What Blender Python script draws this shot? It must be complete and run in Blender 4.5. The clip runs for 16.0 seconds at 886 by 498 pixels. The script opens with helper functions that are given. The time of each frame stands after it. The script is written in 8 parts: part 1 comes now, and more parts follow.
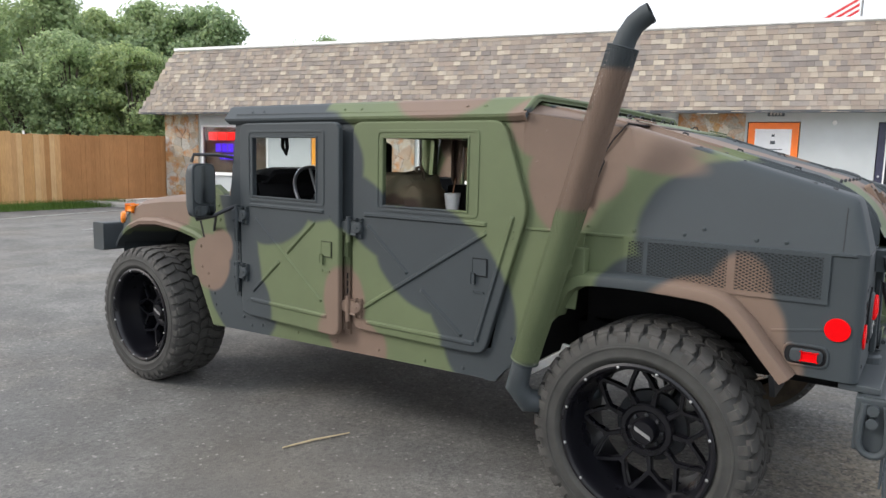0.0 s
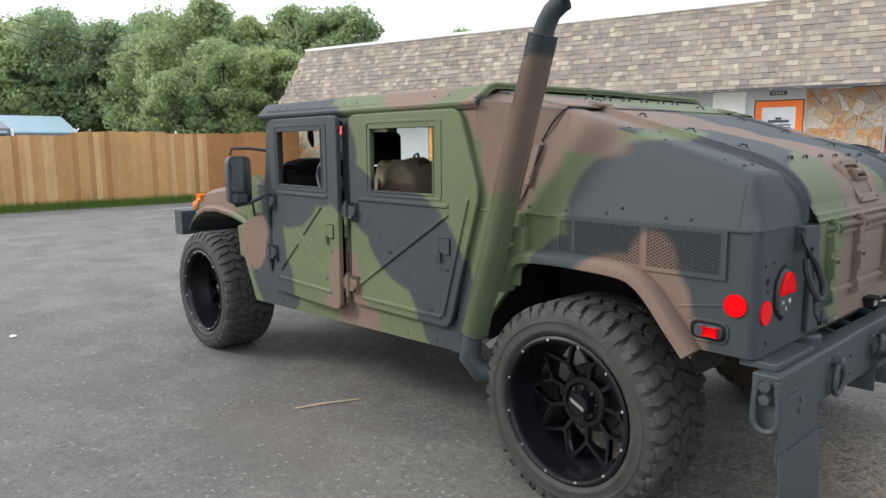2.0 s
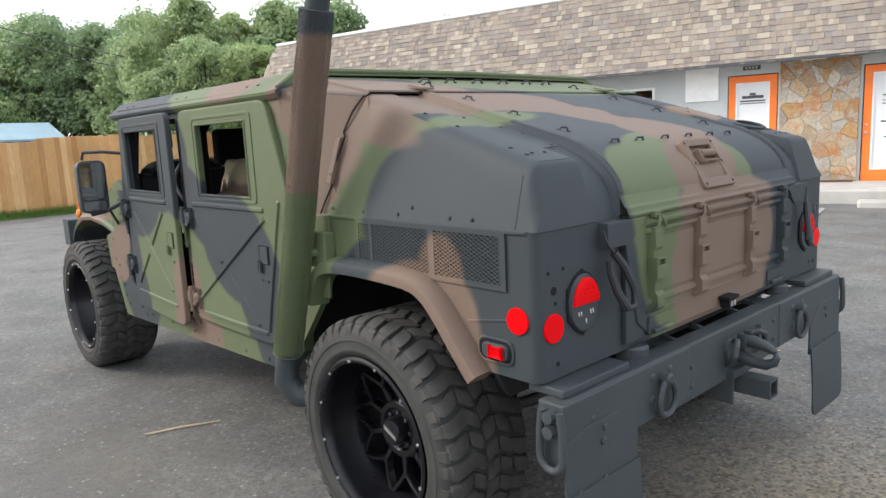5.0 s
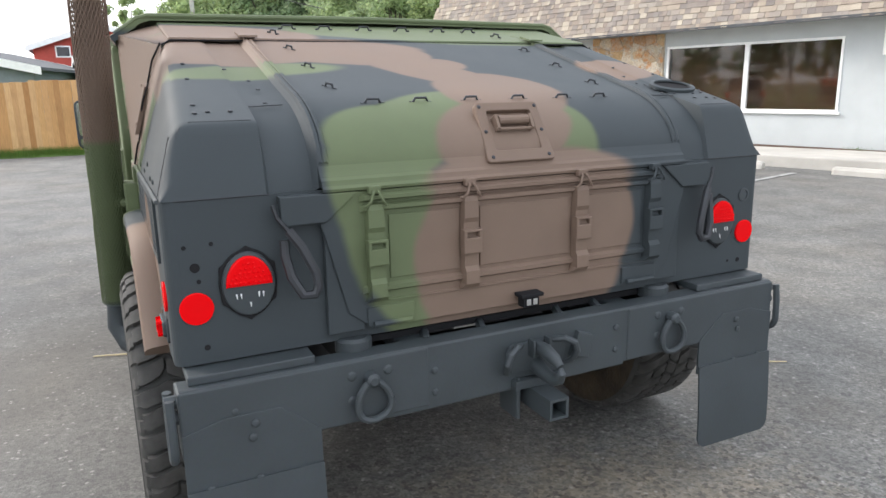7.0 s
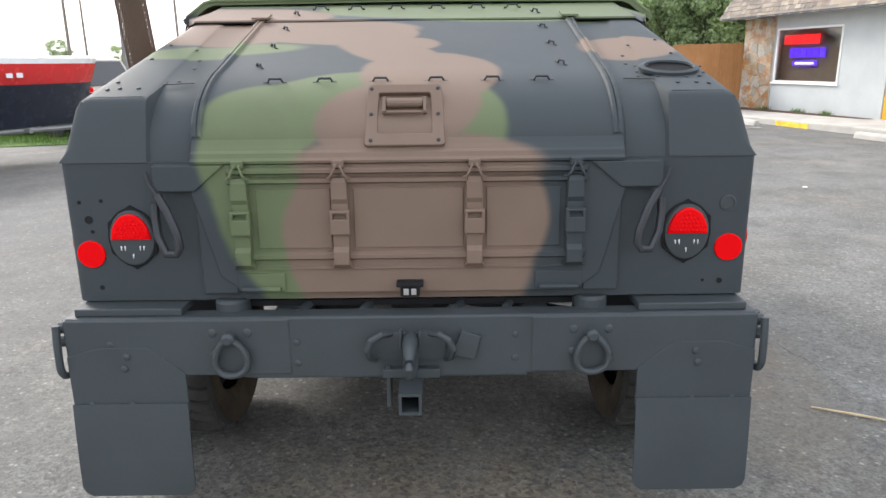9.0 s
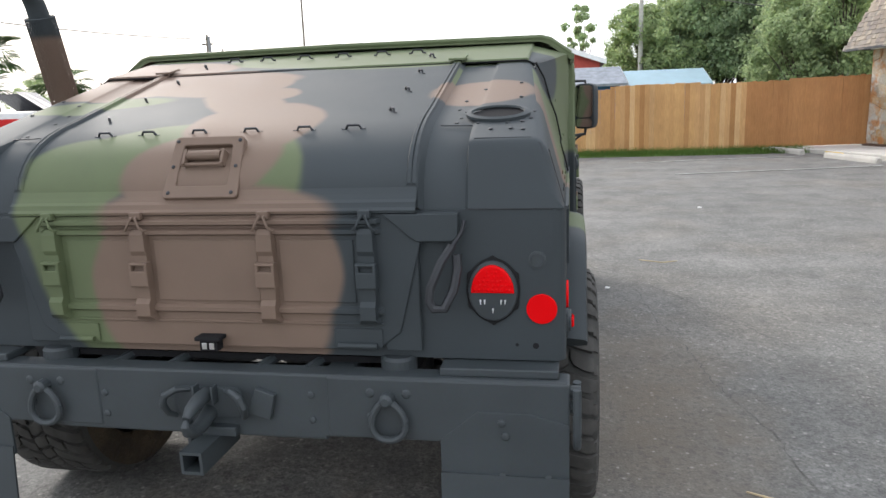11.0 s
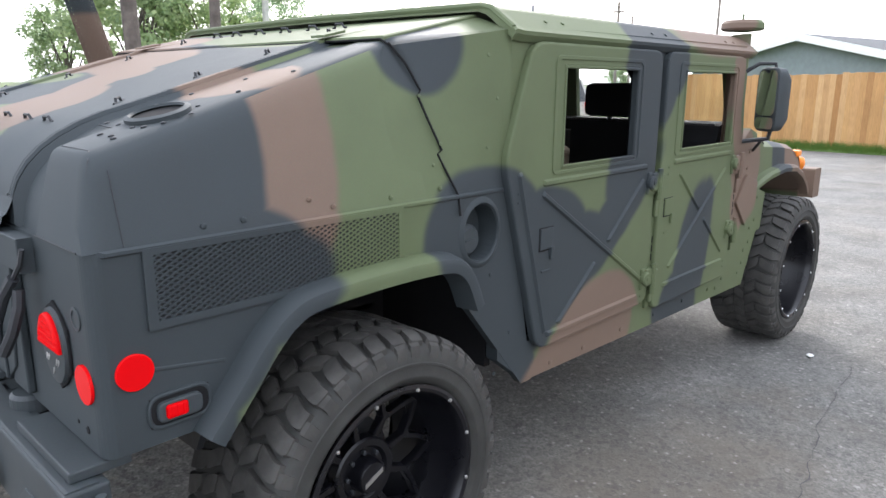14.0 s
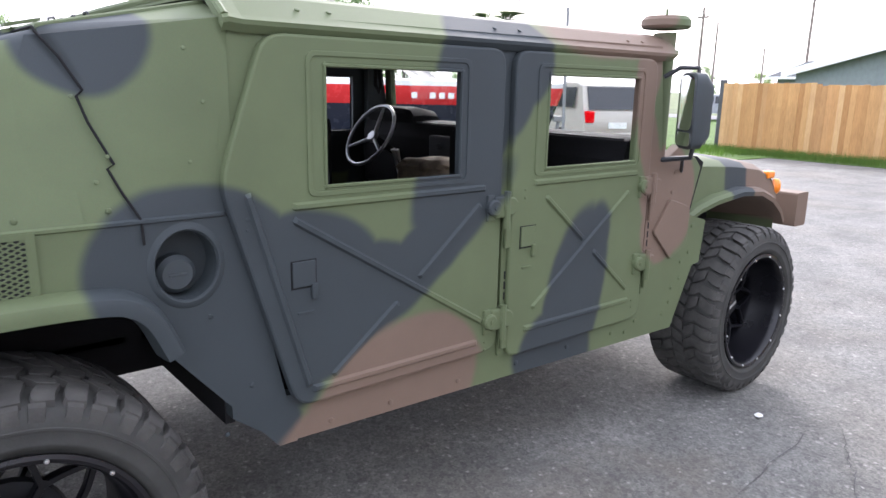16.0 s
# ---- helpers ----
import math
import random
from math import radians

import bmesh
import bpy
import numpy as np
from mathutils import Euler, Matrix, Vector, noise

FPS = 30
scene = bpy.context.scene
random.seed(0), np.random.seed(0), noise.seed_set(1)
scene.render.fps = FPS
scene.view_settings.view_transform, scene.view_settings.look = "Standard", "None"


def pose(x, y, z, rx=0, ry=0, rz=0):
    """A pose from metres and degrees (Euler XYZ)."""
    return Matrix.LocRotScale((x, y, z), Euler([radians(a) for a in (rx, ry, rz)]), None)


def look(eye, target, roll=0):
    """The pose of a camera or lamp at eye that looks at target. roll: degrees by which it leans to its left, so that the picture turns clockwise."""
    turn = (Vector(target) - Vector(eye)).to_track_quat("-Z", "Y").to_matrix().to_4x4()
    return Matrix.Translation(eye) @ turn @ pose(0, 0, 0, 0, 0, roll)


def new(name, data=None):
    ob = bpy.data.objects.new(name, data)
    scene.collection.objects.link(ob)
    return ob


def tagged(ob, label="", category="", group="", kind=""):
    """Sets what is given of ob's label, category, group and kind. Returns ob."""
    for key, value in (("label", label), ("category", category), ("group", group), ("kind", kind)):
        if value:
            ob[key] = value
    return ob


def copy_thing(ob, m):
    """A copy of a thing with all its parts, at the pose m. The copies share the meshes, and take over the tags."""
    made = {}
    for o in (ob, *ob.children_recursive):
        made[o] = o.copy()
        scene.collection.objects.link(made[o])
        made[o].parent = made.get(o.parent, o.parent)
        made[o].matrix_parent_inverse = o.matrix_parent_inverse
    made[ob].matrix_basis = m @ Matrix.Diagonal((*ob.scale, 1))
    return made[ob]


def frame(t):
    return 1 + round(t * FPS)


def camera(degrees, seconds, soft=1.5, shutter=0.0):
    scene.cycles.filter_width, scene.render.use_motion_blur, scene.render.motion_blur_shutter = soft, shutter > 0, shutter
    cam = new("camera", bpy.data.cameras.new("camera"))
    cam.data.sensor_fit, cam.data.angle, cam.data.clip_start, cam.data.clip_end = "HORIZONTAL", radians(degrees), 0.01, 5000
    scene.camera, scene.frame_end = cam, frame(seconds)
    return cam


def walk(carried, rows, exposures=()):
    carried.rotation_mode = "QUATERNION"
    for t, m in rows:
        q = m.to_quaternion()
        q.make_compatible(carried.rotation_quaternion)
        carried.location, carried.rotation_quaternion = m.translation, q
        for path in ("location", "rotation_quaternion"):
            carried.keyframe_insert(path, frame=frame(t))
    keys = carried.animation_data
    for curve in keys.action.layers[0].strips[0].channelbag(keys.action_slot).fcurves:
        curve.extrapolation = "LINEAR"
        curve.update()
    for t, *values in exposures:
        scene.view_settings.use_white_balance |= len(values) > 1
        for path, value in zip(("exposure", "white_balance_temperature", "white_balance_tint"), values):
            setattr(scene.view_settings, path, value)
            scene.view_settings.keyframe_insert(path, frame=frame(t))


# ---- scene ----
cam = camera(64.7, 16.0)
PATH = [
    (0, (0.158, -3.809, 1.559), (-0.978, -2.184, 1.3), 1.3),
    (0.5, (0.342, -3.653, 1.549), (-0.822, -2.055, 1.241), 3.3),
    (1, (0.557, -3.501, 1.544), (-0.807, -2.056, 1.317), 4.4),
    (1.5, (0.743, -3.458, 1.555), (-0.723, -2.118, 1.324), 1.0),
    (2, (0.967, -3.447, 1.558), (-0.478, -2.095, 1.264), -0.4),
    (2.5, (1.081, -3.314, 1.565), (-0.342, -1.947, 1.237), -2.1),
    (3, (1.156, -3.092, 1.569), (-0.29, -1.746, 1.257), -2.3),
    (3.2, (1.17, -3.03, 1.575), (-0.302, -1.714, 1.258), -2.6),
    (5.3, (1.298, -2.433, 1.538), (-0.158, -1.101, 1.216), -2.8),
    (5.5, (1.352, -2.313, 1.534), (-0.108, -0.986, 1.208), -2.6),
    (6, (1.454, -1.942, 1.545), (-0.024, -0.651, 1.154), -1.8),
    (6.5, (1.674, -1.568, 1.548), (0.037, -0.488, 1.158), -2.6),
    (7, (1.886, -1.195, 1.534), (0.132, -0.346, 1.084), -1.0),
    (7.5, (1.973, -0.833, 1.56), (0.19, -0.088, 1.046), 1.7),
    (8, (2.125, -0.439, 1.553), (0.214, -0.152, 1.035), 0.3),
    (8.2, (2.155, -0.29, 1.55), (0.238, -0.085, 1.018), -0.1),
    (10.3, (2.098, 0.583, 1.545), (0.155, 0.35, 1.132), -1.4),
    (10.5, (2.047, 0.705, 1.542), (0.109, 0.447, 1.124), -1.7),
    (11, (1.947, 1.096, 1.547), (0.021, 0.734, 1.151), -2.1),
    (11.5, (1.743, 1.412, 1.535), (-0.162, 0.942, 1.149), -2.4),
    (12, (1.532, 1.724, 1.545), (-0.319, 1.085, 1.135), -2.0),
    (12.5, (1.288, 2.025, 1.566), (-0.44, 1.121, 1.121), -1.4),
    (13, (1.012, 2.183, 1.56), (-0.628, 1.134, 1.101), -1.4),
    (13.5, (0.742, 2.335, 1.572), (-0.788, 1.134, 1.108), -0.5),
    (14, (0.477, 2.502, 1.597), (-0.935, 1.163, 1.134), 0.3),
    (14.5, (0.236, 2.576, 1.625), (-1.112, 1.178, 1.149), 1.0),
    (15, (-0.039, 2.672, 1.611), (-1.387, 1.265, 1.158), 1.1),
    (15.5, (-0.314, 2.838, 1.618), (-1.614, 1.38, 1.188), 0.9),
    (16, (-0.578, 2.869, 1.6), (-1.824, 1.371, 1.148), 1.2),
]
walk(cam, [(t, look(eye, target, roll)) for t, eye, target, roll in PATH], [(0, 0.92, 6350, 11), (0.5, 0.97, 6350, 11), (1.5, 0.72, 6350, 11), (2.3, 1.03, 6350, 11), (3, 1.0, 6350, 11), (6, 1.14, 6350, 11), (8, 1.3, 6400, 11), (10.5, 1.12, 6400, 11), (11.5, 0.9, 6400, 11), (12.5, 1.14, 6350, 12), (13, 1.34, 6350, 12), (14.5, 1.58, 6080, 14), (16, 1.66, 6050, 18)])

# ---- sky and sun: bright thin overcast, low soft sun ahead of the truck ----
SUN_EL, SUN_AZ = 32.0, 222.0
world = bpy.data.worlds.new("sky")
world.use_nodes = True
scene.world = world
wn, wl = world.node_tree.nodes, world.node_tree.links
sky = wn.new("ShaderNodeTexSky")
sky.sky_type = "NISHITA"
sky.sun_disc = False
sky.sun_elevation, sky.sun_rotation = radians(SUN_EL), radians(90 - SUN_AZ)
sky.dust_density, sky.air_density = 4.0, 1.0
pale = wn.new("ShaderNodeMixRGB")
pale.inputs["Fac"].default_value = 0.75
pale.inputs["Color2"].default_value = (9.0, 9.3, 9.8, 1)
wl.new(sky.outputs["Color"], pale.inputs["Color1"])
wl.new(pale.outputs["Color"], wn["Background"].inputs["Color"])
wn["Background"].inputs["Strength"].default_value = 0.115
sun = new("sun", bpy.data.lights.new("sun", "SUN"))
sun.data.energy, sun.data.angle, sun.data.color = 1.2, radians(14), (1.0, 0.95, 0.88)
sun.matrix_world = look((30 * math.cos(radians(SUN_AZ)), 30 * math.sin(radians(SUN_AZ)), 30 * math.tan(radians(SUN_EL))), (0, 0, 0))

# ---- materials ----
def mat(name, rough=0.6, metal=0.0):
    m = bpy.data.materials.new(name)
    m.use_nodes = True
    b = m.node_tree.nodes["Principled BSDF"]
    b.inputs["Roughness"].default_value, b.inputs["Metallic"].default_value = rough, metal
    return m, m.node_tree.nodes, m.node_tree.links, b


def noise_tex(n, l, scale, detail=4, rough=0.55, vec=None):
    t = n.new("ShaderNodeTexNoise")
    t.inputs["Scale"].default_value, t.inputs["Detail"].default_value, t.inputs["Roughness"].default_value = scale, detail, rough
    if vec is None:
        vec = n.new("ShaderNodeNewGeometry").outputs["Position"]
    l.new(vec, t.inputs["Vector"])
    return t


def mixc(n, l, fac, a, b, kind="MIX"):
    m = n.new("ShaderNodeMixRGB")
    m.blend_type = kind
    for key, v in (("Fac", fac), ("Color1", a), ("Color2", b)):
        if isinstance(v, (int, float)):
            m.inputs[key].default_value = v
        elif isinstance(v, tuple):
            m.inputs[key].default_value = (*v, 1)
        else:
            l.new(v, m.inputs[key])
    return m.outputs["Color"]


def ramp(n, l, fac, stops):
    r = n.new("ShaderNodeValToRGB")
    while len(r.color_ramp.elements) < len(stops):
        r.color_ramp.elements.new(0.5)
    for e, (p, c) in zip(r.color_ramp.elements, stops):
        e.position, e.color = p, (*c, 1) if isinstance(c, tuple) else (c, c, c, 1)
    l.new(fac, r.inputs["Fac"])
    return r.outputs["Color"]


def bump(n, l, b, height, strength=0.3, dist=0.01):
    u = n.new("ShaderNodeBump")
    u.inputs["Strength"].default_value, u.inputs["Distance"].default_value = strength, dist
    l.new(height, u.inputs["Height"])
    l.new(u.outputs["Normal"], b.inputs["Normal"])


def plain(name, col, rough=0.6, metal=0.0, vary=0.15, scale=6.0, fine=90.0, relief=0.15, dist=0.002):
    """A surface of one colour with stains and grain."""
    m, n, l, b = mat(name, rough, metal)
    big, small = noise_tex(n, l, scale), noise_tex(n, l, fine, 2)
    dark, light = tuple(c * (1 - vary) for c in col), tuple(min(1, c * (1 + vary)) for c in col)
    c = ramp(n, l, big.outputs["Fac"], [(0.3, dark), (0.7, light)])
    c = mixc(n, l, 0.12, c, small.outputs["Color"], "OVERLAY")
    l.new(c, b.inputs["Base Color"])
    r = n.new("ShaderNodeMapRange")
    r.inputs["To Min"].default_value, r.inputs["To Max"].default_value = max(0.02, rough - 0.08), min(1, rough + 0.1)
    l.new(big.outputs["Fac"], r.inputs["Value"])
    l.new(r.outputs["Result"], b.inputs["Roughness"])
    bump(n, l, b, small.outputs["Fac"], relief, dist)
    return m


GREEN, BROWN, BLACK = (0.098, 0.122, 0.060), (0.155, 0.107, 0.079), (0.033, 0.041, 0.045)


def camo(name, axes, layers, base=GREEN):
    """Three-colour paint. axes: the two weights on x, y, z that give the plan of the pattern; layers: colour and its patches
    (middle, half sizes, turn), later ones on top."""
    m, n, l, b = mat(name, 0.55)
    b.inputs["Specular IOR Level"].default_value = 0.37
    pos = n.new("ShaderNodeNewGeometry").outputs["Position"]
    flat = n.new("ShaderNodeCombineXYZ")
    for i, w in enumerate(axes):
        d = n.new("ShaderNodeVectorMath")
        d.operation = "DOT_PRODUCT"
        d.inputs[1].default_value = w
        l.new(pos, d.inputs[0])
        l.new(d.outputs["Value"], flat.inputs[i])
    wob = noise_tex(n, l, 3.5, 2, 0.5, flat.outputs["Vector"])
    sub = n.new("ShaderNodeVectorMath")
    sub.operation = "SUBTRACT"
    sub.inputs[1].default_value = (0.5, 0.5, 0.5)
    l.new(wob.outputs["Color"], sub.inputs[0])
    sc = n.new("ShaderNodeVectorMath")
    sc.operation = "SCALE"
    sc.inputs["Scale"].default_value = 0.045
    l.new(sub.outputs["Vector"], sc.inputs[0])
    at = n.new("ShaderNodeVectorMath")
    l.new(flat.outputs["Vector"], at.inputs[0])
    l.new(sc.outputs["Vector"], at.inputs[1])
    col = base
    for tint, patches in layers:
        mask = None
        for a, c, ra, rc, turn in patches:
            mp = n.new("ShaderNodeMapping")
            mp.vector_type = "TEXTURE"
            mp.inputs["Location"].default_value = (a, c, 0)
            mp.inputs["Rotation"].default_value = (0, 0, radians(turn))
            mp.inputs["Scale"].default_value = (ra, rc, 1000)
            l.new(at.outputs["Vector"], mp.inputs["Vector"])
            ln = n.new("ShaderNodeVectorMath")
            ln.operation = "LENGTH"
            l.new(mp.outputs["Vector"], ln.inputs[0])
            mr = n.new("ShaderNodeMapRange")
            mr.interpolation_type = "SMOOTHSTEP"
            soft = 0.015 / min(ra, rc)
            for key, v in (("From Min", 1 + soft), ("From Max", 1 - soft), ("To Min", 0), ("To Max", 1)):
                mr.inputs[key].default_value = v
            l.new(ln.outputs["Value"], mr.inputs["Value"])
            if mask is None:
                mask = mr.outputs["Result"]
            else:
                mx = n.new("ShaderNodeMath")
                mx.operation = "MAXIMUM"
                l.new(mask, mx.inputs[0])
                l.new(mr.outputs["Result"], mx.inputs[1])
                mask = mx.outputs["Value"]
        col = mixc(n, l, mask, col, tint)
    dust = noise_tex(n, l, 5.0, 5)
    col = mixc(n, l, 0.22, col, ramp(n, l, dust.outputs["Fac"], [(0.3, 0.35), (0.7, 0.65)]), "OVERLAY")
    fine = noise_tex(n, l, 260.0, 2)
    col = mixc(n, l, 0.10, col, fine.outputs["Color"], "OVERLAY")
    l.new(col, b.inputs["Base Color"])
    r = n.new("ShaderNodeMapRange")
    r.inputs["To Min"].default_value, r.inputs["To Max"].default_value = 0.6, 0.76
    l.new(dust.outputs["Fac"], r.inputs["Value"])
    l.new(r.outputs["Result"], b.inputs["Roughness"])
    bump(n, l, b, fine.outputs["Fac"], 0.12, 0.002)
    return m


SIDE = ((1, 0, 0), (0, 0, 1))
camo_left = camo("camo_paint_left", SIDE, [
    (BLACK, [(-0.08, 1.05, 0.27, 0.27, 0), (-2.54, 1.50, 0.30, 0.30, 0), (-2.97, 1.54, 0.50, 0.50, 0), (-1.52, 0.67, 0.21, 0.21, 0), (-3.24, 0.70, 0.34, 0.27, 145), (-3.31, 1.63, 1.43, 0.18, 101),
             (-0.80, 1.08, 0.16, 0.11, 27), (-2.20, 1.26, 0.63, 0.15, 148), (-1.80, 1.07, 0.37, 0.26, 163), (-1.59, 0.91, 0.35, 0.23, 114), (-0.18, 1.24, 0.52, 0.29, 168), (-0.42, 1.29, 0.395, 0.29, 0), (-4.85, 1.0, 0.3, 0.4, 0)]),
    (BROWN, [(-2.35, 0.80, 0.18, 0.13, 94), (-1.24, 1.69, 0.18, 0.13, 145), (-1.86, 1.92, 0.33, 0.18, 170), (-3.43, 0.98, 0.11, 0.11, 142), (-3.53, 0.88, 0.18, 0.18, 129), (-2.30, 0.58, 0.22, 0.16, 160),
             (-0.40, 1.07, 0.115, 0.165, 0), (-0.52, 1.04, 0.21, 0.10, 8), (-0.35, 0.92, 0.115, 0.2, 0), (-0.26, 0.82, 0.09, 0.12, 0), (-1.13, 1.50, 0.17, 0.25, 0), (-0.86, 1.665, 0.28, 0.05, -17), (-0.87, 1.61, 0.29, 0.075, -15), (-0.98, 1.5, 0.1, 0.12, 0), (-4.2, 1.15, 0.36, 0.2, 0)])])
camo_right = camo("camo_paint_right", SIDE, [
    (BROWN, [(-0.475, 1.5, 0.19, 0.42, 0)]),
    (BLACK, [(-0.17, 1.02, 0.19, 0.23, 75), (-1.23, 1.10, 0.29, 0.24, 9), (-1.17, 0.93, 0.23, 0.2, 0), (-1.01, 1.71, 0.15, 0.15, 0), (-0.15, 1.46, 0.30, 0.45, 0), (-0.40, 1.13, 0.21, 0.13, 0), (-2.74, 0.76, 0.18, 0.40, 13), (-2.85, 1.0, 0.085, 0.16, 14), (-1.39, 0.86, 0.26, 0.19, 62), (-0.36, 1.15, 0.19, 0.17, 0), (-0.05, 1.1, 0.25, 0.6, 0),
             (-2.66, 0.55, 0.24, 0.2, 10), (-2.36, 1.71, 0.19, 0.19, 0), (-2.15, 1.40, 0.36, 0.17, 125), (-2.24, 1.64, 0.26, 0.23, 119), (-1.98, 1.07, 0.46, 0.11, 143), (-1.78, 1.0, 0.18, 0.13, 0), (-1.52, 0.98, 0.30, 0.27, 0), (-1.36, 0.6, 0.16, 0.2, 0), (-4.15, 1.2, 0.12, 0.4, 0)]),
    (BROWN, [(-3.19, 1.94, 0.17, 0.17, 0), (-3.34, 1.00, 0.18, 0.18, 0), (-1.95, 0.61, 0.29, 0.25, 0), (-1.72, 0.545, 0.31, 0.13, -14), (-1.71, 0.675, 0.24, 0.095, 140), (-2.97, 1.80, 0.42, 0.085, 0), (-2.98, 1.92, 0.17, 0.10, 5), (-3.16, 1.67, 0.15, 0.11, 101), (-3.19, 1.40, 0.32, 0.09, 70), (-3.33, 1.16, 0.19, 0.19, 64), (-3.44, 1.12, 0.17, 0.25, 0), (-4.55, 1.15, 0.3, 0.3, 0), (-5.0, 0.9, 0.2, 0.3, 0)])])
camo_top = camo("camo_paint_top", ((0, 1, 0), (1, 0, -1)), [
    (GREEN, [(0.5, -2.95, 0.95, 0.34, 0), (0.1, -3.6, 0.9, 0.35, 0), (0.0, -3.22, 1.5, 0.17, 0), (-0.72, -2.13, 0.31, 0.095, -8), (0.21, -1.46, 0.22, 0.09, 78), (-0.43, -1.45, 0.20, 0.20, 0), (-0.24, -1.55, 0.33, 0.19, 150), (-0.48, -1.27, 0.27, 0.16, 89), (-0.43, -1.02, 0.27, 0.15, 64)]),
    (BROWN, [(0.17, -1.05, 0.26, 0.26, 0), (-0.13, -1.01, 0.30, 0.26, 102), (-0.03, -1.45, 0.29, 0.21, 138), (0.79, -2.13, 0.19, 0.18, 131), (-0.41, -2.37, 0.36, 0.14, 18), (0.07, -1.77, 0.23, 0.28, 177), (-0.08, -2.08, 0.35, 0.13, 55), (-0.72, -2.42, 0.42, 0.19, 0), (-0.85, -2.75, 0.5, 0.3, 0), (0.03, -1.22, 0.38, 0.14, 0), (0.02, -0.92, 0.37, 0.28, 0), (-0.34, -2.48, 0.36, 0.18, 0), (-0.13, -2.38, 0.15, 0.2, 0), (0.0, -2.2, 0.1, 0.1, 0)])], BLACK)
camo_stack = camo("camo_paint_stack", ((1, 0, 0), (0, 0, 1)), [(GREEN, [(-1.1, 1.05, 0.5, 0.36, 0)]), (BROWN, [(-1.0, 1.63, 0.6, 0.28, 0)])], BLACK)
black_paint = plain("black_paint", BLACK, 0.58, vary=0.12)
dark_steel = plain("dark_steel", (0.03, 0.032, 0.036), 0.55, 0.3)
rubber = plain("rubber", (0.031, 0.031, 0.028), 0.75, vary=0.4, scale=9, relief=0.3)
gloss_black = plain("gloss_black_rim", (0.005, 0.005, 0.007), 0.28, 0.0, relief=0.03)
gloss_black.node_tree.nodes["Principled BSDF"].inputs["Specular IOR Level"].default_value = 0.4
bright_metal = plain("bright_metal", (0.7, 0.7, 0.7), 0.3, 1.0)
red_lens, n_, l_, b_ = mat("red_lens", 0.25)
b_.inputs["Base Color"].default_value = (0.68, 0.002, 0.004, 1)
b_.inputs["Specular IOR Level"].default_value = 0.1
amber_lens, n_, l_, b_ = mat("amber_lens", 0.3)
b_.inputs["Base Color"].default_value = (0.8, 0.22, 0.01, 1)
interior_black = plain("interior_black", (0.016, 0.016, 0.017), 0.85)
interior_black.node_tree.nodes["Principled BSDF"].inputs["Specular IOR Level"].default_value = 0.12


# ---- mesh helpers ----
def part(name, bm, material, parent=None, label="", smooth=False):
    me = bpy.data.meshes.new(name)
    bmesh.ops.recalc_face_normals(bm, faces=bm.faces)
    bm.to_mesh(me)
    bm.free()
    for m in material if isinstance(material, (list, tuple)) else [material]:
        me.materials.append(m)
    if smooth:
        for p in me.polygons:
            p.use_smooth = True
        me.set_sharp_from_angle(angle=radians(35))
    ob = new(name, me)
    if parent is not None:
        ob.parent = parent
        ob.matrix_parent_inverse = parent.matrix_world.inverted()
    if label:
        tagged(ob, label)
    return ob


def thing(name, label, category, at=(0, 0, 0), group="", kind=""):
    e = new(name)
    e.empty_display_size = 0.2
    e.location = at
    e.matrix_world = Matrix.Translation(at)
    return tagged(e, label, category, group, kind)


def box(bm, x0, x1, y0, y1, z0, z1, bevel=0.0, m=None):
    vs = bmesh.ops.create_cube(bm, size=1.0)["verts"]
    for v in vs:
        v.co = Vector((x0 + (v.co.x + 0.5) * (x1 - x0), y0 + (v.co.y + 0.5) * (y1 - y0), z0 + (v.co.z + 0.5) * (z1 - z0)))
    if m is not None:
        bmesh.ops.transform(bm, matrix=m, verts=vs)
    if bevel:
        es = list({e for v in vs for e in v.link_edges})
        bmesh.ops.bevel(bm, geom=es, offset=bevel, segments=2, profile=0.5, affect="EDGES")


def tube(bm, pts, r, n=10, caps=True):
    """A round bar along points; r is one radius or one for each point."""
    pts = [Vector(p) for p in pts]
    rs = r if isinstance(r, (list, tuple)) else [r] * len(pts)
    rings = []
    side = None
    for i, p in enumerate(pts):
        d = (pts[min(i + 1, len(pts) - 1)] - pts[max(i - 1, 0)]).normalized()
        if side is None:
            side = d.cross(Vector((0, 0, 1)) if abs(d.z) < 0.9 else Vector((1, 0, 0))).normalized()
        side = (side - d * side.dot(d)).normalized()
        up = d.cross(side)
        rings.append([bm.verts.new(p + (side * math.cos(a) + up * math.sin(a)) * rs[i]) for a in [2 * math.pi * k / n for k in range(n)]])
    for a, c in zip(rings, rings[1:]):
        for k in range(n):
            bm.faces.new((a[k], a[(k + 1) % n], c[(k + 1) % n], c[k]))
    if caps:
        bm.faces.new(rings[0][::-1])
        bm.faces.new(rings[-1])


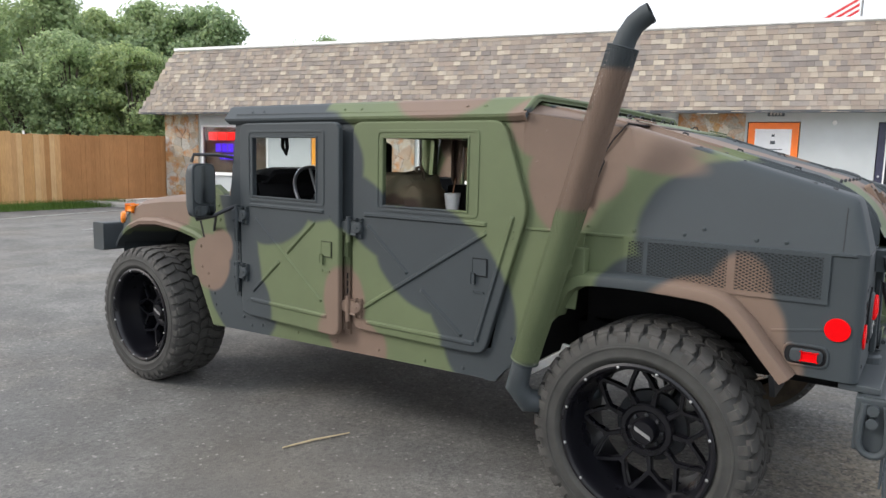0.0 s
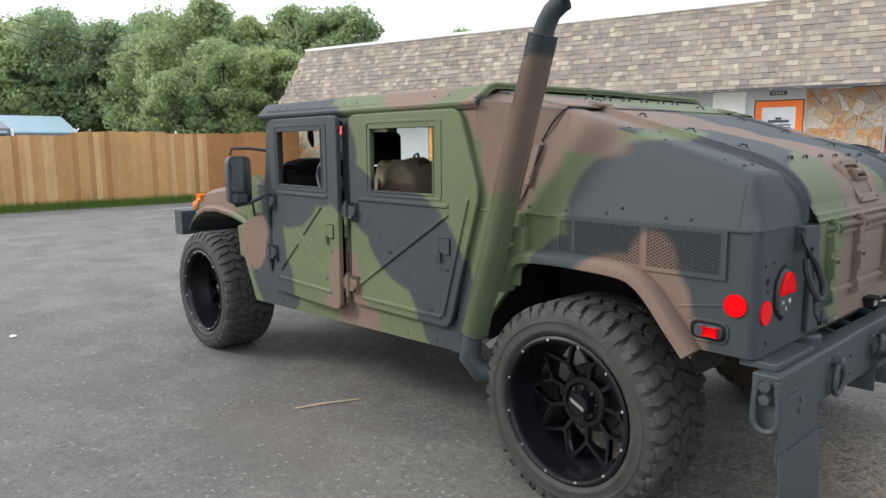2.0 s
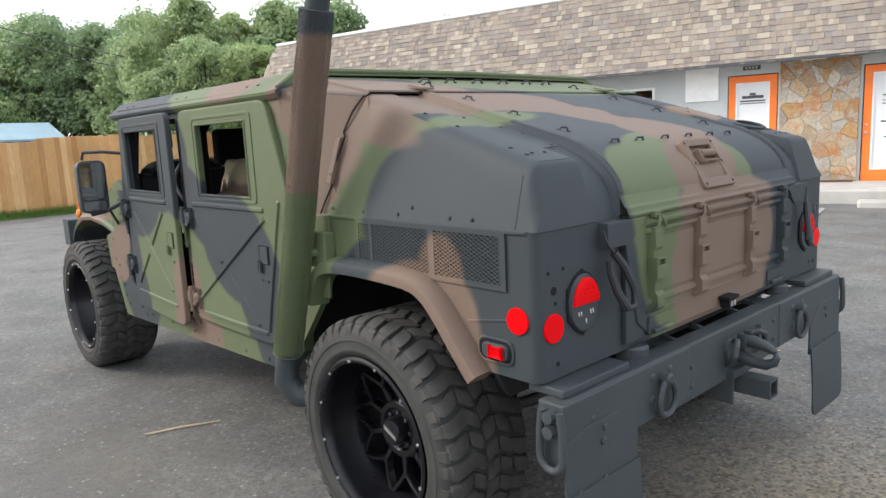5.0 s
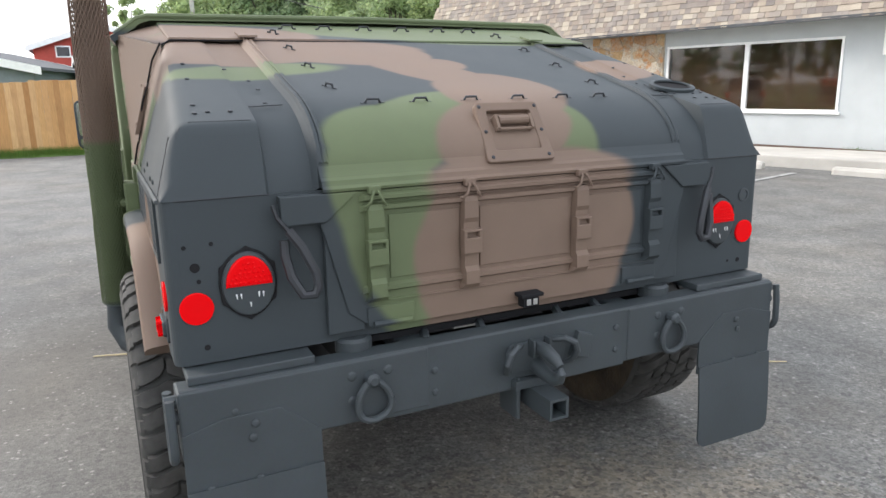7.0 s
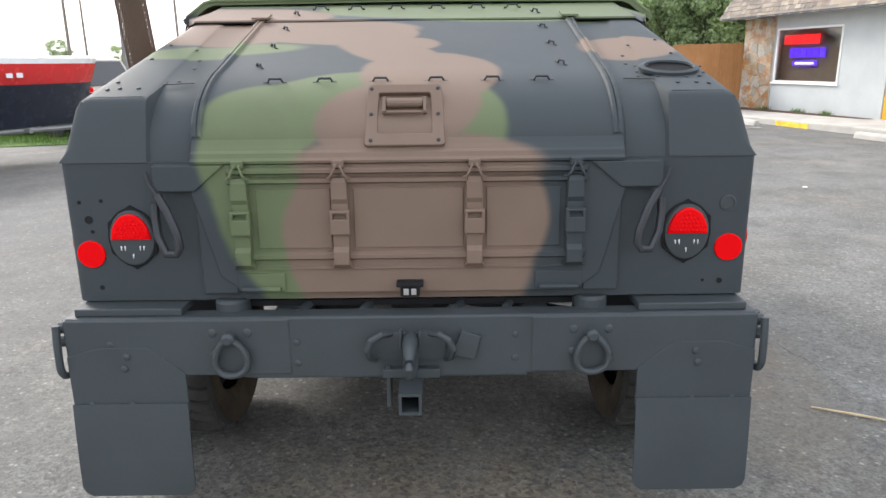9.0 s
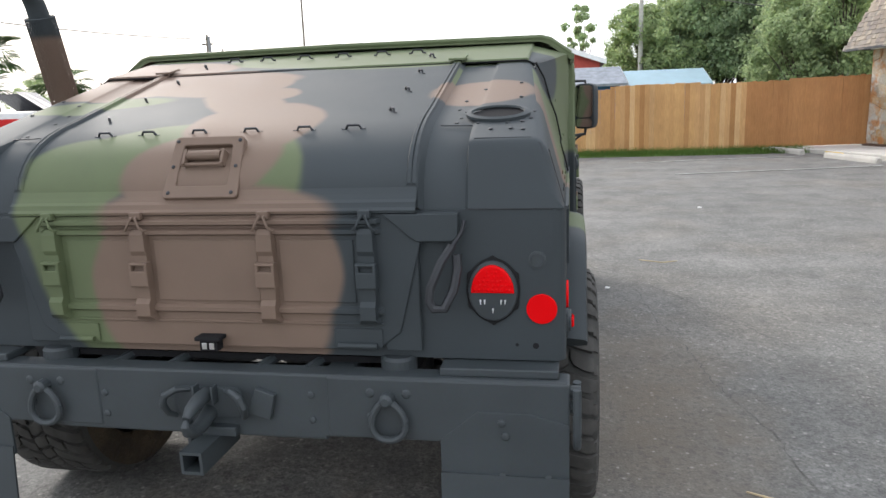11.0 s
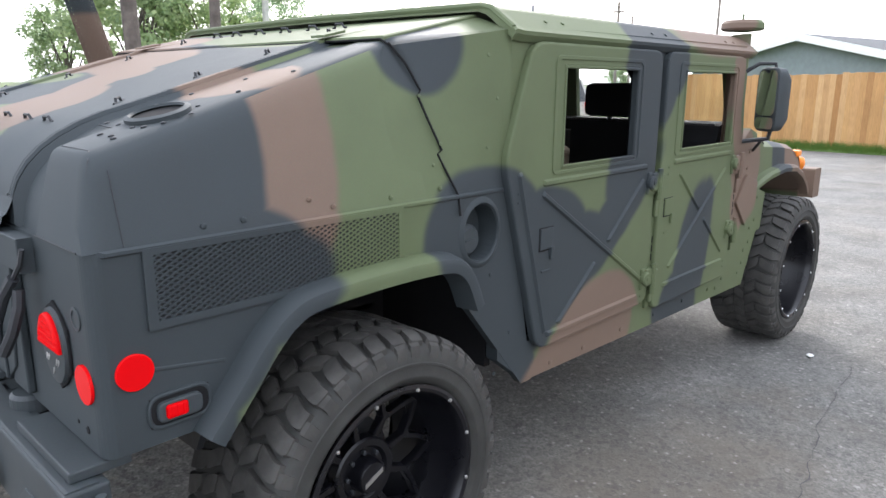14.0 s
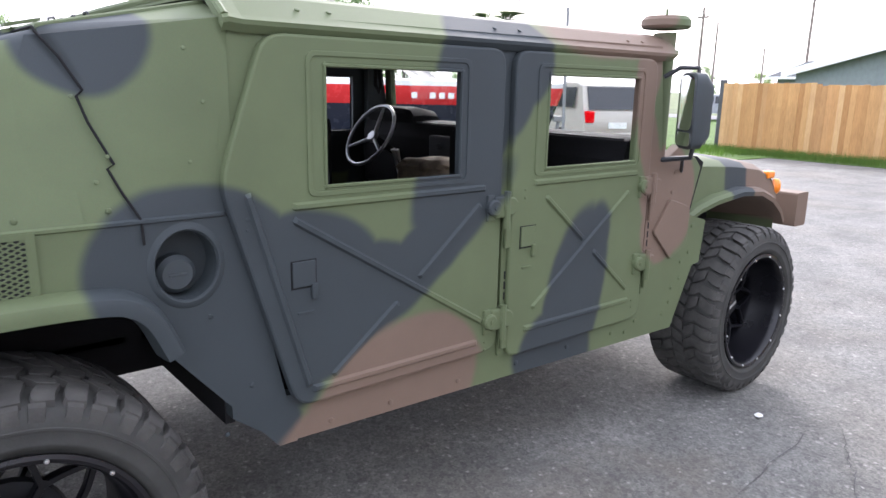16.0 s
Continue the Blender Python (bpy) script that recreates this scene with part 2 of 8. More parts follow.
def ring(bm, centre, axis, R, r, n=24, k=8, start=0.0, sweep=360.0):
    a = Vector(axis).normalized()
    u = a.cross(Vector((0, 0, 1)) if abs(a.z) < 0.9 else Vector((1, 0, 0))).normalized()
    w = a.cross(u)
    full = sweep >= 359.9
    count = n if full else n + 1
    rows = []
    for i in range(count):
        t = radians(start + sweep * i / n)
        d = u * math.cos(t) + w * math.sin(t)
        c = Vector(centre) + d * R
        rows.append([bm.verts.new(c + (d * math.cos(q) + a * math.sin(q)) * r) for q in [2 * math.pi * j / k for j in range(k)]])
    for i in range(n):
        p, q = rows[i], rows[(i + 1) % count]
        for j in range(k):
            bm.faces.new((p[j], p[(j + 1) % k], q[(j + 1) % k], q[j]))


def spin(bm, profile, centre, axis, n=48, close=False):
    """A turned shape: profile of (radius, along the axis)."""
    a = Vector(axis).normalized()
    u = a.cross(Vector((0, 0, 1)) if abs(a.z) < 0.9 else Vector((1, 0, 0))).normalized()
    w = a.cross(u)
    rows = []
    for i in range(n):
        t = 2 * math.pi * i / n
        d = u * math.cos(t) + w * math.sin(t)
        rows.append([bm.verts.new(Vector(centre) + d * R + a * h) for R, h in profile])
    m = len(profile)
    for i in range(n):
        p, q = rows[i], rows[(i + 1) % n]
        for j in range(m if close else m - 1):
            bm.faces.new((p[j], p[(j + 1) % m], q[(j + 1) % m], q[j]))


def disc(bm, centre, axis, R, depth, n=24, bevel=0.0):
    a = Vector(axis).normalized()
    b = bevel or depth * 0.2
    spin(bm, [(0.0005, 0), (R, 0), (R, depth - b), (R - b, depth), (0.0005, depth)], centre, axis, n)


def plate(bm, outer, holes, thick, to3, bevel=0.0):
    """A sheet with holes: outlines in the plane, to3(a, b, depth) gives places."""
    loops = []
    for loop in (outer, *holes):
        vs = [bm.verts.new(to3(a, c, 0)) for a, c in loop]
        loops.append([bm.edges.new((vs[i], vs[(i + 1) % len(vs)])) for i in range(len(vs))])
    es = [e for lp in loops for e in lp]
    if holes:
        fs = [g for g in bmesh.ops.triangle_fill(bm, use_beauty=True, use_dissolve=False, edges=es)["geom"] if isinstance(g, bmesh.types.BMFace)]
    else:
        fs = [bm.faces.new([e.verts[0] if e.verts[0] in loops[0][i - 1].verts else e.verts[1] for i, e in enumerate(loops[0])])]
    shift = Vector(to3(0, 0, thick)) - Vector(to3(0, 0, 0))
    made = bmesh.ops.extrude_face_region(bm, geom=fs)["geom"]
    moved = [g for g in made if isinstance(g, bmesh.types.BMVert)]
    bmesh.ops.translate(bm, vec=shift, verts=moved)
    if bevel:
        rim = [e for e in {e for v in moved for e in v.link_edges} if len(e.link_faces) == 2 and e.calc_face_angle(0) > 0.5 and e.verts[0] in moved and e.verts[1] in moved]
        bmesh.ops.bevel(bm, geom=rim, offset=bevel, segments=2, profile=0.5, affect="EDGES")


def rounded(points, r, n=4):
    """The outline with its corners rounded."""
    out = []
    m = len(points)
    for i in range(m):
        p, a, c = Vector(points[i]), Vector(points[i - 1]), Vector(points[(i + 1) % m])
        da, dc = (a - p), (c - p)
        k = min(r, da.length * 0.45, dc.length * 0.45)
        s, e = p + da.normalized() * k, p + dc.normalized() * k
        for j in range(n + 1):
            t = j / n
            out.append(tuple((1 - t) ** 2 * s + 2 * t * (1 - t) * p + t * t * e))
    return out


def loft(bm, rows, closed=False, cap=False):
    vs = [[bm.verts.new(p) for p in r] for r in rows]
    for a, c in zip(vs, vs[1:]):
        m = len(a)
        for j in range(m if closed else m - 1):
            q = [a[j], a[(j + 1) % m], c[(j + 1) % m], c[j]]
            bm.faces.new(q)
    if cap:
        bm.faces.new(vs[0][::-1])
        bm.faces.new(vs[-1])
    return vs


# ---- ground ----
asphalt, n_, l_, b_ = mat("asphalt", 0.82)


def chips(scale):
    """Stone chips of the asphalt: a random value for each, and the height over its joints."""
    v = n_.new("ShaderNodeTexVoronoi")
    v.inputs["Scale"].default_value = scale
    l_.new(n_.new("ShaderNodeNewGeometry").outputs["Position"], v.inputs["Vector"])
    return v


g1, g2, g3, g4 = noise_tex(n_, l_, 0.28, 5), chips(110.0), noise_tex(n_, l_, 1.7, 6, 0.65), noise_tex(n_, l_, 22.0, 4, 0.75)
g5, g6 = chips(48.0), noise_tex(n_, l_, 0.75, 5, 0.6)
c_ = ramp(n_, l_, g1.outputs["Fac"], [(0.3, (0.118, 0.117, 0.109)), (0.7, (0.162, 0.159, 0.147))])
c_ = mixc(n_, l_, ramp(n_, l_, g6.outputs["Fac"], [(0.46, 0.0), (0.66, 0.5)]), c_, (0.150, 0.134, 0.110))
c_ = mixc(n_, l_, 0.5, c_, ramp(n_, l_, g2.outputs["Color"], [(0.1, 0.2), (0.5, 0.48), (0.92, 0.76)]), "OVERLAY")
c_ = mixc(n_, l_, 0.34, c_, ramp(n_, l_, g5.outputs["Color"], [(0.15, 0.3), (0.8, 0.55), (0.97, 0.95)]), "OVERLAY")
c_ = mixc(n_, l_, 0.5, c_, ramp(n_, l_, g4.outputs["Fac"], [(0.33, 0.3), (0.66, 0.68)]), "OVERLAY")
c_ = mixc(n_, l_, 0.6, c_, ramp(n_, l_, g3.outputs["Fac"], [(0.3, 0.2), (0.68, 0.7)]), "OVERLAY")


def stain(x, y, rx, ry, depth, grain=3.0):
    """How strongly an uneven stain shows at a place."""
    warp = noise_tex(n_, l_, grain, 6, 0.65)
    mp = n_.new("ShaderNodeMapping")
    mp.vector_type = "TEXTURE"
    mp.inputs["Location"].default_value, mp.inputs["Scale"].default_value = (x, y, 0), (rx, ry, 1000)
    l_.new(n_.new("ShaderNodeNewGeometry").outputs["Position"], mp.inputs["Vector"])
    ln = n_.new("ShaderNodeVectorMath")
    ln.operation = "LENGTH"
    l_.new(mp.outputs["Vector"], ln.inputs[0])
    ad = n_.new("ShaderNodeMath")
    ad.operation = "MULTIPLY_ADD"
    l_.new(warp.outputs["Fac"], ad.inputs[0])
    ad.inputs[1].default_value = 2.2
    l_.new(ln.outputs["Value"], ad.inputs[2])
    return mapped(ad.outputs["Value"], 1.1, 2.3, depth)


def mapped(v, a, c, depth):
    r = n_.new("ShaderNodeMapRange")
    for key, q in (("From Min", a), ("From Max", c), ("To Min", depth), ("To Max", 0.0)):
        r.inputs[key].default_value = q
    l_.new(v, r.inputs["Value"])
    return r.outputs["Result"]


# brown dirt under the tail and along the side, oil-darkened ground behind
# the last row is a broad darker tone over the ground on the left
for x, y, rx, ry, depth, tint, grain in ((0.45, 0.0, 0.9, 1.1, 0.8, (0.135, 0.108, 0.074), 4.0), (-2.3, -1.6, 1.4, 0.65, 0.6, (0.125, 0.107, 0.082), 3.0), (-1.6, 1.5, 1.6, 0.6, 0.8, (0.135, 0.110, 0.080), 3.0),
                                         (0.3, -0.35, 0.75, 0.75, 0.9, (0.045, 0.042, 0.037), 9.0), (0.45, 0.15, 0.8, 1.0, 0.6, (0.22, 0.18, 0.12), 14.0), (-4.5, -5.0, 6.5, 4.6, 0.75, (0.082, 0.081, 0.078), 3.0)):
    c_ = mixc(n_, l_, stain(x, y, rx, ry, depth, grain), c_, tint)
# coarse worn chippings behind the tail; the ramp also paints the shaded ground brighter
worn = stain(0.9, 0.1, 1.8, 1.9, 1.0, 2.0)
c_ = mixc(n_, l_, worn, c_, ramp(n_, l_, chips(66.0).outputs["Color"], [(0.1, 0.12), (0.35, 0.5), (0.6, 0.76), (0.9, 1.0)]), "OVERLAY")
pebble = n_.new("ShaderNodeMath")
pebble.operation = "MULTIPLY"
l_.new(ramp(n_, l_, g5.outputs["Color"], [(0.82, 0.0), (0.88, 0.4)]), pebble.inputs[0])
l_.new(ramp(n_, l_, g5.outputs["Distance"], [(0.26, 1.0), (0.44, 0.0)]), pebble.inputs[1])
c_ = mixc(n_, l_, pebble.outputs["Value"], c_, (0.42, 0.40, 0.37))
c_ = mixc(n_, l_, ramp(n_, l_, g5.outputs["Color"], [(0.2, 0.24), (0.26, 0.0)]), c_, (0.05, 0.049, 0.047))
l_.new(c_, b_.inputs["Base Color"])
bump(n_, l_, b_, g2.outputs["Distance"], 0.4, 0.004)
bm = bmesh.new()
bmesh.ops.create_grid(bm, x_segments=80, y_segments=80, size=40)
for v in bm.verts:
    v.co.x += 5
    v.co.z = 0.0
    if v.co.x < -5.5 or abs(v.co.y) > 3.5:
        v.co.z = 0.012 * noise.noise(v.co * 0.3)
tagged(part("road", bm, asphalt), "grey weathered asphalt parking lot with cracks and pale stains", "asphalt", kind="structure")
far_ground = plain("far_ground", (0.09, 0.12, 0.04), 0.95, vary=0.4, scale=0.3, fine=30)
bm = bmesh.new()
bmesh.ops.create_grid(bm, x_segments=8, y_segments=8, size=900)
for v in bm.verts:
    v.co.z = -0.05
tagged(part("ground", bm, far_ground), "green grassy ground reaching to the horizon", "ground", kind="structure")
lawn = plain("lawn", (0.085, 0.15, 0.03), 0.95, vary=0.35, scale=1.5, fine=60, relief=0.8, dist=0.03)
bm = bmesh.new()
plate(bm, [(-12.0, -8.6), (-12.6, -7.0), (-14.2, -6.1), (-18.35, -5.6), (-18.45, 6.3), (-19.2, 6.7), (-40, 7), (-40, -60), (-12, -60)], [], 0.02, lambda a, c, d: (a, c, d))
tagged(part("lawn", bm, lawn), "short green lawn edging the parking lot", "grass", kind="structure")
road_far = plain("far_road", (0.16, 0.16, 0.17), 0.9)
bm = bmesh.new()
box(bm, -46, -40, -90, 60, -0.04, 0.03)
tagged(part("road", bm, road_far), "far grey street beyond the lawn", "road", kind="structure")

# ---- the low shop building with the shingled mansard ----
BA, BX, BY = radians(13.0), -19.4, 9.2
BM = Matrix.Translation((BX, BY, 0)) @ Matrix.Rotation(BA, 4, "Z")


def bpt(s, off, z):
    """A place on the building: s along its front, off out from the wall, z up."""
    return BM @ Vector((s, -off, z))


def bbox(bm, s0, s1, o0, o1, z0, z1, bevel=0.0):
    box(bm, s0, s1, -o1, -o0, z0, z1, bevel, BM)


stucco = plain("painted_stucco", (0.46, 0.485, 0.485), 0.85, vary=0.07, scale=1.5, fine=120, relief=0.5, dist=0.004)
white_trim = plain("white_trim", (0.78, 0.78, 0.76), 0.5, vary=0.06)
concrete = plain("concrete", (0.44, 0.42, 0.38), 0.9, vary=0.14, scale=2, fine=80, relief=0.4, dist=0.004)
orange_paint = plain("orange_paint", (0.88, 0.19, 0.02), 0.45, vary=0.06)
amber_paint = plain("amber_paint", (0.80, 0.33, 0.02), 0.45, vary=0.06)
door_white = plain("door_white", (0.72, 0.73, 0.74), 0.35, vary=0.04)
ink = plain("ink", (0.06, 0.07, 0.08), 0.6)
dark_room = plain("dark_room", (0.05, 0.04, 0.035), 0.8)
WALL_H, LENGTH = 2.75, 27.0


def floor_z(s):
    """The pavement climbs a little along the front."""
    return 0.11 + 0.0085 * s


openings = [(1.3, 3.7, 0.92, 2.36), (5.15, 6.2, 0.16, 2.32), (8.45, 12.38, 0.92, 2.37), (13.95, 14.94, 0.24, 2.48), (16.45, 17.5, 0.25, 2.5), (18.95, 20.2, 0.27, 2.5)]
bm = bmesh.new()
plate(bm, [(0, -0.1), (LENGTH, -0.1), (LENGTH, WALL_H), (0, WALL_H)], [[(a, c), (b, c), (b, d), (a, d)] for a, b, c, d in openings], 0.2, lambda a, c, d: bpt(a, -d, c))
bbox(bm, 0, 0.2, -9, -0.2, -0.1, WALL_H)
bbox(bm, LENGTH - 0.2, LENGTH, -9, -0.2, -0.1, WALL_H)
bbox(bm, 0, LENGTH, -9.2, -9, -0.1, WALL_H)
tagged(part("wall_north", bm, stucco), "pale grey painted stucco shop wall", "wall", kind="structure")
bm = bmesh.new()
bbox(bm, 0.2, LENGTH - 0.2, -9, -0.2, -0.05, 0.1)
bbox(bm, 0.2, LENGTH - 0.2, -3.2, -3.1, 0.1, 2.7)
tagged(part("floor", bm, dark_room), "dark shop interior floor and partition", "floor", kind="structure")
bm = bmesh.new()
bbox(bm, -0.3, LENGTH + 0.3, -9.4, 0.55, 2.7, 2.74)
tagged(part("ceiling", bm, white_trim), "pale soffit under the eave", "soffit", kind="structure")
# pavement with a kerb step
bm = bmesh.new()
rows = []
for s in (-1.2, 0, 5, 10, 15, 20, LENGTH):
    z = floor_z(s)
    rows.append([bpt(s, 0.0, -0.1), bpt(s, 0.0, z), bpt(s, 1.93, z), bpt(s, 1.97, z - 0.008), bpt(s, 1.98, z - 0.03), bpt(s, 1.98, -0.1)])
loft(bm, rows, True, True)
tagged(part("pavement", bm, concrete), "pale concrete pavement along the shop front", "pavement", kind="structure")
yellow_paint = plain("yellow_paint", (0.75, 0.5, 0.05), 0.7, vary=0.25)
bm = bmesh.new()
bbox(bm, 1.25, 2.0, 1.981, 1.986, -0.02, floor_z(1) - 0.03)
bbox(bm, 4.1, 5.2, 1.981, 1.986, -0.02, floor_z(4) - 0.03)
tagged(part("trim", bm, yellow_paint), "worn yellow paint on the kerb face", "kerb paint", kind="structure")
soil = plain("soil", (0.10, 0.06, 0.04), 0.95, vary=0.4, scale=20, relief=1.0, dist=0.02)
bm = bmesh.new()
for a, c in ((0.1, 5.0), (6.35, 13.8), (15.05, 16.35)):
    bbox(bm, a, c, 0.02, 0.28, 0.05, floor_z((a + c) / 2) + 0.03, 0.01)
tagged(part("planting_strip", bm, soil), "narrow strip of brown mulch at the wall", "mulch", kind="stuff")


# windows and doors of the front
pane_glass = bpy.data.materials.new("shop_glass")
pane_glass.use_nodes = True
pg = pane_glass.node_tree.nodes["Principled BSDF"]
pg.inputs["Base Color"].default_value = (0.55, 0.5, 0.45, 1)
pg.inputs["Roughness"].default_value, pg.inputs["Transmission Weight"].default_value = 0.03, 1.0


def shop_window(name, s0, s1, z0, z1, bars, label):
    w = tagged(thing(name, label, "window", bpt((s0 + s1) / 2, 0, z0)), kind="structure")
    bm = bmesh.new()
    t = 0.05
    plate(bm, [(s0, z0), (s1, z0), (s1, z1), (s0, z1)], [[(a + t, z0 + t), (b - t, z0 + t), (b - t, z1 - t), (a + t, z1 - t)] for a, b in zip([s0, *bars], [*bars, s1])], 0.08, lambda a, c, d: bpt(a, -0.06 + d, c), 0.004)
    part("window_frame", bm, white_trim, w)
    bm = bmesh.new()
    bbox(bm, s0 - 0.05, s1 + 0.05, 0.0, 0.06, z0 - 0.04, z0 + 0.005, 0.006)
    part("window_sill", bm, white_trim, w)
    for a, b in zip([s0, *bars], [*bars, s1]):
        bm = bmesh.new()
        bbox(bm, a + 0.04, b - 0.04, -0.03, -0.024, z0 + 0.04, z1 - 0.04)
        part("pane", bm, pane_glass, w).visible_shadow = False
    return w


shop_window("window_1", 1.3, 3.7, 0.92, 2.36, [], "white-framed shop window with a red and blue lit sign")
shop_window("window_2", 8.45, 12.38, 0.92, 2.37, [10.42], "wide white-framed two-pane shop window with brown blinds")
blind = plain("brown_blind", (0.10, 0.06, 0.035), 0.8, vary=0.2, scale=4)
bm = bmesh.new()
bbox(bm, 8.5, 12.33, -0.13, -0.12, 0.95, 2.33)
tagged(part("roller_blind", bm, blind), "dark brown roller blind behind the wide window", "blind")
shade = plain("grey_blind", (0.22, 0.22, 0.21), 0.8)
bm = bmesh.new()
bbox(bm, 1.35, 3.65, -0.16, -0.15, 0.95, 2.33)
tagged(part("roller_blind", bm, shade), "grey roller blind behind the sign window", "blind")


def glow(name, col, power):
    m, n, l, b = mat(name, 0.5)
    b.inputs["Base Color"].default_value = (*col, 1)
    b.inputs["Emission Color"].default_value = (*col, 1)
    b.inputs["Emission Strength"].default_value = power
    return m


red_glow, blue_glow, white_glow = glow("red_sign_light", (0.9, 0.01, 0.015), 1.2), glow("blue_sign_light", (0.06, 0.015, 0.75), 1.3), glow("white_sign_light", (0.9, 0.9, 1.0), 1.0)
sign = thing("lit_sign", "lit shop sign of red and blue blocks behind glass", "sign", bpt(2.2, -0.1, 1.3))
for s0, z0, z1, m, gaps in ((1.5, 1.93, 2.17, red_glow, 4), (1.75, 1.58, 1.83, blue_glow, 6), (1.9, 1.36, 1.5, blue_glow, 1)):
    wdt = 1.35 if gaps > 1 else 0.9
    for k in range(gaps):
        bm = bmesh.new()
        a = s0 + wdt * k / gaps
        bbox(bm, a, a + wdt / gaps - (0.03 if gaps > 1 else 0), -0.1, -0.08, z0, z1, 0.01)
        part("sign_block", bm, m, sign)
bm = bmesh.new()
bbox(bm, 2.0, 2.7, -0.079, -0.074, 1.4, 1.46)
part("sign_bar", bm, white_glow, sign)


def shop_door(name, s0, s1, z0, z1, frame_paint, leaf, bars, label):
    d = tagged(thing(name, label, "door", bpt((s0 + s1) / 2, 0, z0)), kind="structure")
    t = 0.14
    bm = bmesh.new()
    plate(bm, [(s0, z0), (s1, z0), (s1, z1), (s0, z1)], [[(s0 + t, z0 + 0.22), (s1 - t, z0 + 0.22), (s1 - t, z1 - t), (s0 + t, z1 - t)]], 0.06, lambda a, c, q: bpt(a, -0.07 + q, c), 0.005)
    part("door_frame", bm, frame_paint, d)
    bm = bmesh.new()
    bbox(bm, s0 + t, s1 - t, -0.06, -0.04, z0 + 0.22, z1 - t, 0.0)
    pan = part("door_panel", bm, leaf, d)
    bm = bmesh.new()
    plate(bm, [(s0 + t, z0 + 0.22), (s1 - t, z0 + 0.22), (s1 - t, z1 - t), (s0 + t, z1 - t)], [[(s0 + t + 0.03, z0 + 0.25), (s1 - t - 0.03, z0 + 0.25), (s1 - t - 0.03, z1 - t - 0.03), (s0 + t + 0.03, z1 - t - 0.03)]], 0.025, lambda a, c, q: bpt(a, -0.038 + q, c))
    part("glazing_bead", bm, white_trim, d)
    for zc, wd, hh in bars:
        bm = bmesh.new()
        m = (s0 + s1) / 2
        bbox(bm, m - wd / 2, m + wd / 2, -0.039, -0.035, zc - hh / 2, zc + hh / 2)
        part("notice_bar", bm, ink, pan)
    bm = bmesh.new()
    disc(bm, bpt(s0 + 0.06, -0.01, z0 + 0.95), BM.to_3x3() @ Vector((0, -1, 0)), 0.028, 0.06, 14)
    disc(bm, bpt(s0 + 0.06, -0.01, z0 + 1.1), BM.to_3x3() @ Vector((0, -1, 0)), 0.022, 0.03, 14)
    part("door_knob", bm, bright_metal, d)
    return d


tinted = plain("tinted_pane", (0.025, 0.025, 0.03), 0.08, vary=0.05, relief=0.0)
shop_door("door_1", 13.97, 14.92, 0.24, 2.46, orange_paint, door_white, [(2.02, 0.42, 0.06), (1.94, 0.5, 0.03), (1.89, 0.5, 0.02), (2.08, 0.12, 0.05)], "orange-framed white shop door with a dark printed notice")
shop_door("door_2", 16.47, 17.48, 0.25, 2.48, orange_paint, door_white, [(2.2, 0.06, 0.05), (2.05, 0.1, 0.07), (1.9, 0.4, 0.02), (1.8, 0.4, 0.015), (1.74, 0.4, 0.015), (1.4, 0.42, 0.03), (1.1, 0.3, 0.02)], "orange-framed white shop door with printed notices")
shop_door("door_3", 5.17, 6.18, 0.16, 2.3, amber_paint, tinted, [], "amber-framed shop door with a dark tinted pane")
shop_door("door_4", 18.97, 20.18, 0.27, 2.48, plain("navy_paint", (0.03, 0.03, 0.06), 0.4), tinted, [], "dark navy shop door beside the pale wall")
bm = bmesh.new()
bbox(bm, 13.07, 13.77, 0.0, 0.03, 1.99, 2.69, 0.004)
tagged(part("notice_board", bm, white_trim), "blank white notice board fixed to the wall", "sign")
for s, z in ((14.42, 2.62), (17.0, 2.66), (5.7, 2.5)):
    bm = bmesh.new()
    bbox(bm, s - 0.17, s + 0.17, 0.0, 0.012, z - 0.045, z + 0.045, 0.002)
    pl = tagged(part("number_plate", bm, ink), "dark plate with pale bars above a shop door", "plate", group="plates above the doors")
    for k in range(4):
        bm = bmesh.new()
        bbox(bm, s - 0.12 + k * 0.065, s - 0.08 + k * 0.065, 0.012, 0.015, z - 0.025, z + 0.025)
        part("bar", bm, concrete, pl)
bm = bmesh.new()
disc(bm, bpt(18.14, 0, 2.48), BM.to_3x3() @ Vector((0, -1, 0)), 0.045, 0.05, 20)
tagged(part("wall_light", bm, white_trim, smooth=True), "small round white wall light", "lamp")
for s in (0.45, 15.6):
    bm = bmesh.new()
    bbox(bm, s - 0.22, s + 0.22, 0.2, 0.34, 2.655, 2.7, 0.015)
    tagged(part("soffit_lamp", bm, white_trim), "small white lamp under the eave", "lamp", group="lamps under the eave")
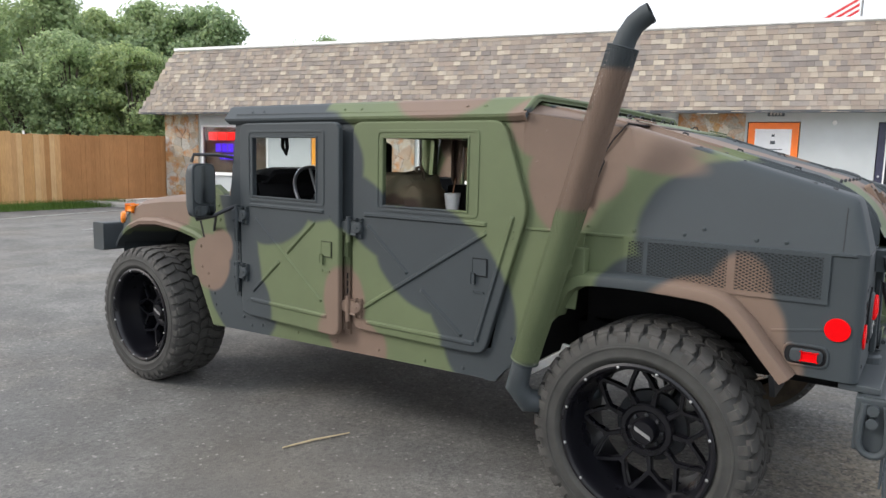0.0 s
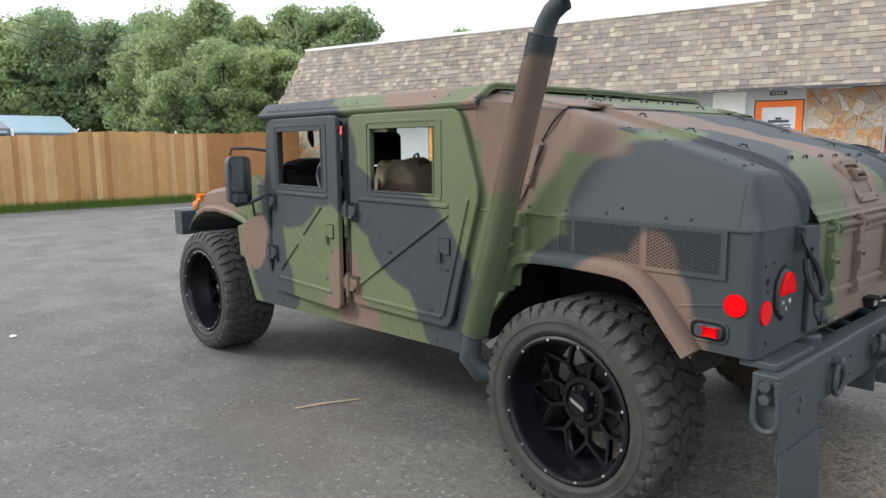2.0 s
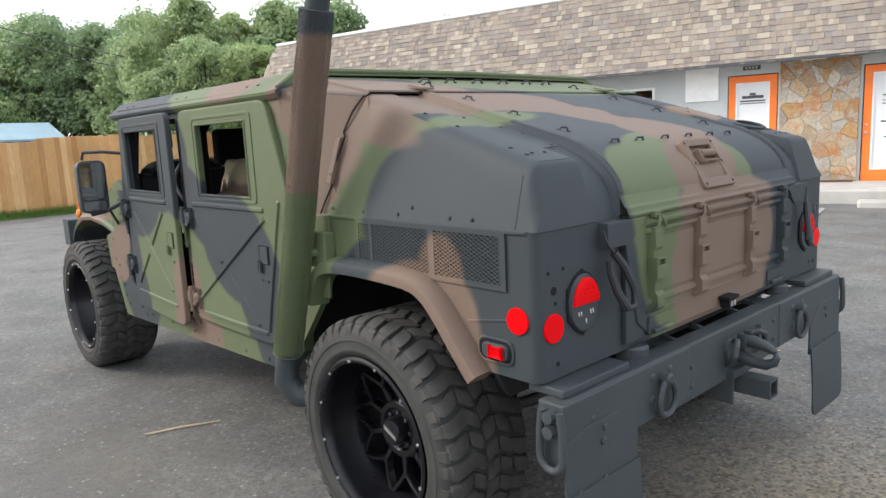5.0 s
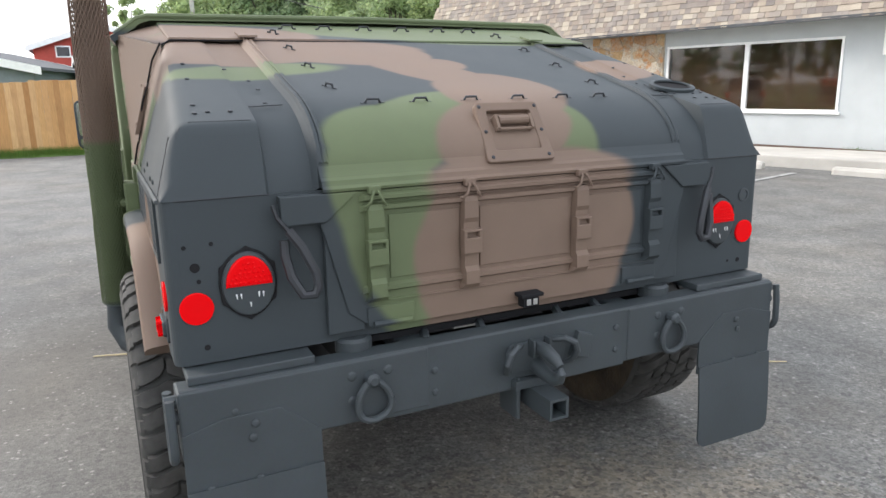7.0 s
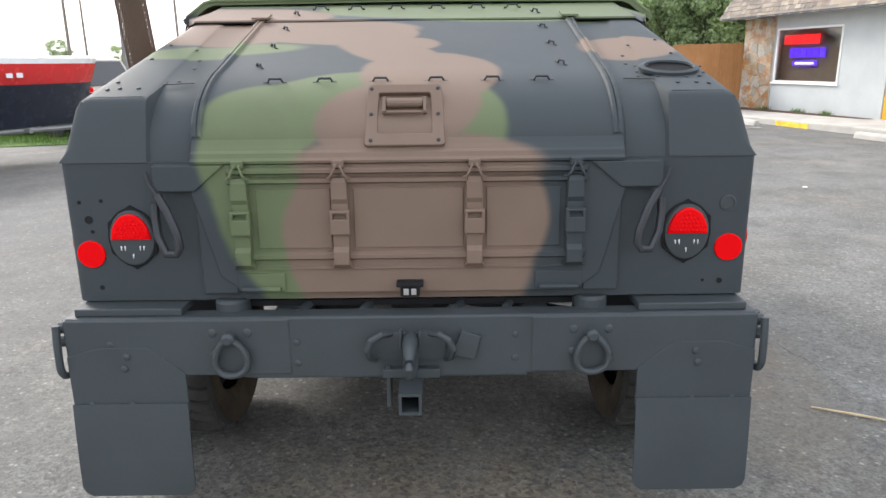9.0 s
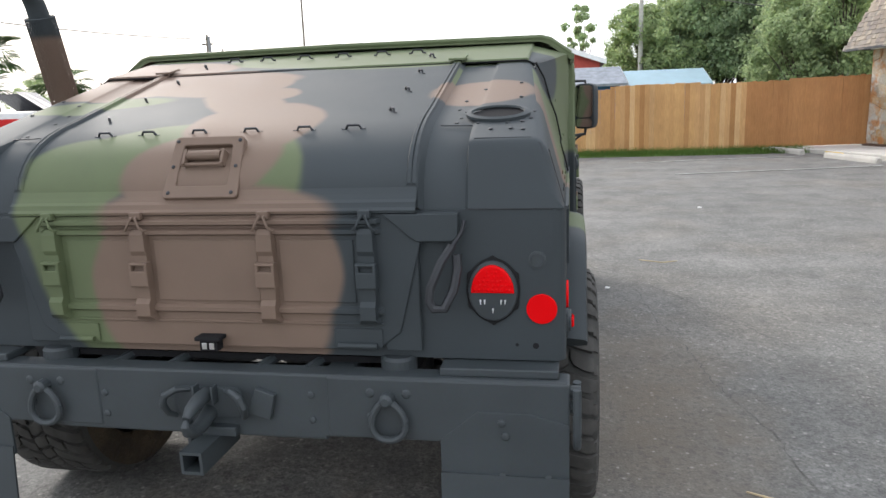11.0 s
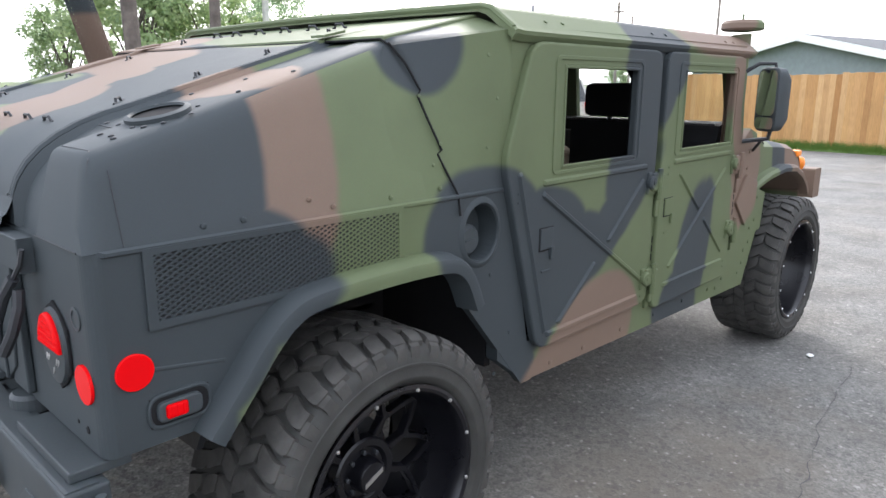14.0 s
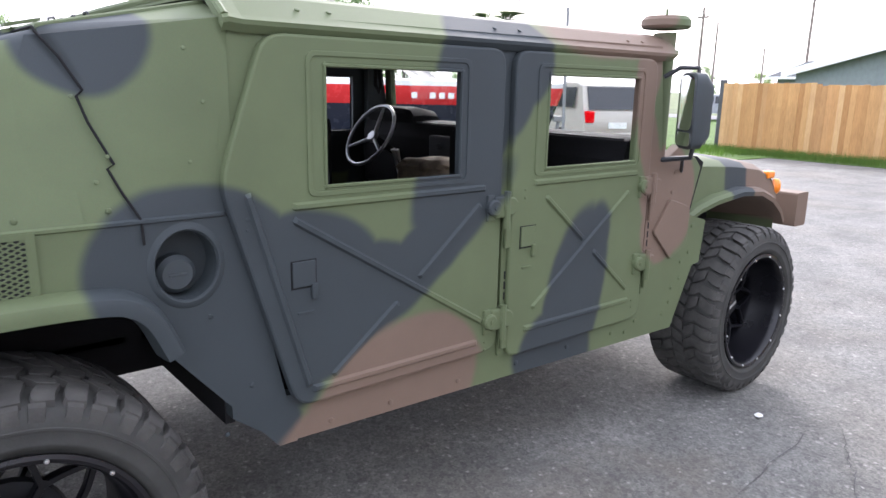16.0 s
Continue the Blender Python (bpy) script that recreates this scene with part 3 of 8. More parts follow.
# ---- wooden fence ----
def varied(name, cols, rough=0.85, island=False, fine=60.0, stretch=None, relief=0.5):
    """A colour picked by chance for each piece, with grain."""
    m, n, l, b = mat(name, rough)
    src = n.new("ShaderNodeNewGeometry").outputs["Random Per Island"] if island else n.new("ShaderNodeObjectInfo").outputs["Random"]
    k = len(cols)
    c = ramp(n, l, src, [(i / (k - 1), col) for i, col in enumerate(cols)])
    vec = None
    if stretch:
        mp = n.new("ShaderNodeMapping")
        mp.inputs["Scale"].default_value = stretch
        l.new(n.new("ShaderNodeNewGeometry").outputs["Position"], mp.inputs["Vector"])
        vec = mp.outputs["Vector"]
    g, s = noise_tex(n, l, fine, 4, 0.6, vec), noise_tex(n, l, 1.3, 4)
    c = mixc(n, l, 0.45, c, ramp(n, l, g.outputs["Fac"], [(0.3, 0.3), (0.7, 0.7)]), "OVERLAY")
    c = mixc(n, l, 0.35, c, ramp(n, l, s.outputs["Fac"], [(0.3, 0.35), (0.7, 0.62)]), "OVERLAY")
    l.new(c, b.inputs["Base Color"])
    bump(n, l, b, g.outputs["Fac"], relief, 0.004)
    return m


cedar = varied("cedar_planks", [(0.46, 0.25, 0.095), (0.53, 0.31, 0.125), (0.37, 0.185, 0.065), (0.58, 0.37, 0.175), (0.48, 0.255, 0.095)], stretch=(10, 10, 0.6), fine=8)
cedar_dark = varied("cedar_planks_dark", [(0.36, 0.17, 0.06), (0.40, 0.195, 0.072), (0.33, 0.15, 0.052)], stretch=(10, 10, 0.6), fine=8)
fence = thing("fence", "tall weathered cedar plank privacy fence behind the lot", "fence", (-19.5, 0.5, 0))
rng = random.Random(5)
plank_mesh = []
for k in range(8):
    bm = bmesh.new()
    box(bm, -0.009, 0.009, -0.0695, 0.0695, 0, 1)
    for v in bm.verts:
        if v.co.z > 0.5:
            v.co.z += rng.uniform(-0.006, 0.006)
    me = bpy.data.meshes.new("plank")
    bm.to_mesh(me)
    bm.free()
    me.materials.append(cedar if k < 4 else cedar_dark)
    plank_mesh.append(me)
FX, FY0, FY1 = -19.5, -7.6, 9.25
y, i = FY0, 0
while y < FY1:
    section = int((y - FY0) // 2.45)
    top = 1.80 + 0.0105 * (y - FY0) + (0.05, 0.0, 0.03, -0.02, 0.06, 0.0, 0.04, 0.02)[section % 8] + rng.uniform(-0.012, 0.012)
    low = -0.06 + 0.012 * (y - FY0)
    ob = new("plank", plank_mesh[i % 4 + (4 if y > 5.93 else 0)])
    ob.matrix_world = Matrix.Translation((FX + rng.uniform(-0.008, 0.008), y, low)) @ Matrix.Rotation(radians(rng.uniform(-0.12, 0.12)), 4, "X") @ Matrix.Diagonal((1, rng.uniform(0.985, 1.01), top - low, 1))
    mw = ob.matrix_world.copy()
    ob.parent, ob.matrix_parent_inverse = fence, fence.matrix_world.inverted()
    ob.matrix_basis = mw
    y += 0.139
    i += 1
for z in (0.4, 1.5):
    bm = bmesh.new()
    box(bm, FX - 0.06, FX - 0.02, FY0, FY1, z, z + 0.09)
    part("rail", bm, cedar, fence)
for k in range(8):
    bm = bmesh.new()
    yy = FY0 + 2.45 * k + 0.02
    box(bm, FX - 0.12, FX - 0.03, yy - 0.045, yy + 0.045, -0.1, 1.86)
    part("post", bm, cedar, fence)
for yy, h in ((0.9, 2.05), (5.1, 2.02)):
    bm = bmesh.new()
    tube(bm, [(FX - 0.16, yy, 0), (FX - 0.16, yy, h)], 0.03, 8)
    part("pipe_post", bm, white_trim, fence, "pale pipe post")

# ---- leaves and trees ----
def foliage(name, cols):
    m, n, l, b = mat(name, 0.6)
    c = ramp(n, l, n.new("ShaderNodeNewGeometry").outputs["Random Per Island"], [(i / (len(cols) - 1), col) for i, col in enumerate(cols)])
    s = noise_tex(n, l, 0.35, 3)
    c = mixc(n, l, 0.45, c, ramp(n, l, s.outputs["Fac"], [(0.3, 0.28), (0.7, 0.68)]), "OVERLAY")
    c = mixc(n, l, 0.5, c, ramp(n, l, n.new("ShaderNodeObjectInfo").outputs["Random"], [(0.0, (0.36, 0.42, 0.42)), (0.5, (0.5, 0.52, 0.44)), (1.0, (0.62, 0.6, 0.42))]), "OVERLAY")
    l.new(c, b.inputs["Base Color"])
    tr = n.new("ShaderNodeBsdfTranslucent")
    l.new(c, tr.inputs["Color"])
    mx = n.new("ShaderNodeMixShader")
    mx.inputs["Fac"].default_value = 0.55
    l.new(b.outputs["BSDF"], mx.inputs[1])
    l.new(tr.outputs["BSDF"], mx.inputs[2])
    l.new(mx.outputs["Shader"], n["Material Output"].inputs["Surface"])
    return m


# leaf tones paler than real foliage: the haze over far trees is in the colour
leaf_mat = foliage("leaves", [(0.21, 0.29, 0.17), (0.36, 0.44, 0.23), (0.275, 0.36, 0.2), (0.46, 0.53, 0.3)])
palm_mat = foliage("palm_leaves", [(0.05, 0.09, 0.035), (0.09, 0.13, 0.05)])
grass_mat = foliage("grass_blades", [(0.06, 0.13, 0.02), (0.11, 0.2, 0.04), (0.09, 0.16, 0.03)])
bark = plain("bark", (0.12, 0.10, 0.085), 0.95, vary=0.35, scale=4, fine=30, relief=0.9, dist=0.03)


def leaves(centres, count, spread, size, seed):
    r = random.Random(seed)
    vs, fs = [], []
    for c, k in centres:
        for _ in range(count):
            d = Vector((r.gauss(0, 1), r.gauss(0, 1), r.gauss(0, 1)))
            d = d.normalized() * spread * k * r.random() ** 0.4
            d.z *= 0.75
            p = c + d
            n = (d.normalized() + Vector((r.uniform(-1, 1), r.uniform(-1, 1), r.uniform(-0.2, 1.2)))).normalized()
            u = n.cross(Vector((r.uniform(-1, 1), r.uniform(-1, 1), r.uniform(-1, 1)))).normalized()
            w = n.cross(u)
            s = size * r.uniform(0.6, 1.3)
            i = len(vs)
            vs += [p - u * s * 0.5, p + w * s * 0.35, p + u * s * 0.5, p - w * s * 0.35]
            fs.append((i, i + 1, i + 2, i + 3))
    me = bpy.data.meshes.new("crown")
    me.from_pydata(vs, [], fs)
    me.materials.append(leaf_mat)
    return me


def make_tree(seed, height, width, label, base=0.35, count=170, clumps=120, size=0.24):
    r = random.Random(seed)
    t = thing("tree", label, "tree", (0, 0, 0), "trees behind the lot")
    bm = bmesh.new()
    trunk = [Vector((0, 0, -0.1))]
    for k in range(1, 6):
        trunk.append(Vector((r.uniform(-0.15, 0.15), r.uniform(-0.15, 0.15), height * 0.75 * k / 5)))
    tube(bm, trunk, [0.22, 0.19, 0.16, 0.13, 0.09, 0.04], 8)
    centres = []
    for k in range(clumps):
        a, q = r.uniform(0, 2 * math.pi), r.random()
        z = height * (base + (1 - base) * q)
        rad = width * math.sqrt(max(0.05, 1 - ((q - 0.42) / 0.62) ** 2)) * r.uniform(0.35, 1.0)
        centres.append((Vector((rad * math.cos(a), rad * math.sin(a), z)), r.uniform(0.65, 1.2)))
    for c, k in centres[::5]:
        s = trunk[min(4, max(1, int(c.z / height * 5) - 1))]
        tube(bm, [s, s.lerp(c, 0.6) + Vector((0, 0, 0.2)), c], [0.07, 0.045, 0.02], 5)
    part("trunk", bm, bark, t)
    ob = new("crown", leaves(centres, count, width * 0.265, size, seed + 7))
    ob.parent = t
    return t


variants = [make_tree(11, 9.0, 3.2, "tall leafy green tree in the dense row behind the fence"), make_tree(23, 10.0, 3.6, "tall leafy green tree in the dense row behind the fence"),
            make_tree(37, 8.0, 3.4, "tall leafy green tree in the dense row behind the fence", 0.15)]
places = []
r_ = random.Random(3)
for az, dist, k in [(134, 52, 0.78), (138, 50, 0.8), (141, 47, 0.86), (144, 44, 0.98), (147, 45, 0.94), (150, 43, 0.88), (153, 45, 0.9), (156, 42, 0.84), (159, 54, 1.02), (162, 58, 1.06), (165, 60, 1.06), (168, 60, 1.0), (171, 62, 0.92),
                    (142, 37, 0.62), (146, 36, 0.66), (150, 35, 0.62), (154, 36, 0.6), (157, 36, 0.6), (160, 57, 0.8), (165, 60, 0.86), (170, 62, 0.76), (139, 40, 0.6), (136, 58, 0.95), (140, 60, 1.0), (145, 60, 1.08), (149, 62, 1.1), (152, 60, 1.08), (155, 62, 1.1), (158, 60, 1.05), (161, 64, 1.1), (164, 66, 1.1), (167, 64, 1.05), (143, 56, 0.9)]:
    places.append((0.3 + dist * math.cos(radians(az)), -3 + dist * math.sin(radians(az)), k))
for i, (x, y, k) in enumerate(places):
    src = variants[i % 3]
    m = Matrix.Translation((x, y, -0.05)) @ Matrix.Rotation(r_.uniform(0, 6.28), 4, "Z")
    if i < 3:
        src.matrix_world = m @ Matrix.Scale(k, 4)
    else:
        c = copy_thing(src, m)
        c.scale = (k * 1.05, k * 1.05, k * r_.uniform(1.03, 1.12))
# slim tree and the clump of trees by the street
slim = make_tree(51, 9.0, 1.5, "slim tall tree with a thin open crown", 0.55, 60, 22, 0.3)
slim.matrix_world = Matrix.Translation((-58, 1.9, 0)) @ Matrix.Scale(1.0, 4)
street_tree = make_tree(63, 9.5, 3.4, "broad green street tree beyond the boat", 0.3, 170, 60, 0.22)
# the tree at -92 is an unseen extra, kept only for reflections
for i, (az, dist, k) in enumerate(((-98, 30, 0.5), (-109, 34, 0.62), (-114, 28, 0.8), (-119, 30, 0.72), (-124, 34, 0.6), (-128, 38, 0.52), (-133, 46, 0.42), (-92, 26, 0.9), (-138, 52, 0.45), (-150, 70, 0.4), (-154, 75, 0.36), (-158, 80, 0.3))):
    m = Matrix.Translation((0.5 + dist * math.cos(radians(az)), 2.4 + dist * math.sin(radians(az)), -0.05)) @ Matrix.Rotation(i * 1.3, 4, "Z")
    if i == 0:
        street_tree.matrix_world = m @ Matrix.Scale(k, 4)
    else:
        copy_thing(street_tree, m).scale = (k, k, k)
for x, y, rr, lean in ((-8.3, -17.7, 0.24, 0.02), (-10.2, -16.8, 0.17, -0.03)):
    t = thing("bare_tree", "tall bare grey tree trunk beyond the boat", "tree", (x, y, 0), "bare trunks by the street")
    bm = bmesh.new()
    tube(bm, [(x, y, -0.1), (x + lean * 3, y, 3), (x + lean * 8, y, 8)], [rr, rr * 0.9, rr * 0.75], 12)
    part("trunk", bm, bark, t, smooth=True)
# palms
def palm(x, y, h, k):
    t = thing("palm", "small palm with drooping fan fronds by the street", "palm", (x, y, 0), "palms by the street")
    bm = bmesh.new()
    tube(bm, [(x, y, -0.1), (x + 0.1, y, h * 0.5), (x + 0.15, y, h)], [0.18, 0.15, 0.12], 8)
    part("trunk", bm, bark, t)
    r = random.Random(int(h * 100))
    for q in range(38):
        a, up = r.uniform(0, 6.28), r.uniform(-0.35, 1.0)
        vs, fs = [], []
        d = Vector((math.cos(a), math.sin(a), 0))
        s = Vector((-d.y, d.x, 0))
        base = Vector((x + 0.15, y, h))
        for j in range(9):
            g = (j / 8 - 0.5) * 1.9
            e = (d * math.cos(g) + s * math.sin(g)).normalized()
            st = base + d * 0.5 * k + Vector((0, 0, up * 0.5 * k))
            tip = st + e * 0.9 * k + Vector((0, 0, (up * 0.6 - 0.35) * k))
            m_ = st.lerp(tip, 0.5) + Vector((0, 0, 0.08 * k))
            i = len(vs)
            o = e.cross(Vector((0, 0, 1))) * 0.045 * k
            vs += [st, m_ + o, tip, m_ - o]
            fs.append((i, i + 1, i + 2, i + 3))
        vs += [base, base + s * 0.015, base + d * 0.5 * k + Vector((0, 0, up * 0.5 * k))]
        fs.append((len(vs) - 3, len(vs) - 2, len(vs) - 1))
        me = bpy.data.meshes.new("frond")
        me.from_pydata(vs, [], fs)
        me.materials.append(palm_mat)
        ob = new("frond", me)
        ob.parent, ob.matrix_parent_inverse = t, t.matrix_world.inverted()


for x, y, h in ((-29.9, -27.7, 4.9), (-29.6, -23.5, 3.2), (-26.0, -25.0, 3.0)):
    palm(x, y, h, 1.35)

# grass along the fence and weeds at the wall
def blades(name, label, spots, h, seed, kind="stuff"):
    r = random.Random(seed)
    vs, fs = [], []
    for x, y, z in spots:
        a = r.uniform(0, 6.28)
        w, t = Vector((math.cos(a), math.sin(a), 0)) * 0.006, Vector((r.uniform(-0.04, 0.04), r.uniform(-0.04, 0.04), h * r.uniform(0.5, 1.3)))
        p = Vector((x, y, z))
        i = len(vs)
        vs += [p - w, p + w, p + t]
        fs.append((i, i + 1, i + 2))
    me = bpy.data.meshes.new(name)
    me.from_pydata(vs, [], fs)
    me.materials.append(grass_mat)
    return tagged(new(name, me), label, "grass", kind=kind)


r_ = random.Random(9)
spots = [(-19.45 + 1.1 * r_.random() ** 1.5, r_.uniform(-8, 7.5), 0.0) for _ in range(16000)]
spots += [(r_.uniform(-18.6, -12.2), r_.uniform(-12, -6.2), 0.0) for _ in range(7000)]
blades("grass", "tufts of fresh green grass along the fence", [p for p in spots if not (p[0] > -14.2 and p[1] > -6.9)], 0.19, 4)
blades("weeds", "low green weeds in the mulch strip", [tuple(bpt(r_.choice((1.2, 2.6, 3.6, 9.0, 12.9, 13.6)) + r_.gauss(0, 0.15), 0.15 + r_.uniform(-0.08, 0.1), 0.17)) for _ in range(700)], 0.1, 6)

# ---- houses beyond the fence ----
def house(name, label, c, half, wall_h, ridge_h, turn, wall_mat, roof_mat, along=True, over=0.4, windows=()):
    h = thing(name, label, "house", c)
    m = Matrix.Translation(c) @ Matrix.Rotation(radians(turn), 4, "Z")
    bm = bmesh.new()
    box(bm, -half[0], half[0], -half[1], half[1], -0.1, wall_h)
    # gables at both ends of x
    for s in (-1, 1):
        v = [bm.verts.new((s * half[0], -half[1], wall_h)), bm.verts.new((s * half[0], half[1], wall_h)), bm.verts.new((s * half[0], 0, ridge_h))]
        bm.faces.new(v)
    bmesh.ops.transform(bm, matrix=m, verts=bm.verts)
    wl_ = part("wall", bm, wall_mat, h)
    bm = bmesh.new()
    drop = over * (ridge_h - wall_h) / half[1]
    for s in (-1, 1):
        plate(bm, [(-half[0] - over, 0), (half[0] + over, 0), (half[0] + over, 1), (-half[0] - over, 1)], [], 0.12, lambda a, q, d: (a, s * (half[1] + over) * (1 - q), wall_h - drop + (ridge_h - wall_h + drop) * q + d))
    bmesh.ops.transform(bm, matrix=m, verts=bm.verts)
    rf = part("roof", bm, roof_mat, h)
    for e in (-1, 1):
        bm = bmesh.new()
        for s in (-1, 1):
            x = e * (half[0] + over + 0.03)
            loft(bm, [[(x, s * (half[1] + over) * (1 - q), wall_h - drop + (ridge_h - wall_h + drop) * q + dz) for dz in (-0.16, 0.13)] for q in (0, 1)])
        bmesh.ops.remove_doubles(bm, verts=bm.verts, dist=0.001)
        bmesh.ops.transform(bm, matrix=m, verts=bm.verts)
        part("fascia", bm, white_trim, rf)
    for e, y0, y1, z0, z1 in windows:
        bm = bmesh.new()
        x = e * (half[0] + 0.03)
        box(bm, x - 0.03, x + 0.03, y0, y1, z0, z1)
        bmesh.ops.transform(bm, matrix=m, verts=bm.verts)
        w = part("window", bm, white_trim, h)
        bm = bmesh.new()
        box(bm, x - 0.05, x + 0.05, y0 + 0.07, y1 - 0.07, z0 + 0.07, z1 - 0.07)
        bmesh.ops.transform(bm, matrix=m, verts=bm.verts)
        part("pane", bm, tinted, w)
    return h


red_side = plain("red_siding", (0.42, 0.07, 0.05), 0.8, vary=0.1)
blue_roof = plain("blue_metal_roof", (0.27, 0.39, 0.44), 0.5, vary=0.1, scale=0.6)
slate = plain("slate_shingle", (0.22, 0.24, 0.27), 0.9, vary=0.25, scale=3)
blue_wall = plain("blue_wall", (0.05, 0.14, 0.35), 0.8)
grey_side = plain("grey_siding", (0.20, 0.23, 0.24), 0.8, vary=0.08)
dark_roof = plain("dark_roof", (0.08, 0.085, 0.09), 0.9, vary=0.2)
house("red_house", "red two-storey house with white trim beyond the fence", (-45, -0.5, 0), (4, 3.2), 3.95, 5.07, 0, red_side, slate, over=0.35, windows=[(1, -2.2, -1.48, 3.4, 4.0), (1, -1.4, -0.68, 3.4, 4.0), (1, -0.6, 0.12, 3.4, 4.0)])
house("blue_house", "low blue house with a grey shingle roof", (-36.5, 0.85, 0), (2.3, 2.6), 2.4, 3.2, 94, blue_wall, slate)
house("blue_roofed_shed", "long shed with a pale blue metal roof", (-48.3, 6.9, 0), (2.4, 2.3), 2.5, 3.4, 94, blue_wall, blue_roof)
grey_house = house("grey_house", "grey clapboard house with a dark roof and white fascia", (-34.9, -5.9, 0), (5.0, 4.0), 2.5, 3.42, -12.8, grey_side, dark_roof)
# its lower wing with a hipped roof
bm = bmesh.new()
box(bm, -40.5, -36.2, -14.2, -9.5, -0.1, 2.5)
part("wing_wall", bm, grey_side, grey_house)
bm = bmesh.new()
eave = [bm.verts.new(q) for q in ((-35.8, -14.6, 2.42), (-35.8, -9.0, 2.42), (-41.0, -9.0, 2.42), (-41.0, -14.6, 2.42))]
ridge = [bm.verts.new(q) for q in ((-37.6, -13.4, 3.22), (-37.6, -9.0, 3.22))]
for f in ((0, 1, 5, 4), (4, 5, 2, 3), (3, 0, 4), (0, 3, 2, 1), (1, 2, 5)):
    bm.faces.new([(eave + ridge)[k] for k in f])
part("wing_roof", bm, dark_roof, grey_house)
bm = bmesh.new()
box(bm, -35.8, -35.7, -14.6, -9.4, 2.3, 2.42)
part("wing_fascia", bm, white_trim, grey_house)
for x, y, h in ((-20.5, -8.75, 1.7), (-19.6, -7.75, 1.95)):
    bm = bmesh.new()
    box(bm, x - 0.07, x + 0.07, y - 0.07, y + 0.07, -0.05, h, 0.01)
    tagged(part("gate_post", bm, dark_roof), "dark square wooden post at the end of the fence", "post", group="posts at the fence end")

# ---- poles and wires ----
pole_wood = plain("pole_wood", (0.22, 0.19, 0.16), 0.9, vary=0.2, scale=4)
pale_pole = plain("pale_pole", (0.45, 0.44, 0.40), 0.8)
def pole(x, y, h, r, m, label, arm=0.0):
    t = thing("utility_pole", label, "pole", (x, y, 0), "poles round the lot")
    bm = bmesh.new()
    tube(bm, [(x, y, -0.1), (x, y, h)], [r, r * 0.7], 10)
    part("shaft", bm, m, t, smooth=True)
    if arm:
        bm = bmesh.new()
        box(bm, x - 0.06, x + 0.06, y - arm, y + arm, h - 0.7, h - 0.58)
        part("crossarm", bm, m, t)
    return t


pole(-58, 6.5, 12.0, 0.22, pale_pole, "pale concrete utility pole behind the fence")
p0 = pole(-36.5, 20.0, 5.3, 0.12, pole_wood, "wooden utility pole with a grey box by the trees")
bm = bmesh.new()
tube(bm, [(-36.3, 19.8, 4.0), (-36.3, 19.8, 4.5)], 0.2, 12)
part("transformer", bm, pale_pole, p0)
pole(-60, -27.0, 5.3, 0.1, pole_wood, "thin far utility pole", 0.0)
pole(-45, -23.9, 7.1, 0.12, pole_wood, "far street pole with a short arm", 0.4)
pole(-45, -22.8, 6.1, 0.09, pole_wood, "thin far utility pole")
pole(-45, -16.8, 9.0, 0.1, pole_wood, "thin far utility pole")
pole(-15.8, -22.7, 9.0, 0.16, pale_pole, "pale street pole among the trees")
cable = plain("cable", (0.03, 0.03, 0.03), 0.7)
for a, c, sag in (((-58, 6.5, 11.5), (-36.5, 20.0, 5.1), 0.5), ((-58, 6.5, 10.6), (-36.5, 20.0, 4.7), 0.6), ((-58, 6.5, 11.5), (-34, -34, 11), 0.9), ((-36.5, 20, 5.1), (-19, 14, 4.2), 0.3), ((-33, -30, 8.6), (-58, 6.5, 10.6), 0.8), ((-30, -10, 9.0), (-58, 6.5, 11.8), 0.3), ((-45, -23.9, 6.8), (-2, -26, 7.0), 0.8)):
    bm = bmesh.new()
    a, c = Vector(a), Vector(c)
    tube(bm, [a.lerp(c, k / 12) - Vector((0, 0, sag * 4 * (k / 12) * (1 - k / 12))) for k in range(13)], 0.03, 5)
    tagged(part("overhead_cable", bm, cable), "thin black overhead cable between poles", "cable", group="cables between poles")

# ---- boat on its trailer ----
gel_white, gel_red, gel_navy = plain("white_gelcoat", (0.75, 0.75, 0.74), 0.25, vary=0.04), plain("red_gelcoat", (0.62, 0.03, 0.03), 0.25, vary=0.05), plain("navy_gelcoat", (0.02, 0.025, 0.04), 0.25, vary=0.1)
BT = Matrix.Translation((-10.85, -6.25, 0.05)) @ Matrix.Rotation(radians(-37), 4, "Z")
boat = thing("motor_boat", "red, white and navy motor boat on a trailer", "boat", (-8.5, -8.0, 0))
def bput(name, bm, m, parent, label="", smooth=False):
    bmesh.ops.transform(bm, matrix=BT, verts=bm.verts)
    return part(name, bm, m, parent, label, smooth)


def hull_row(x, zs):
    """Half breadths of the hull x metres behind the bow."""
    full = 1.1 * min(1.0, math.sqrt(max(0.0, x) / 2.2)) if x < 2.2 else 1.1
    out = []
    for z in zs:
        k = 0.55 + 0.45 * min(1, (z - 0.55) / 0.9)
        out.append((x - (z - 1.1) * 0.35 * max(0, 1 - x / 2), full * k, z))
    return out


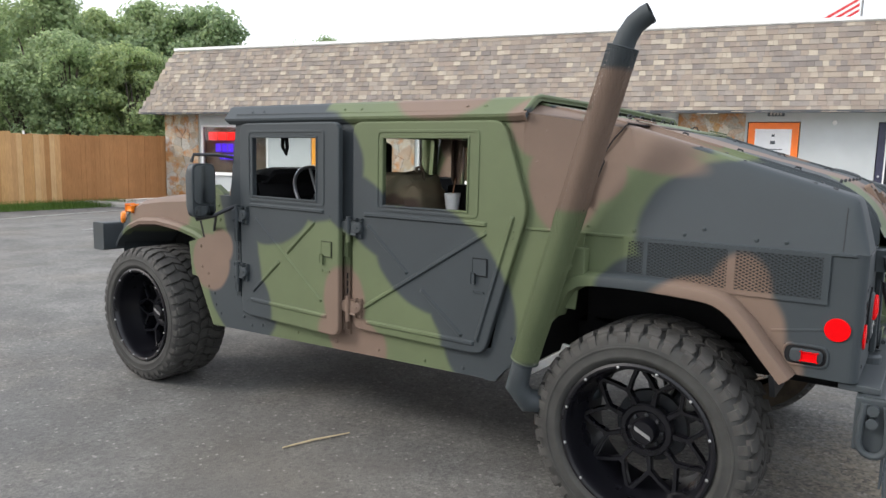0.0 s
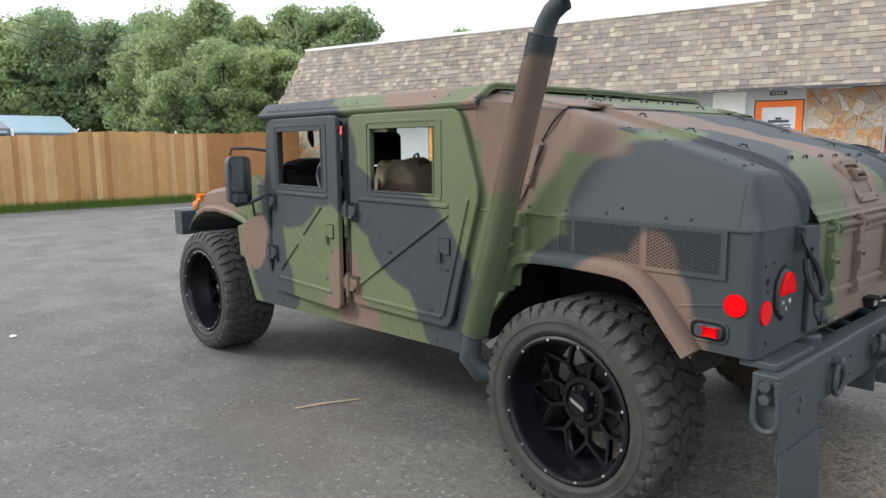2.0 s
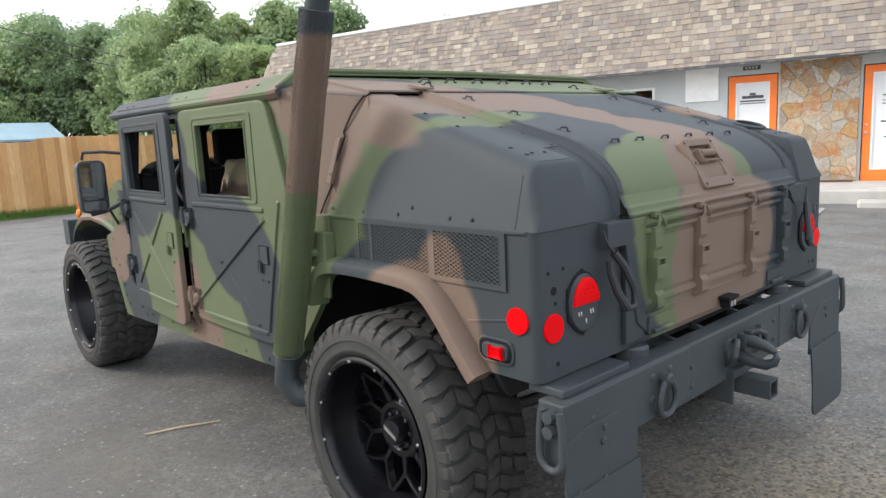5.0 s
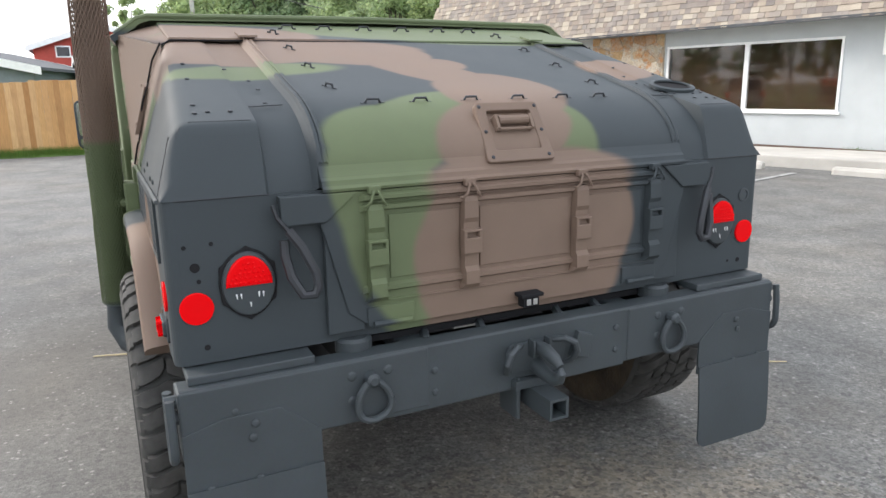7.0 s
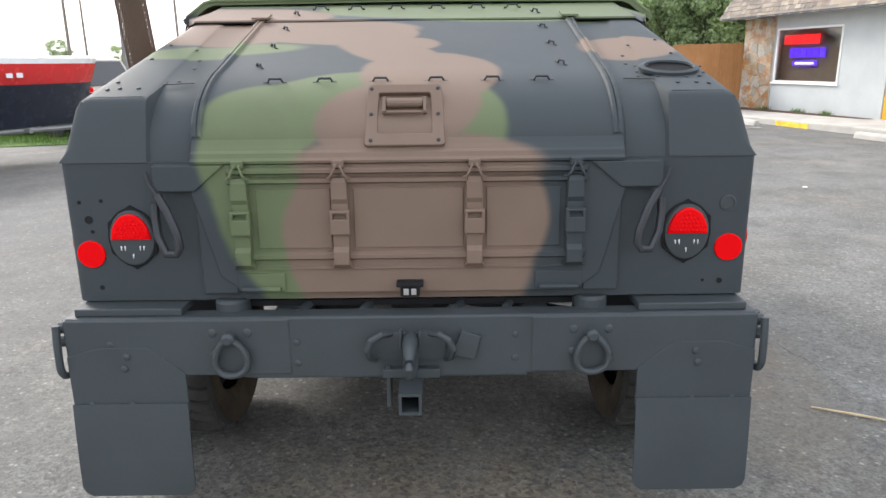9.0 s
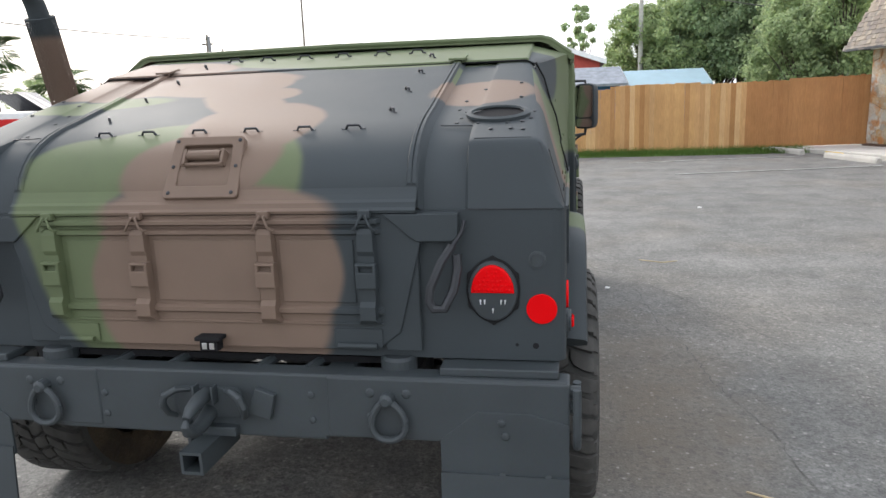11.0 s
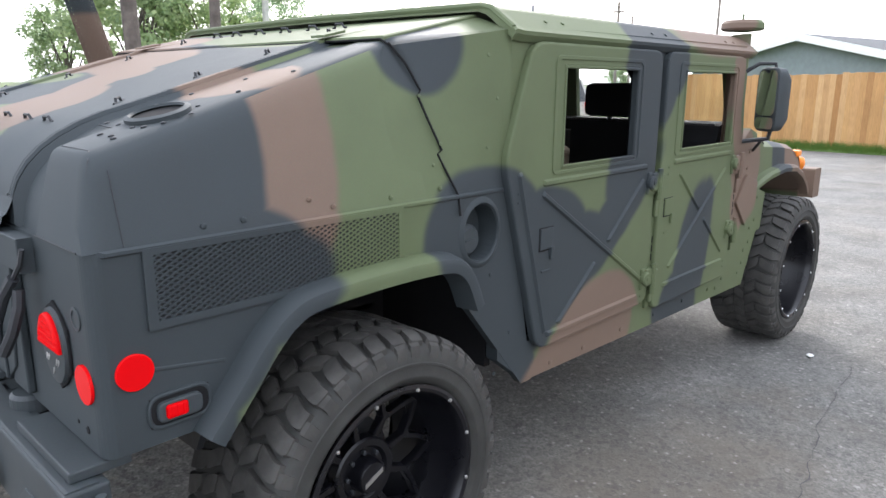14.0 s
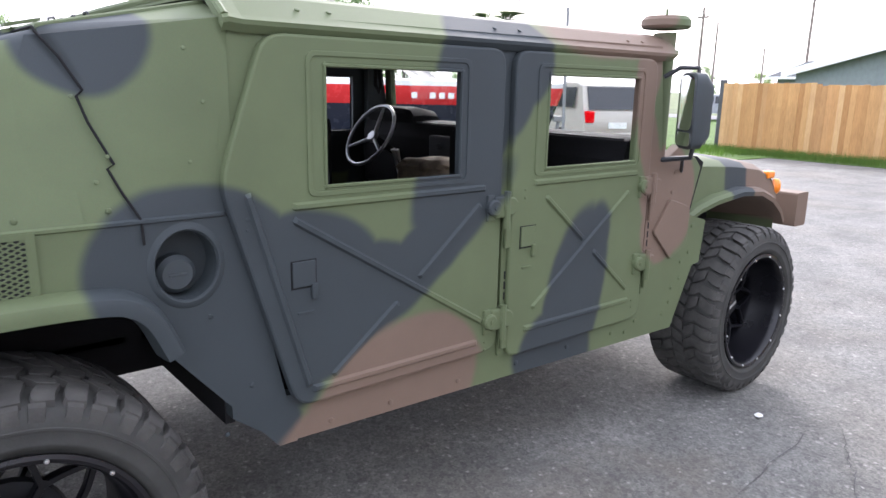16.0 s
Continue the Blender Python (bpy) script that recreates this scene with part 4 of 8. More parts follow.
XS = (0.0, 0.12, 0.4, 0.8, 1.3, 1.9, 2.8, 4.0, 5.2, 6.0)
for nm, mt, zs in (("hull_bottom", gel_navy, (0.55, 0.75, 1.0, 1.24)), ("hull_stripe", gel_red, (1.241, 1.42, 1.56)), ("deck_rim", gel_white, (1.561, 1.62, 1.65))):
    bm = bmesh.new()
    for s in (-1, 1):
        loft(bm, [[(x, s * y, z) for x, y, z in hull_row(q, zs)] for q in XS])
    if nm == "deck_rim":
        loft(bm, [[(x, y * t, z + 0.04 * (1 - t * t)) for t in (-1, -0.5, 0, 0.5, 1)] for x, y, z in [hull_row(q, (1.65,))[0] for q in XS]])
    if nm == "hull_bottom":
        loft(bm, [[(6.0, -1.1, 1.5), (6.0, 1.1, 1.5)], [(6.0, -0.6, 0.55), (6.0, 0.6, 0.55)]])
        loft(bm, [[(q, -0.6 * hull_row(q, (0.55,))[0][1], 0.55), (q, 0, 0.42 + (0.1 if q < 1 else 0)), (q, 0.6 * hull_row(q, (0.55,))[0][1], 0.55)] for q in XS])
    bput(nm, bm, mt, boat, smooth=True)
bm = bmesh.new()
loft(bm, [[(2.2 + t * 0.4 + abs(y) * 0.55, y * (1 - t * 0.15), 1.66 + t * 0.33) for y in (-0.9, -0.5, 0, 0.5, 0.9)] for t in (0, 1)])
bput("windshield", bm, tinted, boat)
bm = bmesh.new()
for y in (-0.6, 0.6):
    box(bm, 3.6, 4.1, y - 0.25, y + 0.25, 1.4, 1.95, 0.05)
bput("boat_seat", bm, gel_white, boat)
for k in range(8):
    q = 1.15 + k * 0.16
    if k == 2 or k == 6:
        continue
    x, yv, z = hull_row(q + 0.35, (1.4,))[0]
    x2, yv2, _ = hull_row(q + 0.45, (1.4,))[0]
    bm = bmesh.new()
    loft(bm, [[(xx, yy + 0.006, zz) for zz in (1.35, 1.45)] for xx, yy in ((x, yv), (x2, yv2))])
    bput("registration_bar", bm, gel_white, boat, "plain white bar")
trailer = thing("boat_trailer", "grey steel boat trailer with a tongue jack", "trailer", (-8.5, -8.0, 0))
galv = plain("galvanised", (0.22, 0.225, 0.225), 0.55, 0.4)
bm = bmesh.new()
for s in (-1, 1):
    tube(bm, [(-1.1, 0.02 * s, 0.5), (0.8, s * 0.45, 0.5), (5.6, s * 0.7, 0.5)], 0.04, 8)
for q in (1.4, 3.0, 4.6):
    tube(bm, [(q, -0.7, 0.5), (q, 0.7, 0.5)], 0.035, 8)
tube(bm, [(-1.6, 0, 0.5), (-0.9, 0, 0.5)], 0.05, 8)
bput("trailer_frame", bm, galv, trailer)
bm = bmesh.new()
tube(bm, [(0.0, 0, 0.5), (-0.1, 0, 1.0)], 0.04, 8)
box(bm, -0.2, 0.02, -0.1, 0.1, 0.95, 1.05)
bput("winch_post", bm, galv, trailer)
for s in (-1, 1):
    bm = bmesh.new()
    ctr = (3.6, s * 1.0, 0.28)
    spin(bm, [(0.17, -0.1), (0.3, -0.1), (0.33, -0.05), (0.33, 0.05), (0.3, 0.1), (0.17, 0.1)], ctr, (0, 1, 0), 28)
    bput("trailer_tyre", bm, rubber, trailer, smooth=True)
    bm = bmesh.new()
    tube(bm, [(3.2, s * 1.0, 0.45), (3.3, s * 1.0, 0.66), (3.6, s * 1.0, 0.74), (3.9, s * 1.0, 0.66), (4.0, s * 1.0, 0.45)], 0.09, 6)
    bput("mudguard", bm, galv, trailer)
jk = thing("stand_pole", "tall thin grey pole stand with a foot bar", "stand", (-9.62, -4.95, 0))
bm = bmesh.new()
tube(bm, [(-9.62, -4.95, 0.05), (-9.66, -4.98, 0.9), (-9.75, -5.1, 2.9)], [0.022, 0.026, 0.026], 8)
part("pole_shaft", bm, galv, jk)
bm = bmesh.new()
tube(bm, [(-9.5, -5.3, 0.03), (-9.66, -4.75, 0.03)], 0.02, 8)
tube(bm, [(-9.65, -4.72, 0.03), (-9.7, -4.72, 0.62)], 0.014, 8)
part("foot_bar", bm, galv, jk)
bm = bmesh.new()
tube(bm, [(-9.8, -5.3, 0.6), (-9.68, -4.5, 0.66)], 0.02, 8)
box(bm, -9.74, -9.6, -4.75, -4.42, 0.64, 0.76, 0.01)
part("cross_arm", bm, galv, jk)

# ---- parked sport utility vehicle and far cars ----
def car(name, label, at, turn, paint, L=4.8, W=1.9, H=1.8, boxy=True):
    t = thing(name, label, "car", at)
    m = Matrix.Translation(at) @ Matrix.Rotation(radians(turn), 4, "Z")

    def put(nm, bm, mt, parent, lab="", smooth=False):
        bmesh.ops.transform(bm, matrix=m, verts=bm.verts)
        return part(nm, bm, mt, parent, lab, smooth)
    # x forward; rear at -L/2
    prof = [(-L / 2, 0.45), (-L / 2 - 0.04, 0.62), (-L / 2, 0.95), (-L / 2 + 0.06, H * 0.62), (-L / 2 + 0.32, H * 0.95), (-L / 2 + 0.6, H), (L * 0.08, H * 0.98), (L * 0.2, H * 0.66), (L * 0.42, H * 0.58), (L / 2, 0.8), (L / 2, 0.4)]
    bm = bmesh.new()
    rows = []
    for y, k in ((-1, 0.0), (-0.93, 1.0), (0.93, 1.0), (1, 0.0)):
        rows.append([(x, y * W / 2 * (1 - 0.14 * max(0, (z - H * 0.6) / (H * 0.4))), 0.35 + (z - 0.35) * (0.97 + 0.03 * k)) for x, z in prof])
    loft(bm, rows)
    for r in (rows[0], rows[-1]):
        bm.faces.new([bm.verts.new(p) for p in r])
    b = put("body", bm, paint, t, smooth=True)
    bm = bmesh.new()
    loft(bm, [[(-L / 2 + 0.055 - 0.012, y * 0.84, H * 0.64), (-L / 2 + 0.30 - 0.012, y * 0.76, H * 0.93)] for y in (-W / 2, 0, W / 2)])
    put("rear_window", bm, tinted, t)
    for s in (-1, 1):
        bm = bmesh.new()
        loft(bm, [[(x, s * (W / 2 * (1 - 0.14 * max(0, (z - H * 0.6) / (H * 0.4))) + 0.008), z) for z in (H * 0.66, H * 0.92)] for x in (-L / 2 + 0.5, -L * 0.12)])
        loft(bm, [[(x + (0.25 if z > H * 0.7 and x > 0 else 0) * -1, s * (W / 2 * (1 - 0.14 * max(0, (z - H * 0.6) / (H * 0.4))) + 0.008), z) for z in (H * 0.66, H * 0.92)] for x in (-L * 0.1, L * 0.14)])
        put("side_window", bm, tinted, t)
        bm = bmesh.new()
        box(bm, -L / 2 - 0.05, -L / 2 + 0.1, min(s * W * 0.36, s * W * 0.49), max(s * W * 0.36, s * W * 0.49), 0.85, 1.12, 0.03)
        put("tail_lamp", bm, red_lens, t)
        for x in (-L * 0.3, L * 0.31):
            bm = bmesh.new()
            spin(bm, [(0.0005, 0.0), (0.2, 0.0), (0.22, 0.02), (0.34, 0.02), (0.36, -0.02), (0.36, -0.2)], (x, s * (W / 2 - 0.02), 0.36), (0, s, 0), 28)
            w = put("wheel", bm, rubber, t, smooth=True)
    bm = bmesh.new()
    box(bm, -L / 2 - 0.1, -L / 2 + 0.05, -W * 0.48, W * 0.48, 0.42, 0.62, 0.03)
    put("bumper", bm, paint, t)
    bm = bmesh.new()
    box(bm, -L / 2 - 0.06, -L / 2 - 0.045, -0.26, 0.26, 0.72, 0.86)
    put("plate_bar", bm, white_trim, t, "plain pale plate")
    return t


champagne = plain("champagne_paint", (0.42, 0.385, 0.34), 0.35, 0.2, vary=0.04)
white_car, grey_car = plain("white_car_paint", (0.7, 0.7, 0.7), 0.3, vary=0.03), plain("grey_car_paint", (0.25, 0.26, 0.28), 0.3, 0.3)
car("parked_suv", "champagne sport utility vehicle parked on the grass edge", (-15.05, -9.75, 0), 254, champagne, W=1.8)
car("parked_car", "white car parked far beyond the lawn", (-38.5, -15.2, 0), 100, white_car, 4.6, 1.8, 1.5)
car("parked_car", "grey car parked far beyond the lawn", (-39.5, -18.6, 0), 110, grey_car, 4.6, 1.8, 1.5)
car("parked_car", "white pickup parked far beyond the lawn", (-37.5, -12.4, 0), 30, white_car, 5.2, 1.9, 1.8)
# red and white banner by the boat
bm = bmesh.new()
tube(bm, [(-8.9, -16.4, -0.05), (-8.9, -16.4, 2.6)], 0.03, 6)
loft(bm, [[(-9.6 + a * 0.7, -16.2 - a * 0.2, z) for z in (1.45, 1.7 + a * 0.15, 2.0 + a * 0.55)] for a in (-1, -0.5, 0, 0.5, 1)])
for f in bm.faces:
    f.material_index = 0 if f.calc_center_median().z > 1.95 else 1
ban = tagged(part("banner", bm, [gel_red, gel_white]), "small red and white banner on a post by the street", "banner")
# striped flag over the roof
fl = thing("flag", "red and white striped flag above the roof", "flag", bpt(18.2, -3, 4.6))
for k in range(6):
    bm = bmesh.new()
    loft(bm, [[tuple(bpt(17.9 + t * 0.9, -3, 4.75 + t * 0.55 + (k + q) * 0.07)) for q in (0, 1)] for t in (0, 0.5, 1)])
    part("stripe", bm, gel_red if k % 2 == 0 else gel_white, fl)
bm = bmesh.new()
tube(bm, [tuple(bpt(18.85, -3, 4.0)), tuple(bpt(18.85, -3, 6.2))], 0.03, 8)
part("flagpole", bm, galv, fl)

# ---- wheel stops, paint lines and litter on the lot ----
line_paint = plain("line_paint", (0.30, 0.30, 0.285), 0.85, vary=0.45, scale=9, fine=60)
for s in (-1.0, 2.05, 7.1, 10.2, 13.4, 16.6, 19.7):
    bm = bmesh.new()
    rows = []
    for q in (0, 0.04, 1.96, 2.0):
        k = 0.8 if q in (0, 2.0) else 1.0
        rows.append([bpt(s + q, 2.45 + o * k, z * k) for o, z in ((-0.08, 0), (-0.075, 0.08), (-0.05, 0.13), (0.05, 0.13), (0.075, 0.08), (0.08, 0))])
    loft(bm, rows, True, True)
    tagged(part("wheel_stop", bm, concrete), "pale concrete parking wheel stop in front of the kerb", "wheel stop", group="wheel stops along the shops")
for s in (-1.6, 1.5, 4.6, 9.7, 12.9, 16.1, 19.2):
    bm = bmesh.new()
    box(bm, s - 0.05, s + 0.05, -7.2 if s < 6 else -4.2, -2.75, 0.004, 0.008, 0.0, BM)
    bmesh.ops.subdivide_edges(bm, edges=bm.edges[:], cuts=6)
    for v in bm.verts:
        v.co.z += 0.012 * noise.noise(Vector((v.co.x, v.co.y, 0)) * 0.3) + 0.004
    tagged(part("parking_line", bm, line_paint), "worn white painted parking line", "line", group="parking lines")
straw = plain("dry_straw", (0.5, 0.4, 0.24), 0.8)
for a, c, e in (((-2.56, -1.37, 0.008), (-2.5, -1.2, 0.012), (-2.42, -1.0, 0.008)), ((-0.75, 1.78, 0.008), (-0.66, 1.95, 0.012), (-0.58, 2.12, 0.008)), ((-5.0, 1.75, 0.012), (-4.85, 1.95, 0.02), (-4.95, 2.1, 0.014))):
    bm = bmesh.new()
    tube(bm, [a, c, e], [0.004, 0.006, 0.003], 6)
    tagged(part("twig", bm, straw), "thin dry twig lying on the asphalt", "twig", group="twigs on the lot")
for x, y, s in ((-3.91, 1.39, 0.022), (-5.6, -2.2, 0.03), (-8.5, 2.9, 0.03), (-2.0, 3.3, 0.015), (-6.4, 4.6, 0.03)):
    bm = bmesh.new()
    bmesh.ops.create_icosphere(bm, subdivisions=2, radius=s)
    for v in bm.verts:
        v.co = Vector((v.co.x + x, v.co.y + y, 0.012 + v.co.z * 0.35 + 0.004 * noise.noise(v.co * 60)))
    tagged(part("litter", bm, plain("scrap_paper", (0.75, 0.75, 0.72), 0.7)), "small white scrap on the asphalt", "scrap", group="scraps on the lot")
tar = plain("crack_tar", (0.075, 0.073, 0.07), 0.9)
for pts in ([(-3.9, 1.62), (-3.0, 1.7), (-2.6, 1.78), (-2.25, 1.84), (-1.95, 1.86), (-1.69, 1.92), (-1.26, 2.03), (-0.8, 2.05), (-0.2, 2.3)], [(-4.19, 1.66), (-3.88, 1.82), (-3.67, 1.94), (-3.31, 2.06), (-2.96, 2.26), (-2.4, 2.5)], [(-9.5, 4.1), (-8.2, 4.9), (-7.5, 5.0), (-6.1, 5.8)], [(-6.5, -6.0), (-5.2, -5.1), (-4.6, -5.2), (-3.2, -4.3)]):
    bm = bmesh.new()
    rr = random.Random(len(pts))
    fine = []
    for (x0, y0), (x1, y1) in zip(pts, pts[1:]):
        for k in range(7):
            fine.append((x0 + (x1 - x0) * k / 7 + rr.uniform(-0.014, 0.014), y0 + (y1 - y0) * k / 7 + rr.uniform(-0.014, 0.014)))
    loft(bm, [[(x, y - w, 0.005), (x, y + w, 0.005)] for x, y in fine for w in [rr.uniform(0.0008, 0.003)]])
    tagged(part("crack", bm, tar), "thin dark crack in the asphalt", "crack", group="cracks in the lot")
# ---- the truck: forward is -x, its middle on y = 0, the rear panel at x = 0 ----
truck = thing("military_truck", "three-colour camouflage military four-door slantback truck parked on asphalt", "truck", (-2.2, 0, 0))
HW, KINK, BOT = 1.08, 1.262, 0.815
LR = ((-1, camo_left), (1, camo_right))


def slope_z(x):
    return 1.715 - (x + 0.93) * (0.2989 if x > -0.93 else 0.2)


def side_y(z):
    return 1.075 - 0.277 * (z - KINK)


def bead(bm, a, c, place, w=0.012, h=0.007):
    """A pressed ridge between two points of a panel; place(a, b, out) gives places."""
    a, c = Vector(a), Vector(c)
    d = (c - a).normalized()
    s = Vector((-d.y, d.x))
    rows = []
    for p, k in ((a - d * 0.012, 0.0), (a, 1.0), (c, 1.0), (c + d * 0.012, 0.0)):
        rows.append([place(*(p + s * w * q), h * up * k - 0.001) for q, up in ((-1, 0), (-0.45, 1), (0.45, 1), (1, 0))])
    loft(bm, rows)


def bolt_head(paint):
    bm = bmesh.new()
    spin(bm, [(0.0078, 0.0), (0.0076, 0.0025), (0.005, 0.004), (0.0005, 0.0045)], (0, 0, 0), (0, 0, 1), 8)
    me = bpy.data.meshes.new("bolt")
    bm.to_mesh(me)
    bm.free()
    me.materials.append(paint)
    return me


bolt_left, bolt_right, bolt_top, bolt_black = [bolt_head(q) for q in (camo_left, camo_right, dark_steel, black_paint)]


def bolt(place, normal, parent, size=1.0):
    """A domed bolt head, painted with the panel that it holds."""
    nv = Vector(normal).normalized()
    ob = new("bolt", bolt_left if nv.y < -0.5 else bolt_right if nv.y > 0.5 else bolt_top if place[2] > 0.8 else bolt_black)
    ob.matrix_world = Matrix.Translation(place) @ nv.to_track_quat("Z", "Y").to_matrix().to_4x4() @ Matrix.Scale(size, 4)
    mw = ob.matrix_world.copy()
    ob.parent = parent
    ob.matrix_parent_inverse = parent.matrix_world.inverted()
    ob.matrix_basis = mw


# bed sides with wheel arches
# near-black colour that stands for the shade behind the vent mesh
vent_shade = plain("vent_shade", (0.014, 0.015, 0.015), 0.85)
ARCH = [(-1.13, 0.9), (-1.09, 1.0), (-1.02, 1.045), (-0.5, 1.045), (-0.42, 1.015), (-0.35, 0.93), (-0.27, BOT)]
FUEL = (-1.196, 1.13)
for sgn, paint in LR:
    bm = bmesh.new()
    hole = [[(FUEL[0] + 0.081 * math.cos(q), FUEL[1] + 0.0925 * math.sin(q)) for q in [2 * math.pi * k / 28 for k in range(28)]]] if sgn > 0 else []
    plate(bm, [(-0.035, BOT), (-0.035, KINK), (-1.31, KINK), (-1.42, 0.9), (-1.5, 0.53), (-1.44, 0.53), *ARCH], hole, 0.03, lambda a, c, d: (a, sgn * (HW - d), c))
    loft(bm, [[(-0.035 + 0.035 * math.sin(q), sgn * (HW - 0.035 + 0.035 * math.cos(q)), z) for q in [radians(15 * k) for k in range(7)]] for z in (BOT, KINK)])
    side = part("bed_side", bm, paint, truck)
    # the flare over the wheel
    path = [(-0.215, 0.8), (-0.3, 0.9), (-0.37, 0.985), (-0.44, 1.045), (-0.53, 1.072), (-0.78, 1.082), (-0.98, 1.075), (-1.055, 1.05), (-1.1, 1.0), (-1.14, 0.91)]
    smooth_path = []
    for i in range(len(path) - 1):
        q0, q1, q2, q3 = [Vector(path[min(max(i + k, 0), len(path) - 1)]) for k in (-1, 0, 1, 2)]
        for t in (0.0, 0.25, 0.5, 0.75):
            smooth_path.append(tuple(0.5 * (2 * q1 + (q2 - q0) * t + (2 * q0 - 5 * q1 + 4 * q2 - q3) * t * t + (3 * q1 - q0 - 3 * q2 + q3) * t ** 3)))
    path = smooth_path + [path[-1]]
    bm = bmesh.new()
    rows = []
    for i, (px, pz) in enumerate(path):
        a, c = Vector(path[max(i - 1, 0)]), Vector(path[min(i + 1, len(path) - 1)])
        t = (c - a).normalized()
        nx, nz = (t.y, -t.x)
        if nz < 0 or (nz < 0.2 and nx * (px + 0.7) < 0):
            nx, nz = -nx, -nz
        rows.append([(px + nx * o, sgn * y, pz + nz * o) for y, o in ((HW - 0.02, 0.03), (HW + 0.012, 0.03), (1.125, 0.024), (1.141, 0.014), (1.146, 0.0), (1.144, -0.026), (1.125, -0.03), (HW - 0.02, -0.035))])
    loft(bm, rows, True, True)
    part("fender_flare", bm, paint, truck, smooth=True)
    # expanded-metal vent
    x0, x1, z0, z1 = -0.835, -0.135, 1.098, 1.244
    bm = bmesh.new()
    # the side has no hole here: a flat dark sheet replaces the shaded depth
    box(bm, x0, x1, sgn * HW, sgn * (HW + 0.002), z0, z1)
    vent = part("vent", bm, vent_shade, truck, "dark sheet painting the shade behind an expanded-metal grille")
    bm = bmesh.new()
    for k in range(-12, 32):
        for way in (1, -1):
            # slanted strips, clipped to the opening
            xa = x0 + k * 0.0236
            pa, pb = Vector((xa, z0 if way > 0 else z1)), Vector((xa + 0.27, z1 if way > 0 else z0))
            t0, t1 = max(0, (x0 - pa.x) / 0.27), min(1, (x1 - pa.x) / 0.27)
            if t1 - t0 < 0.02:
                continue
            qa, qb = pa.lerp(pb, t0), pa.lerp(pb, t1)
            d = (qb - qa).normalized()
            s = Vector((-d.y, d.x)) * 0.0019
            lo, hi = (0.002, 0.006) if way > 0 else (0.0025, 0.0065)
            loft(bm, [[(p.x + s.x * q, sgn * (HW + h), p.y + s.y * q) for q, h in ((-1, lo), (-1, hi), (1, hi), (1, lo))] for p in (qa, qb)])
    part("vent_mesh", bm, paint, vent)
    bm = bmesh.new()
    for a, c, d, e in ((x0 - 0.02, x1 + 0.022, z1, z1 + 0.014), (x0 - 0.02, x1 + 0.022, z0 - 0.018, z0), (x0 - 0.02, x0, z0, z1), (x1, x1 + 0.022, z0, z1), *(((-0.772, -0.754, z0, z1), (-0.452, -0.424, z0, z1)) if sgn < 0 else ())):
        box(bm, a, c, sgn * HW, sgn * (HW + 0.0075), d, e)
    part("vent_frame", bm, paint, vent)
    # reflector, marker lamp in its pocket, pressed line
    bm = bmesh.new()
    disc(bm, (-0.075, sgn * HW, 0.997), (0, sgn, 0), 0.041, 0.007, 32)
    part("side_reflector", bm, red_lens, truck, "round red side reflector")
    bm = bmesh.new()
    plate(bm, rounded([(-0.243, 0.848), (-0.092, 0.848), (-0.092, 0.932), (-0.243, 0.932)], 0.036, 6), [rounded([(-0.234, 0.858), (-0.101, 0.858), (-0.101, 0.922), (-0.234, 0.922)], 0.028, 6)], 0.006, lambda a, c, d: (a, sgn * (HW + d), c), 0.004)
    pocket = part("marker_lamp", bm, paint, truck)
    # flat black sheet on the panel in place of a recessed pocket
    bm = bmesh.new()
    box(bm, -0.236, -0.099, sgn * HW, sgn * (HW + 0.003), 0.856, 0.924)
    part("pocket_back", bm, interior_black, pocket)
    bm = bmesh.new()
    plate(bm, rounded([(-0.216, 0.866), (-0.112, 0.866), (-0.112, 0.914), (-0.216, 0.914)], 0.018, 5), [], 0.012, lambda a, c, d: (a, sgn * (HW + 0.003 + d), c), 0.004)
    part("housing", bm, black_paint, pocket)
    bm = bmesh.new()
    box(bm, -0.178, -0.128, sgn * (HW + 0.014), sgn * (HW + 0.022), 0.875, 0.907, 0.006)
    for q in (-0.167, -0.153, -0.139):
        box(bm, q - 0.002, q + 0.002, sgn * (HW + 0.021), sgn * (HW + 0.0235), 0.878, 0.904)
    part("lens", bm, red_lens, pocket, "small red marker lens")
    bm = bmesh.new()
    bead(bm, (-0.28, 0.965), (-0.12, 0.99), lambda a, c, o: (a, sgn * (HW + o), c), 0.006, 0.003)
    bead(bm, (-1.3, KINK - 0.004), (-0.04, KINK - 0.004), lambda a, c, o: (a, sgn * (HW + o), c), 0.008, 0.007)
    part("pressed_line", bm, paint, truck)
    for x, z in ((-0.26, 1.285), (-0.36, 1.285), (-0.62, 1.285), (-0.82, 1.285), (-1.02, 1.29), (-0.55, 1.31), (-1.28, 0.62), (-1.36, 0.75), (-1.25, 0.98)):
        bolt((x, sgn * ((side_y(z) + 0.001) if z > KINK else HW), z), (0, sgn, 0), truck)

# fuel filler on the right side
bm = bmesh.new()
spin(bm, [(0.082, 0.002), (0.086, 0.007), (0.094, 0.006), (0.102, 0.0)], (FUEL[0], HW, FUEL[1]), (0, 1, 0), 32)
for v in bm.verts:
    v.co.z = FUEL[1] + (v.co.z - FUEL[1]) * 1.14
fuel = part("fuel_filler", bm, camo_right, truck, smooth=True)
bm = bmesh.new()
spin(bm, [(0.083, 0.004), (0.079, -0.075), (0.0005, -0.08)], (FUEL[0], HW, FUEL[1]), (0, 1, 0), 32)
for v in bm.verts:
    v.co.z = FUEL[1] + (v.co.z - FUEL[1]) * 1.14
part("filler_bowl", bm, camo_right, fuel, smooth=True)
